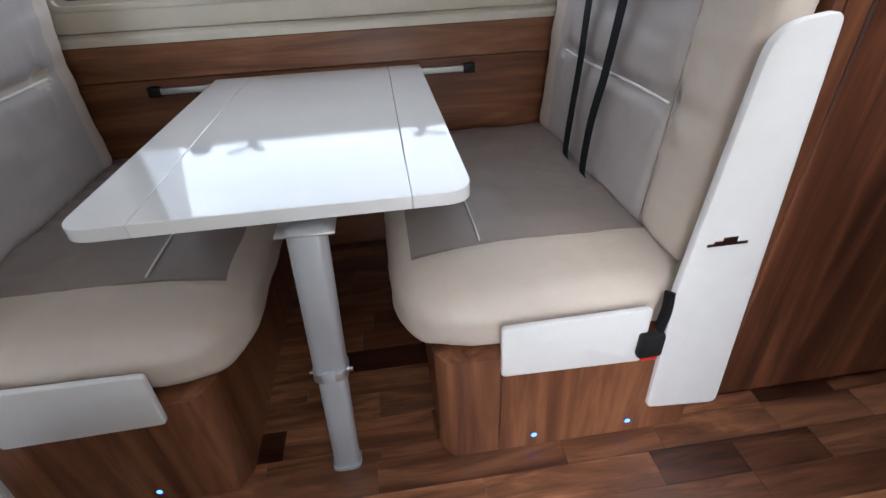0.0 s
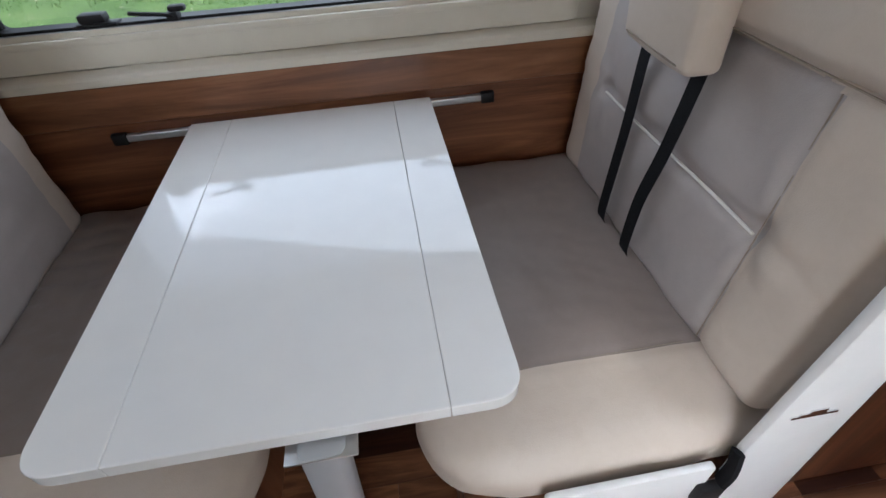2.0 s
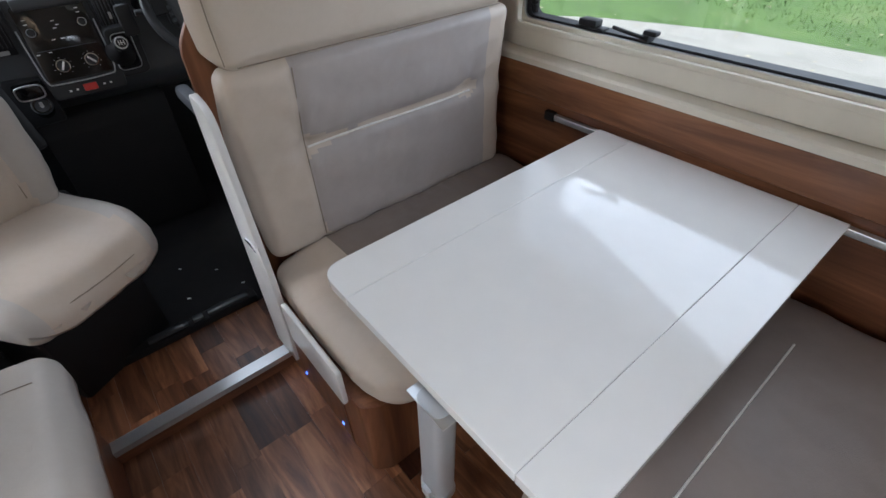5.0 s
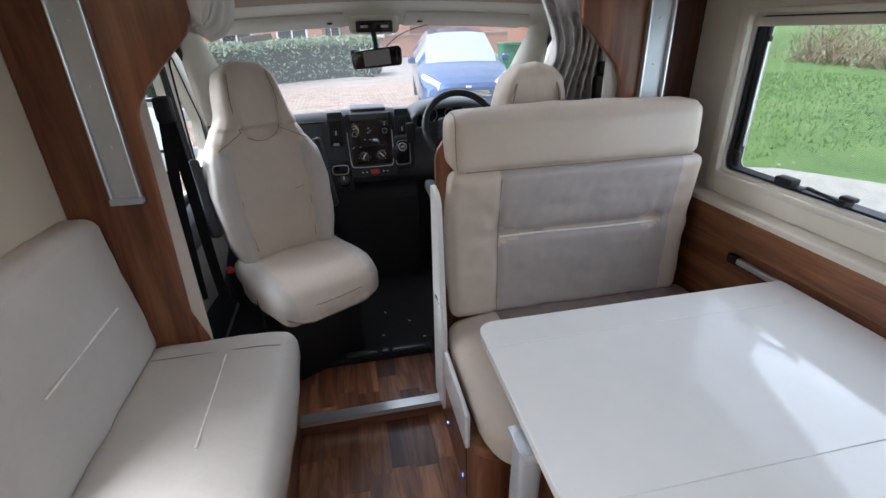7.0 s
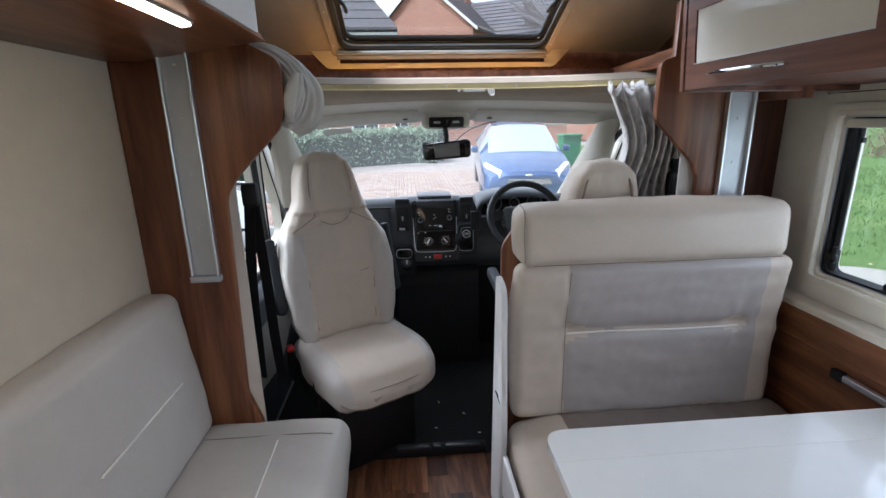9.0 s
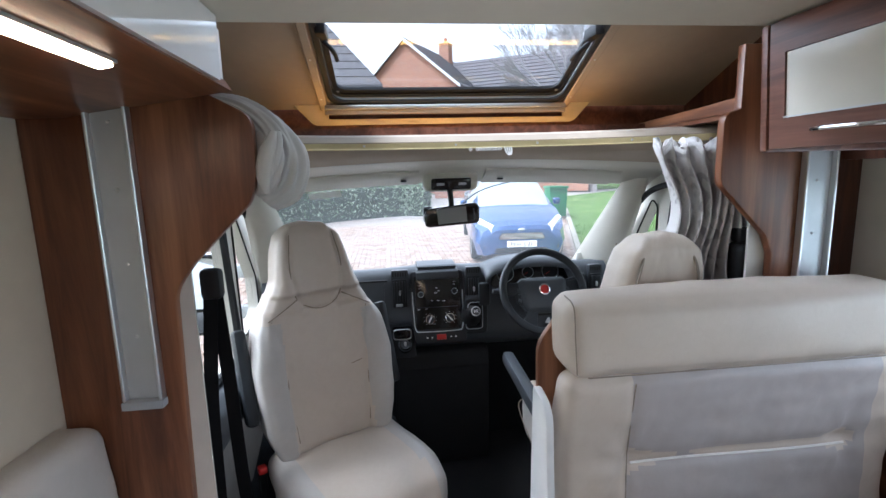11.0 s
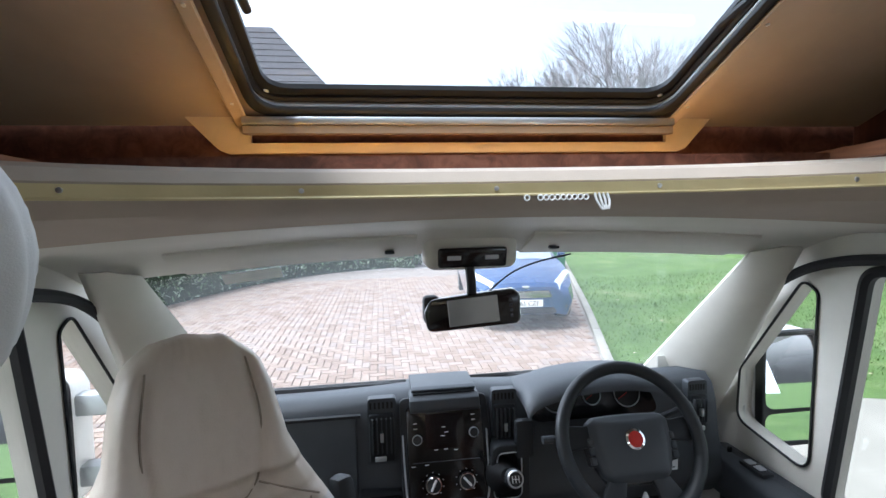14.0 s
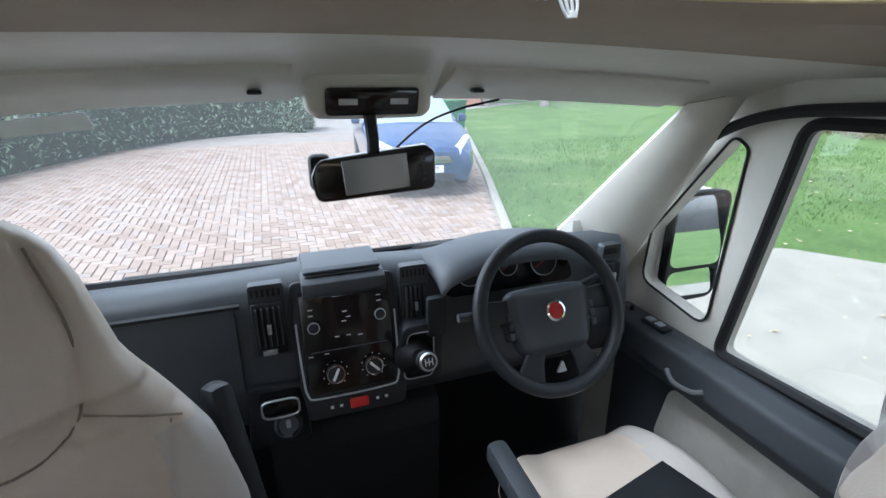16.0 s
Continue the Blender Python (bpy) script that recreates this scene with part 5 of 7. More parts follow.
vent(0.125, 0.200, 0.985, 1.130, "vent_left")
vent(0.505, 0.575, 0.985, 1.130, "vent_right")
vent(1.165, 1.225, 0.99, 1.11, "vent_outer")
part("phone_holder", box(-2.285, -2.255, 0.555, 0.615, 0.985, 1.105, 0.014), dash_black, dash, "black phone holder")
part("phone_holder_arm", tube([(-2.33, 0.57, 1.03), (-2.28, 0.585, 1.04)], 0.014, 8), dash_black, dash)
part("cup_tray_rim", tube([(-2.262, 0.165 + 0.045 * math.copysign(abs(math.cos(a)) ** 0.5, math.cos(a)), 0.862 + 0.026 * math.copysign(abs(math.sin(a)) ** 0.5, math.sin(a))) for a in np.linspace(0, 2 * math.pi, 25)[:-1]], 0.003, 6, True), alu, dash, "silver tray rim")
part("cup_tray", box(-2.36, -2.263, 0.115, 0.215, 0.835, 0.89, 0.01), piano_black, dash)
part("cup_console", plate(fillet([(0.075, 0.72), (0.235, 0.72), (0.225, 0.90), (0.09, 0.91)], 0.02), "x", -2.39, -2.30, 0.008), dash_black, dash, "charcoal console beside the stack")
ash = part("ash_cup", lathe([(0.034, -0.02), (0.034, 0.040), (0.030, 0.048), (0.024, 0.046), (0.022, 0.03), (0, 0.03)], (-2.30, 0.178, 0.785), (0.85, 0, 0.53), 24), piano_black, dash, "round black ash cup")
part("ash_cup_rim", lathe([(0.0345, 0.036), (0.036, 0.043), (0.031, 0.049), (0.029, 0.044)], (-2.30, 0.178, 0.785), (0.85, 0, 0.53), 24), dash_grey, ash, "slate cup rim")
part("ash_cup_tab", box(-2.268, -2.258, 0.172, 0.184, 0.795, 0.822, 0.003), alu_grey, ash)
# lower console
part("lower_console", plate(fillet([(-2.55, 0.062), (-2.38, 0.062), (-2.34, 0.64), (-2.35, 0.72), (-2.50, 0.74)], 0.03), "y", 0.12, 0.62, 0.006), carpet_black, dash)
# instrument binnacle
part("binnacle_hood", sheet([[(-2.50, y, 1.155), (-2.40, y, 1.165 + h * 0.9), (-2.29, y, 1.152 + h), (-2.235, y, 1.132 + h)] for y, h in [(MID + 0.42 + 0.25 * k, 0.064 * (1 - k * k) ** 0.6 + 0.002) for k in np.linspace(-1, 1, 21)]], (0.004, 0, -0.018)), dash_grey, dash, "dark instrument hood", 60)
part("instrument_panel", turned(plate(fillet([(-0.22, -0.07), (0.22, -0.07), (0.17, 0.06), (-0.17, 0.06)], 0.03), "z", -0.01, 0.0), Matrix.Translation((-2.345, 0.842, 1.13)) @ CM.to_3x3().to_4x4()), piano_black, dash, "dark instrument panel")
for dy, r in ((-0.13, 0.045), (0.11, 0.045), (-0.01, 0.03)):
    at = Vector((-2.342, 0.842 + dy, 1.13))
    gdl = part("gauge", lathe([(r, 0), (r, 0.004), (r * 0.94, 0.004), (r * 0.94, 0.001), (0, 0.001)], at, (0.955, 0, 0.296), 24), black_rubber, dash, "round gauge")
    part("gauge_ring", tube([at + CM.to_3x3() @ Vector((r * 0.97 * math.cos(a), r * 0.97 * math.sin(a), 0.005)) for a in np.linspace(0, 2 * math.pi, 33)[:-1]], 0.0016, 6, True), alu_grey, gdl)
    part("needle", turned(box(-0.001, 0.001, 0, r * 0.8, 0.0042, 0.0055), Matrix.Translation(at) @ CM.to_3x3().to_4x4() @ pose(0, 0, 0, 0, 0, 120)), red_plastic, gdl)
# gear lever
gl = thing("gear_lever", (-2.2, 0.517, 0.9), "dashboard gear lever with a black and silver knob", "gear lever")
part("gaiter", lathe([(0.055, -0.06), (0.05, -0.03), (0.03, 0.0), (0.02, 0.03), (0, 0.03)], (-2.235, 0.517, 0.955), (0.9, 0, 0.44), 14), black_rubber, gl)
part("lever", tube([(-2.225, 0.517, 0.960), (-2.155, 0.517, 0.992)], 0.010, 8), chrome, gl)
kn = part("knob", lathe([(0.012, -0.012), (0.024, 0.0), (0.027, 0.016), (0.022, 0.03), (0, 0.033)], (-2.16, 0.517, 0.988), (0.92, 0, 0.38), 20), dash_black, gl)
part("knob_cap", lathe([(0.0235, 0.0295), (0.021, 0.0345), (0.0185, 0.0347), (0.0185, 0.03)], (-2.16, 0.517, 0.988), (0.92, 0, 0.38), 20), alu, kn, "silver knob ring")
GK = Matrix.Translation((-2.16, 0.517, 0.988)) @ Matrix(((0, -0.38, 0.92, 0), (1, 0, 0, 0), (0, 0.92, 0.38, 0), (0, 0, 0, 1)))
for u in (-0.009, 0.0, 0.009):
    part("shift_mark", turned(box(u - 0.0012, u + 0.0012, -0.009, 0.009, 0.0335, 0.0348), GK), white_mark, kn)
part("shift_mark", turned(box(-0.009, 0.009, -0.0011, 0.0011, 0.0336, 0.0349), GK), white_mark, kn)
part("gear_housing", plate(fillet([(0.462, 0.84), (0.60, 0.84), (0.602, 1.03), (0.488, 1.03)], 0.03), "x", -2.36, -2.262, 0.008, [fillet([(0.488, 0.87), (0.572, 0.87), (0.572, 1.005), (0.505, 1.005)], 0.02)]), dash_black, gl)
part("gear_recess", plate(fillet([(0.485, 0.865), (0.575, 0.865), (0.575, 1.008), (0.50, 1.008)], 0.02), "x", -2.34, -2.30), black_rubber, gl)
part("gear_trim", tube([(-2.2615, p[0], p[1]) for p in fillet([(0.486, 0.868), (0.574, 0.868), (0.574, 1.007), (0.502, 1.007)], 0.022)], 0.002, 6, True), alu_grey, gl, "thin grey trim")

# steering wheel
TH = radians(28)
SW = Matrix.Translation((-2.114, 0.842, 1.089)) @ Matrix(((0, -math.sin(TH), math.cos(TH), 0), (1, 0, 0, 0), (0, math.cos(TH), math.sin(TH), 0), (0, 0, 0, 1)))
sw = thing("steering_wheel", (-2.114, 0.842, 0.9), "black steering wheel with a padded hub and round badge", "steering wheel")
part("rim", turned(tube([(0.196 * math.cos(a), 0.196 * math.sin(a), 0) for a in np.linspace(0, 2 * math.pi, 65)[:-1]], 0.0185, 14, True), SW), dash_black, sw, "", 180)
part("hub", turned(cushion(-0.100, 0.100, -0.100, 0.060, -0.045, 0.010, 0.022, 0.008, None, lambda p: Vector((p.x * (1.12 + 2.3 * (p.y + 0.01) * (1 if p.y < 0 else 0.35)), p.y + 0.35 * p.x * p.x * (1 if p.y > 0 else -0.6), p.z)), 0.016, 0.0), SW), [dash_grey], sw, "slate airbag cover", 180)
part("hub_back", turned(plate(fillet([(-0.135, 0.045), (0.135, 0.045), (0.115, -0.05), (0.08, -0.115), (-0.08, -0.115), (-0.115, -0.05)], 0.025, 5), "z", -0.05, -0.02, 0.008), SW), dash_black, sw)
for s in (-1, 1):
    spk = part("spoke", turned(plate(fillet([(s * 0.07, -0.03), (s * 0.13, -0.012), (s * 0.192, -0.02), (s * 0.192, 0.05), (s * 0.13, 0.045), (s * 0.08, 0.05)], 0.012), "z", -0.024, -0.004, 0.006), SW), dash_black, sw)
    for i in range(3):
        part("wheel_button", turned(box(s * 0.118 - 0.008, s * 0.118 + 0.008, -0.055 + 0.024 * i, -0.036 + 0.024 * i, -0.012, 0.002, 0.003), SW), dash_grey, spk)
    part("button_pod", turned(plate(fillet([(s * 0.095, -0.065), (s * 0.133, -0.058), (s * 0.137, 0.02), (s * 0.1, 0.02)], 0.01), "z", -0.02, -0.010, 0.003), SW), dash_black, spk)
    part("lower_spoke", turned(plate(fillet([(s * 0.028, -0.085), (s * 0.075, -0.08), (s * 0.125, -0.155), (s * 0.085, -0.182), (s * 0.050, -0.175), (s * 0.045, -0.13)], 0.01), "z", -0.022, -0.004, 0.005), SW), dash_black, sw)
    part("stalk", tube([SW @ Vector((s * 0.05, 0.03, -0.06)), SW @ Vector((s * 0.21, 0.075 if s > 0 else 0.02, -0.05))], 0.009, 8), dash_black, sw, "black column stalk")
    part("stalk_end", tube([SW @ Vector((s * 0.205, 0.0735 if s > 0 else 0.02, -0.05)), SW @ Vector((s * 0.235, 0.08 if s > 0 else 0.02, -0.05))], 0.011, 10), dash_grey, sw)
part("lower_trim", turned(plate(fillet([(-0.014, -0.155), (0.016, -0.155), (0.010, -0.125)], 0.004), "z", -0.012, -0.006), SW), alu, sw)
part("badge", turned(lathe([(0.021, 0), (0.021, 0.004), (0, 0.006)], (0, 0.0, 0.018), (0, 0, 1), 24), SW), red_plastic, sw, "red round badge")
part("badge_ring", turned(lathe([(0.027, 0), (0.027, 0.005), (0.021, 0.007), (0.021, 0)], (0, 0.0, 0.017), (0, 0, 1), 24), SW), chrome, sw, "chrome badge ring")
part("column", tube([(-2.36, 0.842, 0.955), (-2.15, 0.842, 1.065)], 0.045, 12), dash_black, sw)

# ---------- cab seats ----------
def seat_half(z):
    """Half width of the backrest by height above the cab floor."""
    pts = [(0.50, 0.225), (0.62, 0.255), (0.85, 0.268), (0.99, 0.245), (1.10, 0.19), (1.17, 0.158), (1.28, 0.14), (1.335, 0.122), (1.375, 0.085)]
    return float(np.interp(z, [p[0] for p in pts], [p[1] for p in pts]))


def cab_seat(name, m, label, tilt, flip_arm, front=0.30, lift=0.0, slim=1.0, shift=0.0):
    st = thing(name, (0, 0, 0), label, "cab seat", "cab seats", m=m)

    def back(p):
        q = p.copy()
        h = p.z - 0.5
        w = seat_half(p.z) / 0.25 * (1 + (slim - 1) * max(0, min(1, (p.z - 1.0) / 0.12)))
        q.y = p.y * w
        edge = min(1.0, abs(p.y) / 0.25)
        if p.z < 1.05 and p.x > -0.2:
            q.x += 0.045 * max(0, edge - 0.55) / 0.45 * (1 if p.z < 0.95 else (1.05 - p.z) / 0.1)
        if p.x > -0.2:
            q.x += 0.02 * math.sin(h * 3.2)
        if p.z > 1.12:
            q.x += 0.02
        if p.x > -0.2:
            u = abs(q.y)
            if p.z < 1.04:
                e = u - float(np.interp(p.z, [0.56, 0.75, 0.92, 1.03], [0.150, 0.165, 0.165, 0.195]))
                q.x += 0.012 * max(0, min(1, e / 0.03)) - 0.010 * math.exp(-(e / 0.011) ** 2)
                q.x += 0.004 * noise.noise(Vector((q.y * 9, p.z * 16, 2.0)))
            if p.z > 1.02:
                e = u - float(np.interp(p.z, [1.06, 1.10, 1.22, 1.345], [0.055, 0.090, 0.105, 0.088]))
                if p.z > 1.06:
                    q.x -= 0.009 * math.exp(-(e / 0.010) ** 2)
                    q.x += 0.008 * max(0, min(1, e / 0.03))
                if u < 0.075:
                    q.x -= 0.009 * math.exp(-((p.z - 1.053 - 0.6 * u * u) / 0.010) ** 2)
        q.x -= tilt * h
        return q

    def back_zone(p):
        z = p.z
        return 1 if abs(p.y) > 0.165 and z < 1.02 else 0
    part("backrest", cushion(-0.27, -0.14, -0.25, 0.25, 0.50, 1.375, 0.045, 0.012, back_zone, back, 0.011, 0.005, 31), [cream, pale], st, "", 180)

    def fx(z, y, d=0.002):
        return back(Vector((-0.1395, y, z))).x + d + 0.008
    for s in (-1, 1):
        part("side_seam", tube(smooth_path([(fx(z, s * yy * 0.25 / seat_half(z)) - 0.006, s * yy, z) for z, yy in ((0.56, 0.15), (0.75, 0.165), (0.92, 0.165), (1.03, 0.195))], 5), 0.0022, 5), seam, st)
        part("head_seam", tube(smooth_path([(fx(z, yy * 0.25 / seat_half(z), 0.001), s * yy, z) for z, yy in ((1.345, 0.088), (1.22, 0.105), (1.10, 0.09), (1.06, 0.04), (1.05, 0.0))], 5), 0.0022, 5), seam, st)
        part("shoulder_seam", tube(smooth_path([(fx(1.10, 0, 0.004), s * 0.09, 1.10), (fx(1.07, 0.1, 0.004), s * 0.155, 1.065), (fx(1.04, 0.2, 0.0), s * 0.21, 1.035)], 5), 0.0022, 5), seam, st)
        part("mid_seam", tube(smooth_path([(fx(0.80, y * 0.25 / seat_half(0.80), -0.001), y, 0.80 + 0.2 * (y - 0.05)) for y in np.linspace(0.03, 0.14, 6)], 3), 0.0018, 5), seam, st) if s > 0 and flip_arm else None
        # folding armrest
        if flip_arm:
            part("armrest", turned(box(-0.035, 0.035, -0.024, 0.024, 0.0, 0.36, 0.018), pose(-0.16 - tilt * 0.2, s * 0.30, 0.66, 0, -8 - 50 * tilt, 0)), dash_black, st, "black folding armrest")
        elif s > 0:
            part("armrest", turned(box(-0.03, 0.03, -0.027, 0.027, 0.0, 0.52, 0.018), pose(-0.12, 0.29, 0.715, 0, 87, 0)), dash_grey, st, "black armrest folded down")

    def bx(z):
        return back(Vector((-0.2705, 0, z))).x - 0.009 + (0.5 * (z - 1.30) if z > 1.30 else 0.0)
    part("rear_arch_seam", tube(smooth_path([(bx(z), yy, z) for z, yy in ((0.95, 0.165), (1.10, 0.132 * slim), (1.20, 0.112 * slim), (1.29, 0.096 * slim), (1.345, 0.066 * slim), (1.362, 0.0), (1.345, -0.066 * slim), (1.29, -0.096 * slim), (1.20, -0.112 * slim), (1.10, -0.132 * slim), (0.95, -0.165))], 5), 0.0045, 6), seam, st, "stitched arch seam")

    def seat(p):
        q = p.copy()
        k = min(1, abs(p.y) / 0.25)
        if p.z > 0.42:
            q.z += 0.025 * max(0, k - 0.6) / 0.4 - 0.05 * max(0, (p.x - front + 0.18) / 0.16) ** 2 * 0.7
        q.y *= 1 - (0.10 if flip_arm else 0.24) * max(0, (p.x - front + 0.25) / 0.25) ** 2
        q.y += shift
        return q
    part("seat_cushion", cushion(-0.24, front, -0.262, 0.262, 0.355, 0.515 + lift, 0.055, 0.015, lambda p: 1 if abs(p.y) > 0.19 and p.z > 0.4 else 0, seat, 0.026, 0.006, 33), [cream, pale], st, "", 180)
    part("cushion_seam", tube(smooth_path([(-0.05, -0.254, 0.46), (0.15, -0.25, 0.455), (front - 0.03, -0.20, 0.44), (front + 0.003, -0.08, 0.44), (front + 0.003, 0.08, 0.44), (front - 0.03, 0.20, 0.44), (0.15, 0.25, 0.455), (-0.05, 0.254, 0.46)], 5), 0.0022, 5), seam, st)
    part("seat_pedestal", box(-0.20, 0.16, -0.19, 0.19, -0.028 if flip_arm else -0.015, 0.30, 0.02), black_rubber, st, "black seat pedestal")
    part("swivel_plate", box(-0.22, 0.2, -0.21, 0.21, 0.30, 0.352, 0.01), black_rubber, st)
    for s in (-1, 1):
        part("side_cover", box(-0.28, 0.10, s * 0.262 - 0.012, s * 0.262 + 0.012, 0.28, 0.46, 0.012), black_rubber, st, "black seat side cover")
    part("recline_knob", lathe([(0.03, 0), (0.03, 0.015), (0.024, 0.022), (0, 0.022)], (-0.2, 0.272, 0.47), (0, 1, 0), 14), black_rubber, st)
    bk_ = part("buckle_stalk", tube([(-0.17, -0.29, 0.36), (-0.15, -0.295, 0.50)], 0.016, 8), black_rubber, st)
    part("buckle_button", box(-0.168, -0.132, -0.31, -0.28, 0.50, 0.525, 0.006), red_plastic, bk_, "red belt release")
    return st


cab_seat("passenger_seat", pose(-1.655, -0.045, 0.088, 0, 0, 30), "swivelled cream leather cab seat with raised armrests", 0.20, True)
cab_seat("driver_seat", pose(-1.60, 0.925, 0.075, 0, 0, 180), "cream leather driver seat facing the steering wheel", 0.12, False, 0.56, 0.055, 0.90, -0.045)
fd = thing("folder", (-1.90, 0.97, 0.655), "thin black folder lying on the driver seat", "folder")
part("cover", turned(box(-0.11, 0.11, -0.15, 0.15, 0, 0.012, 0.003), pose(-1.80, 0.99, 0.668, 0, -2, 12)), dash_black, fd)
# passenger seat belt on the pillar
sb = thing("cab_seat_belt", (-1.36, -0.40, 0.5), "black cab seat belt hanging on the pillar", "seat belt")
part("webbing", sheet([[(x, y - 0.02, z), (x, y + 0.02, z)] for x, y, z in smooth_path([(-1.40, -0.385, 1.33), (-1.41, -0.375, 1.05), (-1.42, -0.37, 0.75), (-1.43, -0.36, 0.55)], 5)], (-0.003, 0, 0)), black_web, sb)
part("webbing", sheet([[(x, y - 0.02, z), (x, y + 0.02, z)] for x, y, z in smooth_path([(-1.39, -0.395, 1.33), (-1.38, -0.42, 1.0), (-1.38, -0.43, 0.6)], 5)], (-0.003, 0, 0)), black_web, sb)
part("anchor", box(-1.42, -1.375, -0.42, -0.36, 1.31, 1.40, 0.014), black_rubber, sb)
sb2 = thing("cab_seat_belt", (-1.42, 1.29, 0.9), "black cab seat belt hanging on the pillar", "seat belt")
part("anchor", box(-1.44, -1.39, 1.255, 1.315, 1.40, 1.45, 0.012), black_rubber, sb2)
part("reel_cover", cushion(-1.46, -1.37, 1.245, 1.325, 0.9, 1.40, 0.03, 0.0), [black_rubber], sb2, "", 180)

# ---------- curtains ----------
def curtain_right():
    c = thing("curtain", (-1.5, 1.2, 0.95), "grey patterned pleated curtain drawn beside the cab", "curtain", "cab curtains")
    grid = []
    for i in range(97):
        s = i / 96
        row = []
        for j in range(25):
            t = j / 24
            y = (0.972 + 0.335 * s) * (1 - t) + (1.005 + 0.34 * s) * t + 0.075 * math.exp(-((t - 0.28) / 0.2) ** 2) * (1 - s) + 0.02 * math.sin(6 * t + 3 * s)
            amp = 0.024 + 0.022 * min(1, 3 * t) + (0.012 if j < 2 else 0)
            ph = 2 * math.pi * (8 * s + 0.25 * math.sin(5 * t + 7 * s))
            x = -1.475 + 0.03 * s + amp * math.sin(ph) + 0.012 * noise.noise(Vector((9 * s, 3 * t, 0)))
            z = 1.735 - 0.80 * t + (0.014 * math.sin(ph * 1.7 + 1) + 0.012 * noise.noise(Vector((14 * s, 5, 0))) if j == 0 else 0)
            row.append((x, y + 0.010 * math.cos(ph), z))
        grid.append(row)
    part("drape", sheet(grid, (0.0015, 0, 0)), curtain_cloth, c, "", 180)
    part("heading_tape", sheet([[(p[0] + 0.002, p[1], p[2] - 0.03), (p[0] + 0.003, p[1], p[2] - 0.016)] for p in (r[0] for r in grid)], (0.0015, 0, 0)), curtain_cloth, c)


def curtain_material():
    m = material("patterned_curtain_cloth", (0.5, 0.49, 0.48), 0.9)
    v = coords(m)
    a = noise_tex(m, v, 11, 2, 0.4, 1.2)
    w = noise_tex(m, v, 500, 2)
    c = ramp(m, a.outputs["Fac"], [(0.36, (0.33, 0.305, 0.295)), (0.43, (0.53, 0.505, 0.485)), (0.57, (0.54, 0.515, 0.495)), (0.64, (0.36, 0.335, 0.325))])
    set_in(m, "Base Color", c.outputs[0])
    bump(m, w.outputs["Fac"], 0.3, 0.001)
    return m


curtain_cloth = curtain_material()
curtain_right()
cl = thing("curtain", (-1.3, -0.15, 1.58), "grey curtain gathered into a thick tied bundle", "curtain", "cab curtains")
path = smooth_path([(-1.250, -0.42, 1.855), (-1.265, -0.31, 1.846), (-1.275, -0.235, 1.822), (-1.285, -0.175, 1.770), (-1.30, -0.150, 1.705), (-1.305, -0.165, 1.645), (-1.30, -0.205, 1.605)], 6)
rad = np.interp(np.linspace(0, 1, len(path)), [0, 0.25, 0.45, 0.65, 0.85, 1], [0.018, 0.026, 0.045, 0.068, 0.075, 0.05])
bm = bmesh.new()
rings = []
for i, p in enumerate(path):
    d = (path[min(i + 1, len(path) - 1)] - path[max(i - 1, 0)]).normalized()
    s_ = d.cross(Vector((1, 0, 0))).normalized()
    u_ = s_.cross(d).normalized()
    ring = []
    for j in range(120):
        a = 2 * math.pi * j / 120
        w_ = 7 * a + 0.16 * i + 1.8 * math.sin(2 * a + 0.1 * i)
        fold = 1 + 0.15 * (1 - abs(math.sin(w_))) - 0.06 + 0.05 * math.sin(15 * a - 0.12 * i + 2 * math.sin(a)) + 0.13 * noise.noise(Vector((2.2 * math.cos(a), 2.2 * math.sin(a), i * 0.10)))
        ring.append(bm.verts.new(p + (s_ * math.cos(a) + u_ * 0.95 * math.sin(a)) * float(rad[i]) * fold))
    rings.append(ring)
for a, b in zip(rings, rings[1:]):
    for j in range(120):
        bm.faces.new((a[j], a[(j + 1) % 120], b[(j + 1) % 120], b[j]))
bm.faces.new(rings[0])
bm.faces.new(rings[-1])
part("gathered_drape", bm, cloth, cl, "", 180)
for k in range(4):
    pts = [(-1.235 + 0.012 * k, -0.185 + 0.03 * math.sin(2.2 * t + k) + 0.015 * k, 1.765 - 0.15 * t) for t in np.linspace(0, 1, 8)]
    part("fold", tube(pts, [0.006, 0.014, 0.018, 0.02, 0.02, 0.018, 0.014, 0.007], 10, flat=0.6), cloth, cl, "", 180)

# threshold trim at the front of the raised floor, a sticker and a grab handle
tt = thing("floor_threshold", (-1.53, 0.2, 0.06), "black plastic threshold trim with glossy blocks", "trim")
part("trim_strip", box(-1.56, -1.502, -0.40, 0.53, 0.060, 0.098, 0.008), black_rubber, tt)
for y0_, y1_ in ((0.33, 0.50), (0.27, 0.315), (0.10, 0.255)):
    part("trim_block", box(-1.545, -1.508, y0_, y1_, 0.0985, 0.114, 0.006), plain("glossy_dark_grey", (0.05, 0.055, 0.06), 0.2), tt)
for x_, y_ in ((-1.72, 0.30), (-1.83, 0.46), (-1.66, 0.52), (-1.95, 0.33)):
    crumb = thing("litter_scrap", (x_, y_, 0.061), "tiny pale scrap lying on the black mat", "litter", "scraps on the mat")
    part("scrap", turned(box(-0.008, 0.008, -0.003, 0.003, 0, 0.003, 0.001, 1), pose(x_, y_, 0.0605, 0, 0, 170 * x_)), white_mark, crumb)
stc = thing("dash_sticker", (-2.285, 1.06, 0.93), "small white printed sticker on the dashboard", "sticker")
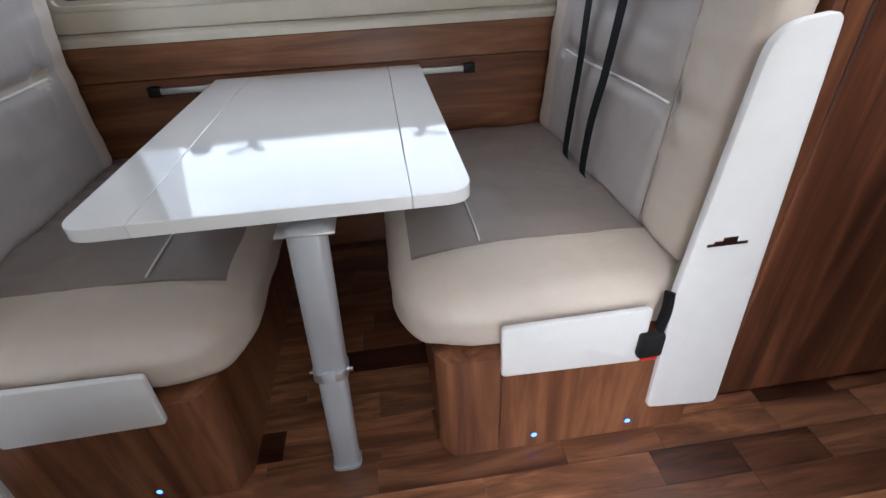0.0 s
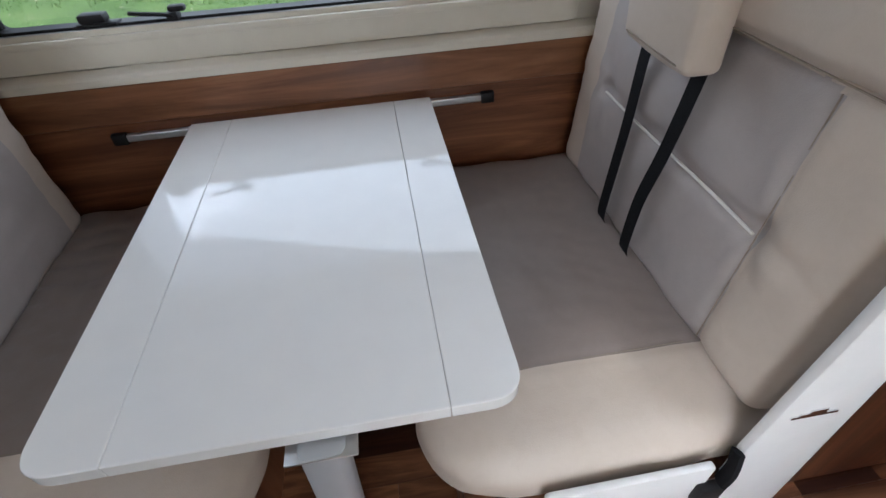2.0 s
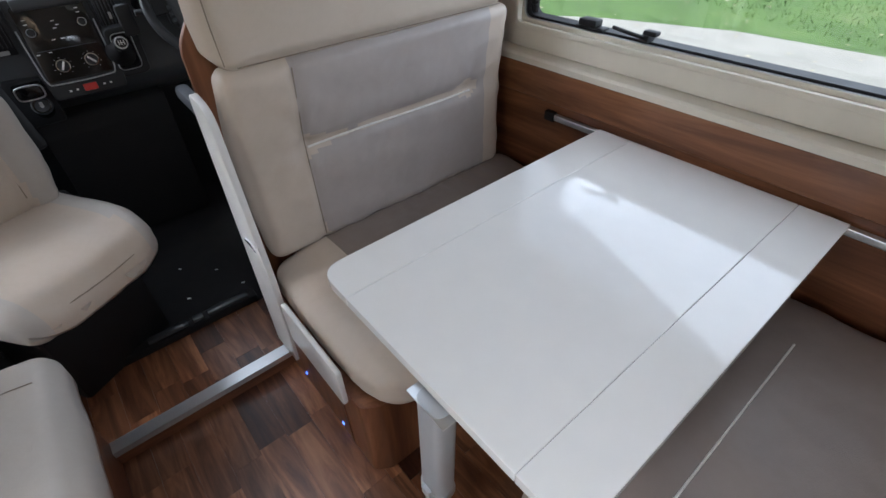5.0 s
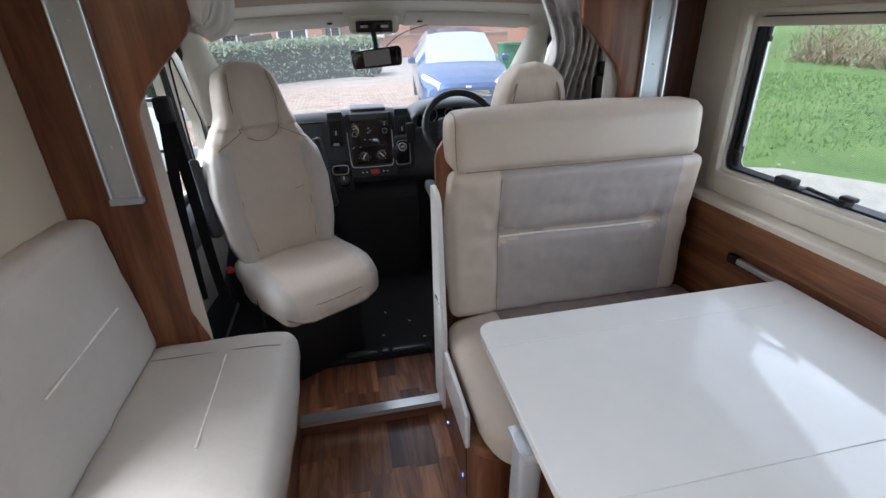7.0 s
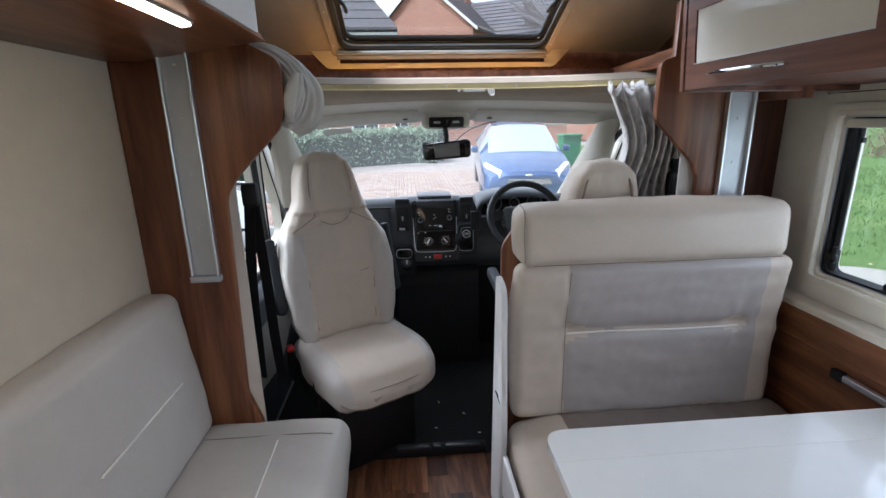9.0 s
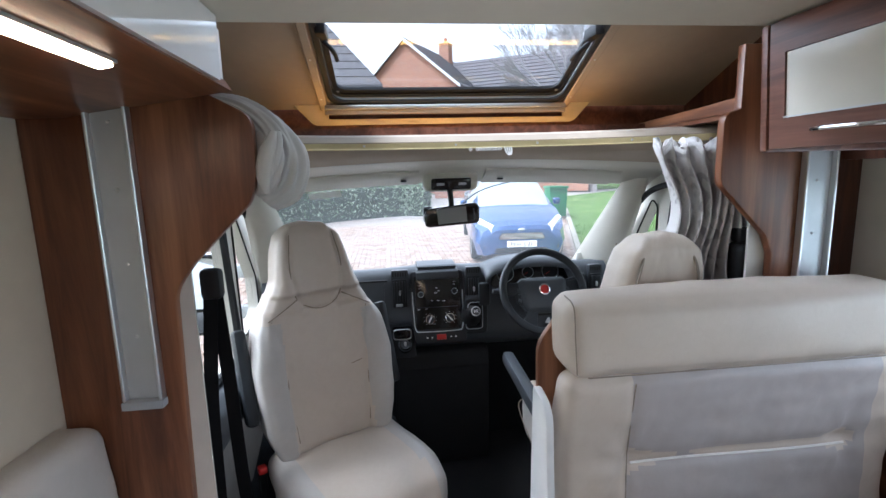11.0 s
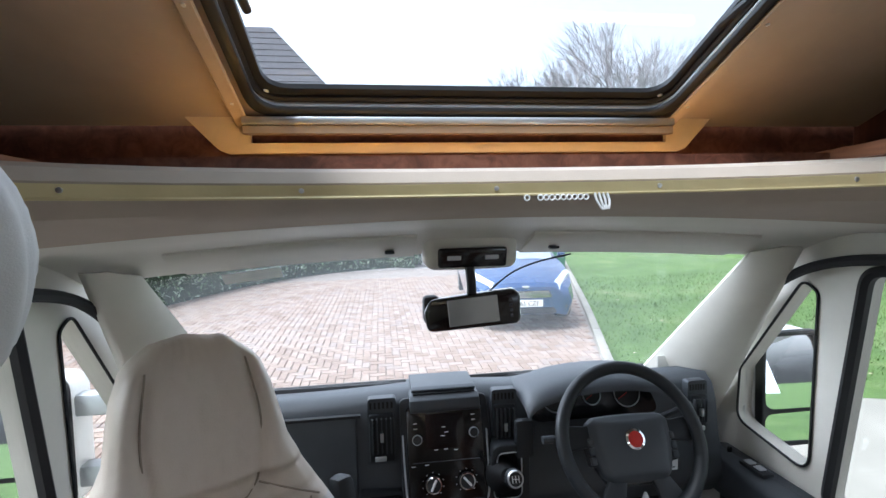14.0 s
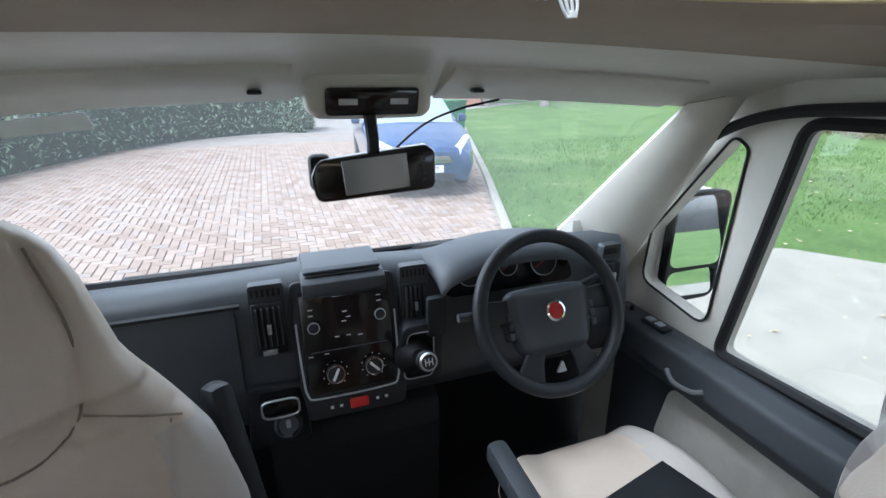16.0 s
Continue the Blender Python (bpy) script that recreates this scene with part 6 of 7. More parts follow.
part("sticker_sheet", box(-2.293, -2.290, 1.02, 1.10, 0.885, 0.925), white_mark, stc)
for i in range(3):
    part("text_bar", box(-2.2898, -2.2892, 1.028, 1.09 - 0.012 * i, 0.893 + 0.011 * i, 0.896 + 0.011 * i), dash_grey, stc)
gh = thing("grab_handle", (-1.88, 1.20, 1.66), "dark recessed grab handle in the header", "handle")
part("recess", turned(box(-0.06, 0.06, -0.015, 0.015, -0.012, 0.0, 0.005), pose(-1.93, 1.18, 1.687, 0, 8, 90)), dash_black, gh)


# ---------- outside ----------
gx = [60, 20, 3, -1, -3, -5, -7, -9, -12, -16, -20, -30, -45, -70, -400]
gy = [-400, -60, -30, -15, -8, -4, 0, 3, 6, 10, 16, 30, 60, 400]
structure("ground", sheet([[(x, y, ground_z(x) - 0.03) for y in gy] for x in gx], (0, 0, -0.2)), grass_mat, "green lawn reaching into the distance", "ground")


def kerb_y(x):
    return 2.85 + 0.35 * (-x - 6.2)


def on_ground(bm, up):
    for v in bm.verts:
        v.co.z = ground_z(v.co.x) + up + v.co.z
    return bm


def draped(outline, thick, up, cuts=()):
    """A slab that follows the slope of the ground."""
    bm = plate(outline, "z", -thick, 0.0)
    for x in (-1, -9, *cuts):
        bmesh.ops.bisect_plane(bm, geom=[*bm.verts, *bm.edges, *bm.faces], plane_co=(x, 0, 0), plane_no=(1, 0, 0))
    return on_ground(bm, up)


structure("pavement", draped(fillet([(-4.2, 1.2), (-5.2, 4.9), (-4.85, 6.0), (-4.1, 6.75), (-2.6, 7.75), (-0.8, 8.35), (3.0, 8.2), (4.6, 8.1), (4.6, 1.2)], [0, 0.2, 0.5, 0.6, 1.0, 1.0, 0.4, 0, 0], 6), 0.06, 0.0), concrete, "pale concrete pad beside the vehicle", "pavement")
road = structure("driveway", draped([(-2.6, -9), (-2.6, 1.19), (-4.22, 1.19), (-4.22, kerb_y(-4.22)), (-16.5, kerb_y(-16.5)), (-16.5, -9)], 0.06, -0.012), joint_sand, "reddish block paved driveway in herringbone", "driveway")
far_road = structure("road", draped([(-16.51, -14), (-16.51, 6.3), (-24, 9), (-29, 16), (-29, -14)], 0.05, -0.014), plain("worn_pale_asphalt", (0.30, 0.28, 0.26), 0.95, vary=0.15, scale=3, fine=80, relief=0.5), "pale worn road beyond the driveway", "road")
structure("lane", draped([(2.6, -9), (2.6, -1.0), (-2.59, -1.0), (-2.59, -9)], 0.05, -0.014), joint_sand, "block paved ground beside the entrance", "driveway")
kerb = tagged(new("kerb"), "pale concrete kerb along the lawn", "kerb", "", "structure")
ORIGIN[kerb.name] = Vector((0, 0, 0))
x = -4.3
while x > -16.4:
    x2 = x - 0.86
    a, b = Vector((x, kerb_y(x), 0)), Vector((x2, kerb_y(x2), 0))
    n = Vector((-(b - a).y, (b - a).x, 0)).normalized()
    if n.y < 0:
        n = -n
    pts = [a, b - (b - a) * 0.01, b - (b - a) * 0.01 + n * 0.12, a + n * 0.12]
    bm = plate([(p.x, p.y) for p in pts], "z", -0.1, 0.075, 0.012)
    part("kerbstone", on_ground(bm, 0.0), concrete, kerb)
    x = x2

# hedge: a near-black core that paints in the inner shade, and many leaves
hedge_line = [Vector((-9.0, -5.6, 0)), Vector((-12.5, -4.55, 0)), Vector((-16.0, -2.6, 0)), Vector((-17.6, 0.3, 0)), Vector((-17.3, 1.5, 0))]
hp = [Vector((p.x, p.y, 0)) for p in smooth_path(hedge_line, 10)]
hedge = thing("hedge", (-15, -2.5, ground_z(-15)), "clipped green laurel hedge along the road", "hedge", kind="stuff")
rows_ = []
for i, p in enumerate(hp):
    d = (hp[min(i + 1, len(hp) - 1)] - hp[max(i - 1, 0)]).normalized()
    n = Vector((-d.y, d.x, 0))
    g0 = ground_z(p.x)
    rows_.append([p + n * 0.5 + Vector((0, 0, g0)), p + n * 0.52 + Vector((0, 0, g0 + 1.0)), p + n * 0.3 + Vector((0, 0, g0 + 1.16)), p - n * 0.3 + Vector((0, 0, g0 + 1.16)), p - n * 0.52 + Vector((0, 0, g0 + 1.0)), p - n * 0.5 + Vector((0, 0, g0))])
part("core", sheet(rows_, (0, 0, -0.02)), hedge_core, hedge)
rnd = random.Random(5)
vs, fs = [], []
for _ in range(15000):
    i = rnd.randrange(len(rows_) - 1)
    t = rnd.random()
    k = rnd.choice((0, 0, 1, 1, 2, 3, 4))
    s = rnd.random()
    p = (rows_[i][k].lerp(rows_[i][k + 1], s)).lerp(rows_[i + 1][k].lerp(rows_[i + 1][k + 1], s), t)
    c = p + Vector((rnd.gauss(0, 0.05), rnd.gauss(0, 0.05), rnd.gauss(0.03, 0.05)))
    e = Euler((rnd.uniform(-1.2, 1.2), rnd.uniform(-1.2, 1.2), rnd.uniform(0, 6.3))).to_matrix()
    L, W = rnd.uniform(0.05, 0.085), rnd.uniform(0.02, 0.034)
    b0 = len(vs)
    for q in ((-L, 0, 0), (0, -W, 0.008), (L, 0, 0), (0, W, 0.008)):
        vs.append(c + e @ Vector(q))
    fs.append((b0, b0 + 1, b0 + 2, b0 + 3))
me = bpy.data.meshes.new("leaves")
me.from_pydata(vs, [], fs)
me.materials.append(leaf_mat)
lv = new("leaves", me)
lv.parent = hedge
lv.location = -ORIGIN[hedge.name]
tagged(lv, kind="stuff")


# parked car
def parked_car():
    m = Matrix.Translation((-7.95, 2.40, ground_z(-8.6))) @ pose(0, 0, 0, 0, 3.2, -6)
    c = thing("car", (0, 0, 0), "parked blue hatchback with a white number plate", "car", m=m)
    # length runs along -x from the bumper: s, then half widths and heights from the sill to the roof
    secs = [(0.00, .50, .24, .60, .42, .56, .58, .45, .66, .20, .67), (0.06, .66, .20, .74, .42, .68, .62, .52, .715, .22, .735), (0.25, .76, .19, .82, .45, .78, .68, .58, .775, .25, .81),
            (0.55, .80, .19, .86, .5, .83, .78, .62, .86, .3, .89), (0.98, .81, .19, .86, .55, .83, .90, .68, .965, .3, .985), (1.30, .81, .19, .86, .55, .83, .93, .66, 1.16, .3, 1.19),
            (1.72, .81, .19, .86, .55, .83, .95, .56, 1.42, .28, 1.45), (2.4, .81, .19, .86, .55, .83, .97, .56, 1.46, .28, 1.49), (3.2, .81, .19, .86, .55, .82, 1.0, .54, 1.38, .28, 1.42), (3.7, .80, .24, .84, .6, .79, 1.0, .56, 1.10, .28, 1.12), (3.95, .66, .34, .72, .6, .68, .88, .45, .95, .2, .96)]
    fine = []
    for a, b in zip(secs, secs[1:]):
        for t in (0, 0.25, 0.5, 0.75):
            fine.append([p + (q - p) * t for p, q in zip(a, b)])
    fine.append(secs[-1])
    bm = bmesh.new()
    rr = []
    for s in fine:
        half = [(s[1 + 2 * k], s[2 + 2 * k]) for k in range(5)]
        ring = [(-s[0], w, z) for w, z in half] + [(-s[0], -w, z) for w, z in half[::-1]]
        rr.append([bm.verts.new(p) for p in ring])
    for i, (a, b) in enumerate(zip(rr, rr[1:])):
        for j in range(9):
            f = bm.faces.new((a[j], a[j + 1], b[j + 1], b[j]))
            s = (fine[i][0] + fine[i + 1][0]) / 2
            if 0.99 < s < 1.70 and j in (3, 4, 5):
                f.material_index = 1
            if 1.30 < s < 3.2 and j in (2, 6) and not 2.3 < s < 2.45:
                f.material_index = 1
    bm.faces.new(rr[0])
    bm.faces.new(rr[-1][::-1])
    glassy = plain("car_window_glass", (0.30, 0.34, 0.36), 0.05, vary=0.03, relief=0)
    part("body", bm, [car_blue, glassy], c, "blue painted body", 25)
    part("upper_grille", plate(fillet([(-0.42, 0.50), (0.42, 0.50), (0.36, 0.615), (-0.36, 0.615)], 0.04), "x", 0.0, 0.020, 0.006), piano_black, c, "black front grille")
    for i in range(5):
        z = 0.515 + 0.021 * i
        part("grille_bar", box(0.018, 0.028, -0.40 + 0.012 * i, 0.40 - 0.012 * i, z, z + 0.009), chrome, c, "chrome grille bar")
    part("lower_grille", plate(fillet([(-0.50, 0.25), (0.50, 0.25), (0.44, 0.345), (-0.44, 0.345)], 0.03), "x", -0.02, 0.022, 0.006), dash_black, c, "black lower grille")
    for s in (-1, 1):
        hl = part("headlight", sheet([[Vector((-0.04 - 0.45 * t, s * (0.50 + 0.27 * t), 0.60 + 0.17 * t)) , Vector((-0.045 - 0.45 * t, s * (0.505 + 0.27 * t), 0.655 + 0.15 * t + 0.10 * t * (1 - t))), Vector((-0.10 - 0.42 * t, s * (0.47 + 0.26 * t), 0.735 + 0.10 * t))] for t in np.linspace(0, 1, 7)], (0.035, s * 0.03, 0.012)), plain("headlight_lens", (0.7, 0.74, 0.76), 0.08, 0.2, relief=0), c, "clear swept headlight")
        part("fog_light", lathe([(0.05, 0), (0.05, 0.012), (0.03, 0.016), (0, 0.012)], (-0.03, s * 0.56, 0.40), (1, 0, 0), 16), chrome, c, "round fog light")
        part("fog_bezel", plate(fillet([(s * 0.47, 0.33), (s * 0.66, 0.33), (s * 0.65, 0.47), (s * 0.50, 0.45)], 0.02), "x", -0.08, -0.028), dash_black, c)
        mi = part("wing_mirror", cushion(-1.42, -1.30, *sorted((s * 0.86, s * 1.0)), 0.93, 1.06, 0.04, 0.0), [car_blue], c, "blue wing mirror", 180)
        for x in (-0.72, -3.2):
            w = part("wheel", lathe([(0.20, -0.09), (0.29, -0.10), (0.315, -0.06), (0.315, 0.06), (0.29, 0.10), (0.20, 0.09)], (x, s * 0.745, 0.315), (0, 1, 0), 28), tyre_mat, c, "black tyre")
            part("rim", lathe([(0.205, 0.06), (0.20, 0.092), (0.05, 0.075), (0, 0.075)], (x, s * 0.745, 0.315), (0, s, 0), 20), alu_grey, w, "alloy rim")
        part("wiper", tube([(-1.05, s * 0.1 + 0.15, 0.995), (-1.10, s * 0.1 - 0.42, 1.025)], 0.008, 6), black_rubber, c)
    part("bonnet_badge", turned(lathe([(0.06, 0), (0.055, 0.008), (0, 0.01)], (0, 0, 0), (0, 0, 1), 20), Matrix.Translation((0.0, 0, 0.675)) @ pose(0, 0, 0, 0, 80, 0) @ Matrix.Diagonal((0.4, 1, 1, 1))), chrome, c, "oval silver badge")
    pl = part("number_plate", box(0.024, 0.032, -0.26, 0.26, 0.365, 0.476, 0.003, 1), plain("plate_white", (0.8, 0.8, 0.78), 0.4, vary=0.01, relief=0), c, "white number plate")
    words("PE65 CZF", 0.098, Matrix.Translation((0.0335, 0, 0.418)) @ Matrix(((0, 0, 1, 0), (1, 0, 0, 0), (0, 1, 0, 0), (0, 0, 0, 1))), black_rubber, "plate_lettering", pl)
    return c


parked_car()


# wheelie bin
bn = thing("wheelie_bin", (-14.8, 5.5, ground_z(-14.8)), "green plastic wheelie bin with a lid", "bin")
z = ground_z(-14.8)
part("bin_body", plate([(5.24, z + 0.06), (5.76, z + 0.06), (5.80, z + 0.95), (5.20, z + 0.95)], "x", -15.1, -14.55, 0.02), green_bin_mat, bn)
part("lid", plate(fillet([(5.17, z + 0.955), (5.83, z + 0.955), (5.80, z + 1.03), (5.20, z + 1.03)], 0.03), "x", -15.15, -14.48, 0.01), green_bin_mat, bn, "green hinged lid")
for y in (5.27, 5.73):
    part("wheel", lathe([(0.1, -0.03), (0.1, 0.03), (0.04, 0.035), (0, 0.035)], (-15.08, y, z + 0.1), (0, 1, 0), 14), tyre_mat, bn)


# houses
def brick_material():
    m = material("brick_courses", (0.36, 0.15, 0.09), 0.9)
    n, l = m.node_tree.nodes, m.node_tree.links
    tc = n.new("ShaderNodeTexCoord")
    sep, com = n.new("ShaderNodeSeparateXYZ"), n.new("ShaderNodeCombineXYZ")
    add = n.new("ShaderNodeMath")
    l.new(tc.outputs["Object"], sep.inputs[0])
    l.new(sep.outputs[0], add.inputs[0])
    l.new(sep.outputs[1], add.inputs[1])
    l.new(add.outputs[0], com.inputs[0])
    l.new(sep.outputs[2], com.inputs[1])
    b = n.new("ShaderNodeTexBrick")
    b.inputs["Scale"].default_value = 1.0
    b.inputs["Brick Width"].default_value, b.inputs["Row Height"].default_value, b.inputs["Mortar Size"].default_value = 0.225, 0.075, 0.008
    b.inputs["Color1"].default_value, b.inputs["Color2"].default_value, b.inputs["Mortar"].default_value = (0.40, 0.17, 0.10, 1), (0.30, 0.12, 0.08, 1), (0.45, 0.36, 0.28, 1)
    l.new(com.outputs[0], b.inputs["Vector"])
    set_in(m, "Base Color", b.outputs[0])
    return m


brickwork = brick_material()


def house(m, w, d, eave, ridge, label, wins, chimney=None, timber=False):
    """A gabled house in its own axes: gables face +x and -x, the ridge runs along x."""
    h = thing("house", (0, 0, 0), label, "house", "houses across the road", m=m)
    part("wall", plate([(-w / 2, 0), (w / 2, 0), (w / 2, eave), (0, ridge), (-w / 2, eave)], "x", -d, 0), brickwork, h, "red brick wall")
    k = (ridge - eave) / (w / 2)
    for s in (-1, 1):
        bm = plate([(0, ridge + 0.02), (s * (w / 2 + 0.35), eave - 0.35 * k + 0.02), (s * (w / 2 + 0.35), eave - 0.35 * k + 0.16), (0, ridge + 0.18)], "x", -d - 0.2, 0.2)
        rf = part("roof", bm, roof_tile, h, "grey tiled roof slope")
        for i in range(1, 12):
            t = i / 12
            y, z = s * t * (w / 2 + 0.35), ridge + 0.18 - t * (ridge - eave + 0.35 * k)
            part("tile_course", box(-d - 0.2, 0.2, y - 0.02, y + 0.02, z - 0.005, z + 0.025), roof_tile, rf)
        part("bargeboard", plate([(0, ridge - 0.02), (s * (w / 2 + 0.35), eave - 0.35 * k - 0.02), (s * (w / 2 + 0.35), eave - 0.35 * k + 0.15), (0, ridge + 0.16)], "x", 0.2, 0.24), white_mark, h, "white bargeboard")
    for (face, u, z, ww, hh) in wins:
        if face == "x":
            mm = Matrix.Translation((0.03, u, z))
        else:
            mm = Matrix.Translation((u, (w / 2 + 0.03) * (1 if face == "y" else -1), z)) @ pose(0, 0, 0, 0, 0, 90 if face == "y" else -90)
        wn_ = part("window", turned(plate([(-ww / 2, -hh / 2), (ww / 2, -hh / 2), (ww / 2, hh / 2), (-ww / 2, hh / 2)], "x", -0.05, 0.03, 0,
                   [[(-ww / 2 + 0.07, -hh / 2 + 0.07), (-0.03, -hh / 2 + 0.07), (-0.03, hh / 2 - 0.07), (-ww / 2 + 0.07, hh / 2 - 0.07)], [(0.03, -hh / 2 + 0.07), (ww / 2 - 0.07, -hh / 2 + 0.07), (ww / 2 - 0.07, hh / 2 - 0.07), (0.03, hh / 2 - 0.07)]]), mm), white_mark, h, "white window frame")
        part("pane", turned(box(-0.045, -0.02, -ww / 2 + 0.06, ww / 2 - 0.06, -hh / 2 + 0.06, hh / 2 - 0.06), mm), window_dark, wn_)
        part("sill", turned(box(-0.02, 0.09, -ww / 2 - 0.06, ww / 2 + 0.06, -hh / 2 - 0.08, -hh / 2 - 0.005), mm), white_mark, wn_)
    if chimney:
        cx, cy = chimney
        zb = ridge - k * abs(cy)
        ch = part("chimney", box(cx - 0.35, cx + 0.35, cy - 0.35, cy + 0.35, zb - 0.5, zb + 1.1), brickwork, h, "brick chimney")
        part("cap", box(cx - 0.4, cx + 0.4, cy - 0.4, cy + 0.4, zb + 1.1, zb + 1.2), brickwork, ch)
        part("chimney_pot", lathe([(0.14, 0), (0.12, 0.35), (0.09, 0.35), (0.09, 0.3)], (cx, cy, zb + 1.2), (0, 0, 1), 12), brick_red, ch)
    if timber:
        part("gable_render", plate([(-w / 2 * 0.72, eave + 0.28 * (ridge - eave)), (w / 2 * 0.72, eave + 0.28 * (ridge - eave)), (0, ridge - 0.05)], "x", 0.0, 0.04), white_mark, h, "white gable panel")
        for u in (-0.9, -0.45, 0, 0.45, 0.9):
            part("timber", box(0.04, 0.07, u - 0.06, u + 0.06, eave + 0.28 * (ridge - eave), eave + 0.95 * (ridge - eave) - abs(u) * k), bark, h, "dark gable timber")


Z = ground_z(-30)
WINS = [("x", -1.7, 1.5, 1.2, 1.2), ("x", 1.7, 1.5, 1.2, 1.2), ("x", -1.7, 4.2, 1.2, 1.1), ("x", 1.7, 4.2, 1.2, 1.1)]
house(Matrix.Translation((-29.5, 1.4, Z)) @ pose(0, 0, 0, 0, 0, -32), 6.6, 9.0, 6.35, 9.1, "red brick gabled house with a grey roof", [("x", -1.7, 1.5, 1.2, 1.2), ("x", 1.7, 1.5, 1.2, 1.2)], (-5.0, 0.4))
house(Matrix.Translation((-29.0, 13.0, Z)) @ pose(0, 0, 0, 0, 0, 62), 5.6, 9.0, 5.8, 8.5, "red brick house with a timbered gable", WINS, None, True)


def hipped_house(x0, y1, w, dpt, eave, ridge, wins):
    """A house with a hipped roof; its front wall stands at x0 and its near corner at y1."""
    g = ground_z(x0)
    h = thing("house", (x0, y1 - w / 2, g), "red brick house with a hipped grey roof", "house", "houses across the road")
    part("wall", box(x0 - dpt, x0, y1 - w, y1, g - 0.2, eave), brickwork, h, "red brick wall")
    o = 0.4
    a, b, c, e = Vector((x0 + o, y1 + o, eave - 0.1)), Vector((x0 + o, y1 - w - o, eave - 0.1)), Vector((x0 - dpt - o, y1 - w - o, eave - 0.1)), Vector((x0 - dpt - o, y1 + o, eave - 0.1))
    p, q = Vector((x0 - dpt / 2, y1 - dpt / 2, ridge)), Vector((x0 - dpt / 2, y1 - w + dpt / 2, ridge))
    for pts in ((a, b, q, p), (b, c, q), (c, e, p, q), (e, a, p)):
        bm = bmesh.new()
        bm.faces.new([bm.verts.new(v) for v in pts])
        ext = bmesh.ops.extrude_face_region(bm, geom=list(bm.faces))
        bmesh.ops.translate(bm, vec=(0, 0, 0.12), verts=[v for v in ext["geom"] if isinstance(v, bmesh.types.BMVert)])
        rf = part("roof", bm, roof_tile, h, "grey tiled roof slope")
    for i in range(1, 16):
        k = i / 16
        u, v = a.lerp(p, k), b.lerp(q, k)
        part("tile_course", tube([u + Vector((0, 0, 0.13)), v + Vector((0, 0, 0.13))], 0.025, 4), roof_tile, rf)
        u, v = e.lerp(p, k), a.lerp(p, k)
        part("tile_course", tube([u + Vector((0, 0, 0.13)), v + Vector((0, 0, 0.13))], 0.025, 4), roof_tile, rf)
    part("gutter", tube([a + Vector((0.05, 0, -0.02)), b + Vector((0.05, 0, -0.02))], 0.06, 6), black_rubber, h, "black gutter")
    part("fascia", box(x0 + o - 0.04, x0 + o, y1 - w - o, y1 + o, eave - 0.28, eave - 0.1), white_mark, h, "white fascia board")
    for y, z in wins:
        wn_ = part("window", plate([(y - 0.6, z - 0.55), (y + 0.6, z - 0.55), (y + 0.6, z + 0.55), (y - 0.6, z + 0.55)], "x", x0 - 0.02, x0 + 0.05, 0, [[(y - 0.53, z - 0.48), (y - 0.03, z - 0.48), (y - 0.03, z + 0.48), (y - 0.53, z + 0.48)], [(y + 0.03, z - 0.48), (y + 0.53, z - 0.48), (y + 0.53, z + 0.48), (y + 0.03, z + 0.48)]]), white_mark, h, "white window frame")
        part("pane", box(x0 - 0.015, x0 + 0.01, y - 0.54, y + 0.54, z - 0.49, z + 0.49), window_dark, wn_)
        part("sill", box(x0 + 0.002, x0 + 0.12, y - 0.66, y + 0.66, z - 0.63, z - 0.56), white_mark, wn_)


hipped_house(-20.8, -0.35, 12.5, 8.6, 5.35, 11.2, [(-1.5, 1.5), (-3.6, 1.5), (-6.2, 1.5), (-9.0, 1.5), (-1.6, 4.3), (-5.2, 4.3), (-9.2, 4.3)])
gw = thing("garden_wall", (-25.5, 6.0, ground_z(-25.5)), "low red brick garden wall", "wall")
part("wall_face", box(-25.6, -25.35, 2.6, 9.0, ground_z(-25.5), ground_z(-25.5) + 1.0), brickwork, gw)
part("coping", box(-25.65, -25.30, 2.55, 9.05, ground_z(-25.5) + 1.0, ground_z(-25.5) + 1.07), concrete, gw)


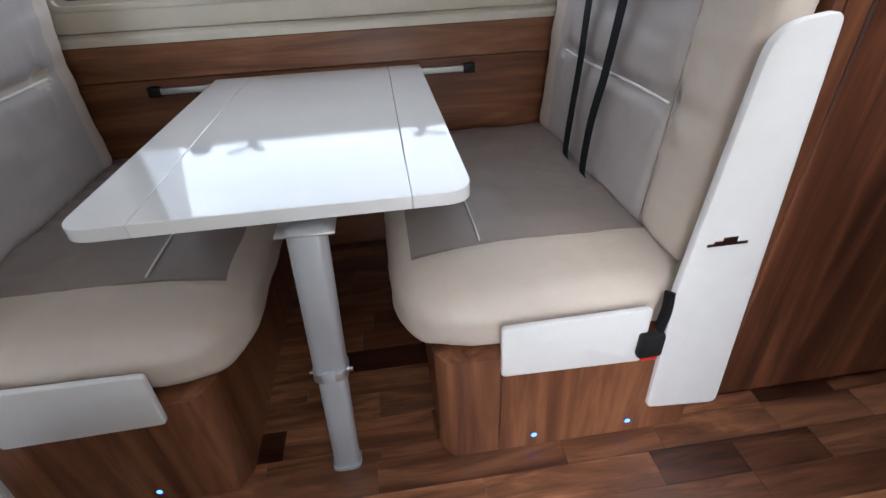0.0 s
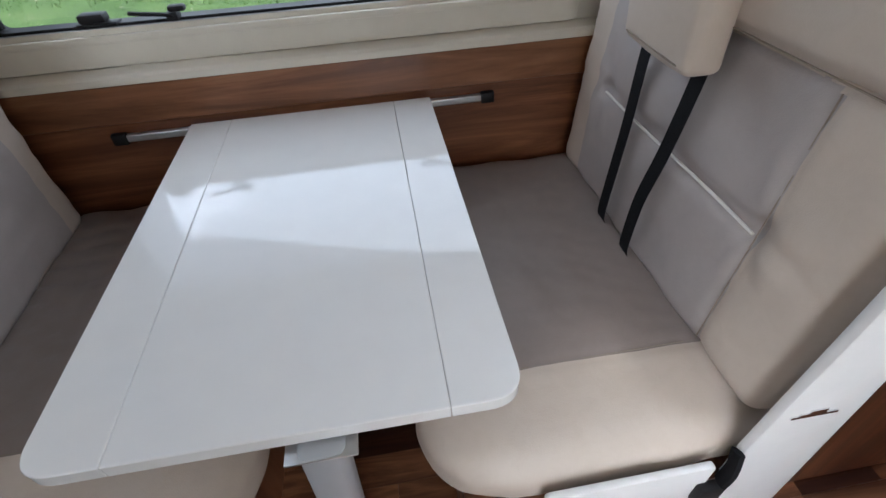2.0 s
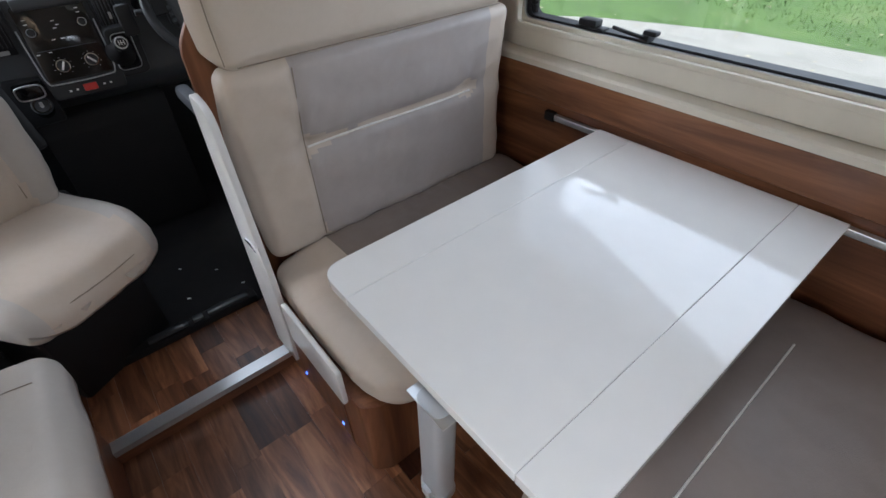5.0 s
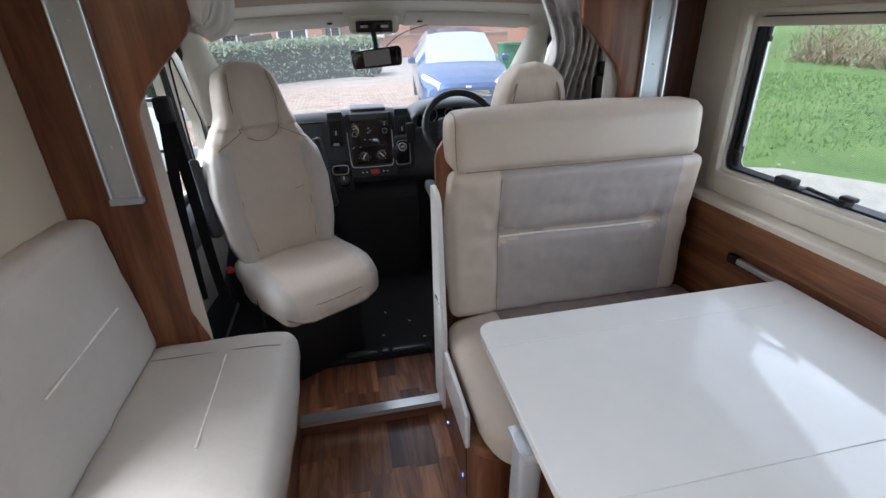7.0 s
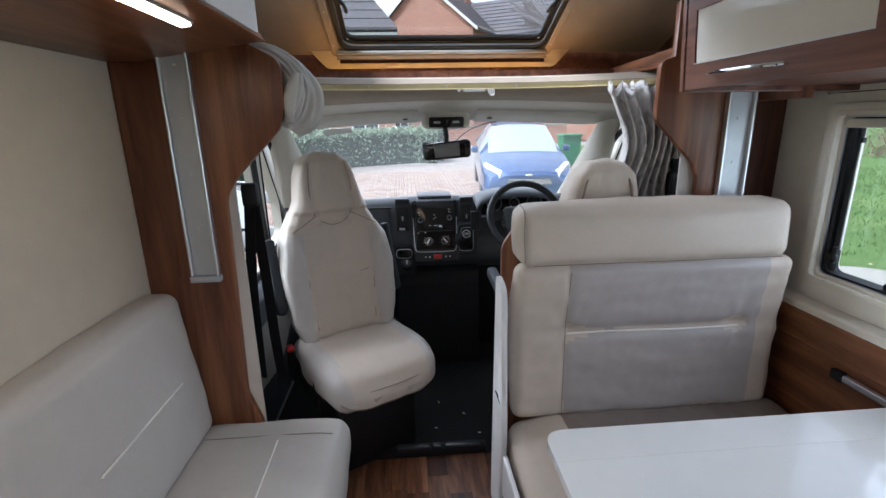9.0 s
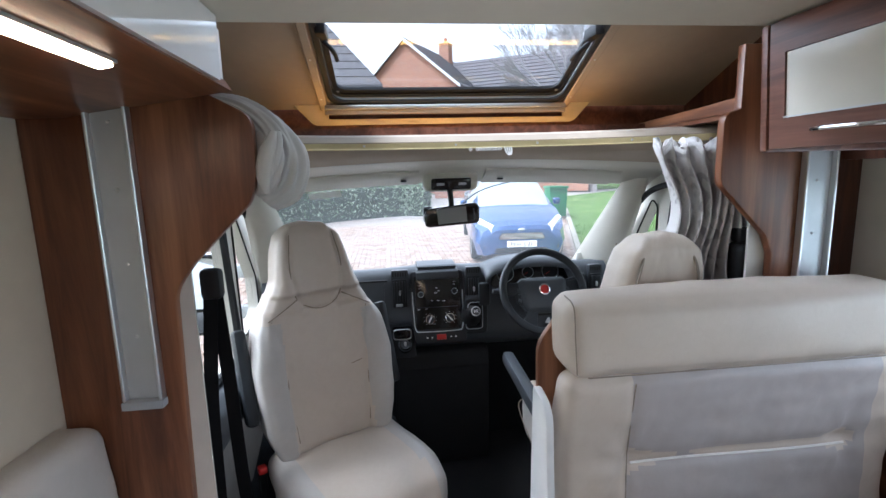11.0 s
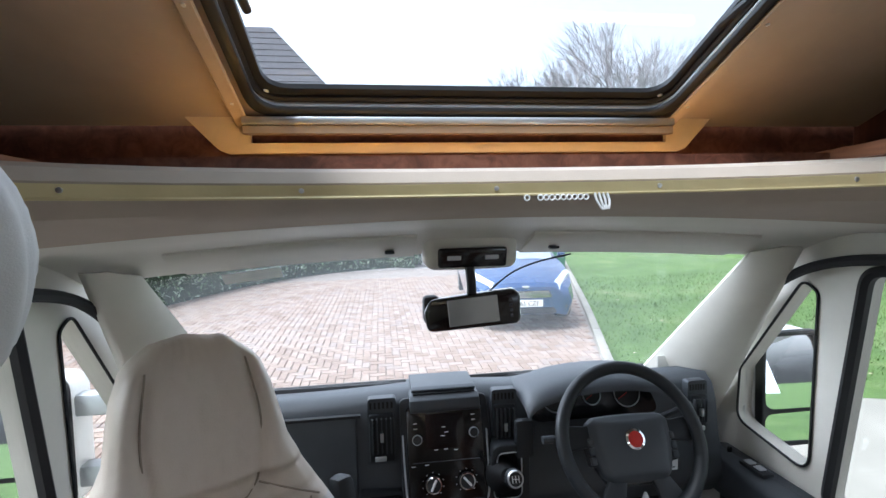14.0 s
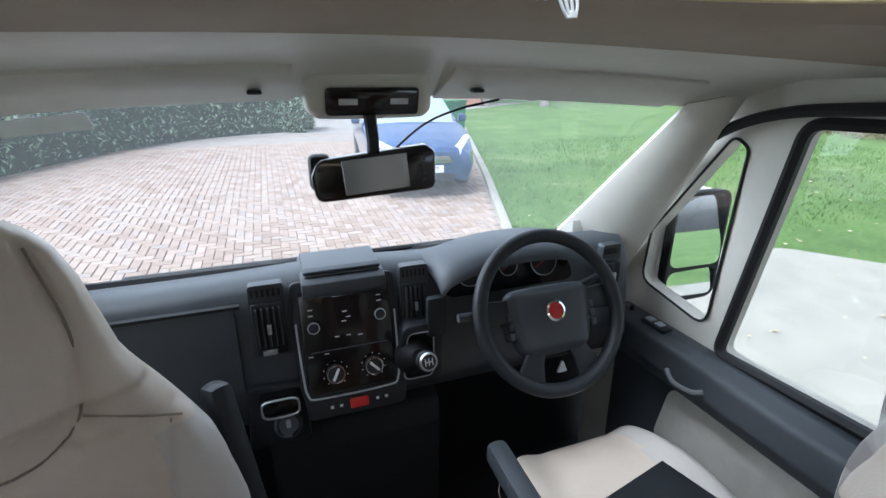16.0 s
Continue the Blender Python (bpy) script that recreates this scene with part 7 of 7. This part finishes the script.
# bare trees
def bare_tree(at, height, seed, label):
    t = thing("tree", at, label, "tree", "bare trees")
    r = random.Random(seed)
    vs_, fs_ = [], []

    def limb(p, d, length, rad0, rad1):
        d = d.normalized()
        s = d.cross(Vector((0.3, 0.5, 1))).normalized()
        u = s.cross(d)
        b0 = len(vs_)
        q = p + d * length
        for c, rr in ((p, rad0), (q, rad1)):
            for a in (0, 2.094, 4.189):
                vs_.append(c + (s * math.cos(a) + u * math.sin(a)) * rr)
        for j in range(3):
            fs_.append((b0 + j, b0 + (j + 1) % 3, b0 + 3 + (j + 1) % 3, b0 + 3 + j))
        return q

    def grow(p, d, length, rad, depth):
        q = limb(p, d, length, rad, rad * 0.65)
        if depth == 0:
            return
        for _ in range(3 if depth > 1 else 4):
            e = Vector((r.gauss(0, 0.45), r.gauss(0, 0.45), r.gauss(0.12, 0.25)))
            grow(p.lerp(q, r.uniform(0.55, 1.0)), d + e, length * r.uniform(0.6, 0.85), max(0.007, rad * 0.55), depth - 1)
    base = Vector(at)
    part("trunk", tube([base + Vector((0, 0, -0.2)), base + Vector((0.05, 0, height * 0.15)), base + Vector((0, 0.08, height * 0.32))], [height * 0.022, height * 0.018, height * 0.014], 10), bark, t, "grey trunk")
    for k in range(4):
        grow(base + Vector((0, 0.08, height * (0.24 + 0.03 * k))), Vector((r.gauss(0, 0.5), r.gauss(0, 0.5), 1.0)), height * 0.24, height * 0.012, 6)
    me_ = bpy.data.meshes.new("crown")
    me_.from_pydata([v - base for v in vs_], [], fs_)
    me_.materials.append(bark)
    ob = new("crown", me_)
    ob.parent = t
    tagged(ob, "bare winter branches")


for at, hgt, sd in (((-27.0, 12.2), 11.5, 3), ((-31.0, 17.5), 15.0, 5), ((-36.0, 13.5), 13.0, 8), ((-26.0, 15.5), 13.0, 9), ((-38.0, 11.5), 11.5, 12)):
    bare_tree((at[0], at[1], ground_z(at[0])), hgt, sd, "bare winter tree with fine branches")

# garden boundary beyond the lawn, on the side of the dinette window
fn = thing("far_hedge", (-6, 17.5, -0.5), "brown winter hedge at the edge of the lawn", "hedge", kind="stuff")
vs, fs = [], []
for _ in range(9000):
    c = Vector((rnd.uniform(-16, 6), rnd.gauss(17.6, 0.5), 0))
    c.z = ground_z(c.x) + abs(rnd.gauss(0, 0.75))
    e = Euler((rnd.uniform(-1.5, 1.5), rnd.uniform(-0.7, 0.7), rnd.uniform(0, 6.3))).to_matrix()
    b0 = len(vs)
    L, W = rnd.uniform(0.15, 0.4), 0.012
    for q in ((-W, 0, -L), (W, 0, -L), (W * 0.4, 0.05, L), (-W * 0.4, 0.05, L)):
        vs.append(c + e @ Vector(q))
    fs.append((b0, b0 + 1, b0 + 2, b0 + 3))
me = bpy.data.meshes.new("twigs")
me.from_pydata(vs, [], fs)
me.materials.append(plain("dry_twig", (0.22, 0.16, 0.11), 0.9, vary=0.3))
tw = new("twigs", me)
tw.parent = fn
tw.location = (6, -17.5, 0.5)
tagged(tw, kind="stuff")

# grass blades on the nearer lawn and a few fallen leaves
vs, fs = [], []
for _ in range(26000):
    x, y = rnd.uniform(-13, 4), rnd.uniform(3.0, 15)
    if x > -5.3 and y < 8.6 or y < kerb_y(x) + 0.15 and x < -4.2:
        continue
    g0 = ground_z(x) - 0.03
    a, hgt = rnd.uniform(0, 6.3), rnd.uniform(0.03, 0.075)
    w = rnd.uniform(0.006, 0.012)
    b0 = len(vs)
    vs += [(x - w * math.cos(a), y - w * math.sin(a), g0), (x + w * math.cos(a), y + w * math.sin(a), g0), (x + rnd.gauss(0, 0.025), y + rnd.gauss(0, 0.025), g0 + hgt)]
    fs.append((b0, b0 + 1, b0 + 2))
me = bpy.data.meshes.new("grass")
me.from_pydata(vs, [], fs)
me.materials.append(grass_mat)
tagged(new("grass", me), "short green grass blades on the lawn", "grass", "", "stuff")
vs, fs = [], []
for _ in range(420):
    x, y = rnd.uniform(-11, 4), rnd.uniform(3.2, 15)
    if y < kerb_y(x) + 0.2 and x < -4.2:
        continue
    g0 = ground_z(x) + (0.012 if x > -4.6 and y < 7.5 else 0.005)
    b0 = len(vs)
    a, r_ = rnd.uniform(0, 6.3), rnd.uniform(0.015, 0.035)
    for q in range(5):
        vs.append((x + r_ * math.cos(a + q * 1.257) * (1.5 if q == 0 else 0.8), y + r_ * math.sin(a + q * 1.257), g0 + rnd.uniform(0, 0.015)))
    fs.append(tuple(range(b0, b0 + 5)))
me = bpy.data.meshes.new("fallen_leaves")
me.from_pydata(vs, [], fs)
me.materials.append(plain("dry_leaf", (0.42, 0.36, 0.24), 0.8, vary=0.3))
tagged(new("fallen_leaves", me), "pale fallen leaves scattered on the lawn", "leaves", "", "stuff")

# wipers and bonnet of the motorhome
bonnet = structure("bonnet", sheet([[(x, y, z - 0.05 * ((y - MID) / 0.8) ** 2) for x, z in ((-2.74, 1.035), (-2.9, 0.99), (-3.2, 0.86), (-3.35, 0.70))] for y in np.linspace(-0.45, 1.29, 9)], (0, 0, -0.02)), van_white, "white bonnet of the motorhome", "bonnet")
for y0, y1 in ((0.02, 0.62), (0.66, 1.02)):
    wp = thing("wiper", (-2.72, y0, 1.06), "black wiper resting below the windscreen", "wiper", "windscreen wipers")
    part("blade", tube([(-2.70, y0 - 0.25, 1.095), (-2.755, y0 + 0.15, 1.078), (-2.72, y1 - 0.1, 1.085)], 0.009, 6), black_rubber, wp)
    part("arm", tube([(-2.78, y1, 1.03), (-2.745, y0 + 0.1, 1.08)], 0.012, 6), black_rubber, wp)

# ---------- pieces: floor boards and paving blocks ----------
planks("floor_board", -1.150, 1.6, -0.12, 0.58, -0.003, 0.094, floor, 4)
planks("floor_board", -0.60, 0.0, 0.5805, 1.62, -0.003, 0.094, floor, 14)
planks("floor_board", -1.50, -1.195, -0.42, 0.515, 0.0645, 0.094, step, 9, (0.12, 0.3))


def pavers():
    """Herringbone blocks: those by the windscreen are objects, the rest one mesh."""
    L, W, T, G = 0.20, 0.10, 0.016, 0.0035
    spots = []
    n = 110
    for i in range(-n, n):
        for j in range(-n, n):
            k = (i - j) % 4
            if k == 0:
                spots.append((i * W, j * W, L, W))
            elif k == 2 + 1:
                spots.append((i * W, j * W, W, L))
    near, vs_, fs_, count = {}, [], [], 0
    for u, v, a, b in spots:
        x, y = -8.6 + u, -2.0 + v
        xc, yc = x + a / 2, y + b / 2
        if not -14.5 < xc < -3.4 or not -7.6 < yc < kerb_y(xc) - 0.08 or (xc > -4.25 and yc > 1.1):
            continue
        z = ground_z(xc) - 0.012
        if -6.6 < xc < -5.1 and 0.2 < yc < 2.25 and count < 300:
            count += 1
            if (a, b) not in near:
                bm = bmesh.new()
                bmesh.ops.create_cube(bm, size=1)
                for q in bm.verts:
                    top = q.co.z > 0
                    q.co = Vector((q.co.x * (a - 2 * G - (0.008 if top else 0)), q.co.y * (b - 2 * G - (0.008 if top else 0)), T if top else 0))
                me_ = bpy.data.meshes.new("paving_block")
                bm.to_mesh(me_)
                bm.free()
                me_.materials.append(paver_mat)
                near[(a, b)] = me_
            ob = new("paving_block", near[(a, b)])
            ob.parent = road
            ob.location = (xc, yc, z)
            ob.rotation_euler = (0, 0.07, 0)
        else:
            b0 = len(vs_)
            for dx, dy, dz in ((-1, -1, 0), (1, -1, 0), (1, 1, 0), (-1, 1, 0), (-1, -1, 1), (1, -1, 1), (1, 1, 1), (-1, 1, 1)):
                c = 0.004 if dz else 0
                px, py = xc + dx * (a / 2 - G - c), yc + dy * (b / 2 - G - c)
                vs_.append((px, py, ground_z(px) - 0.012 + T * dz))
            fs_ += [(b0 + 4, b0 + 5, b0 + 6, b0 + 7), (b0, b0 + 1, b0 + 5, b0 + 4), (b0 + 1, b0 + 2, b0 + 6, b0 + 5), (b0 + 2, b0 + 3, b0 + 7, b0 + 6), (b0 + 3, b0, b0 + 4, b0 + 7)]
    me_ = bpy.data.meshes.new("paving_blocks")
    me_.from_pydata(vs_, [], fs_)
    me_.materials.append(paver_field_mat)
    ob = new("paving_blocks", me_)
    ob.parent = road
    tagged(ob, kind="stuff")


pavers()
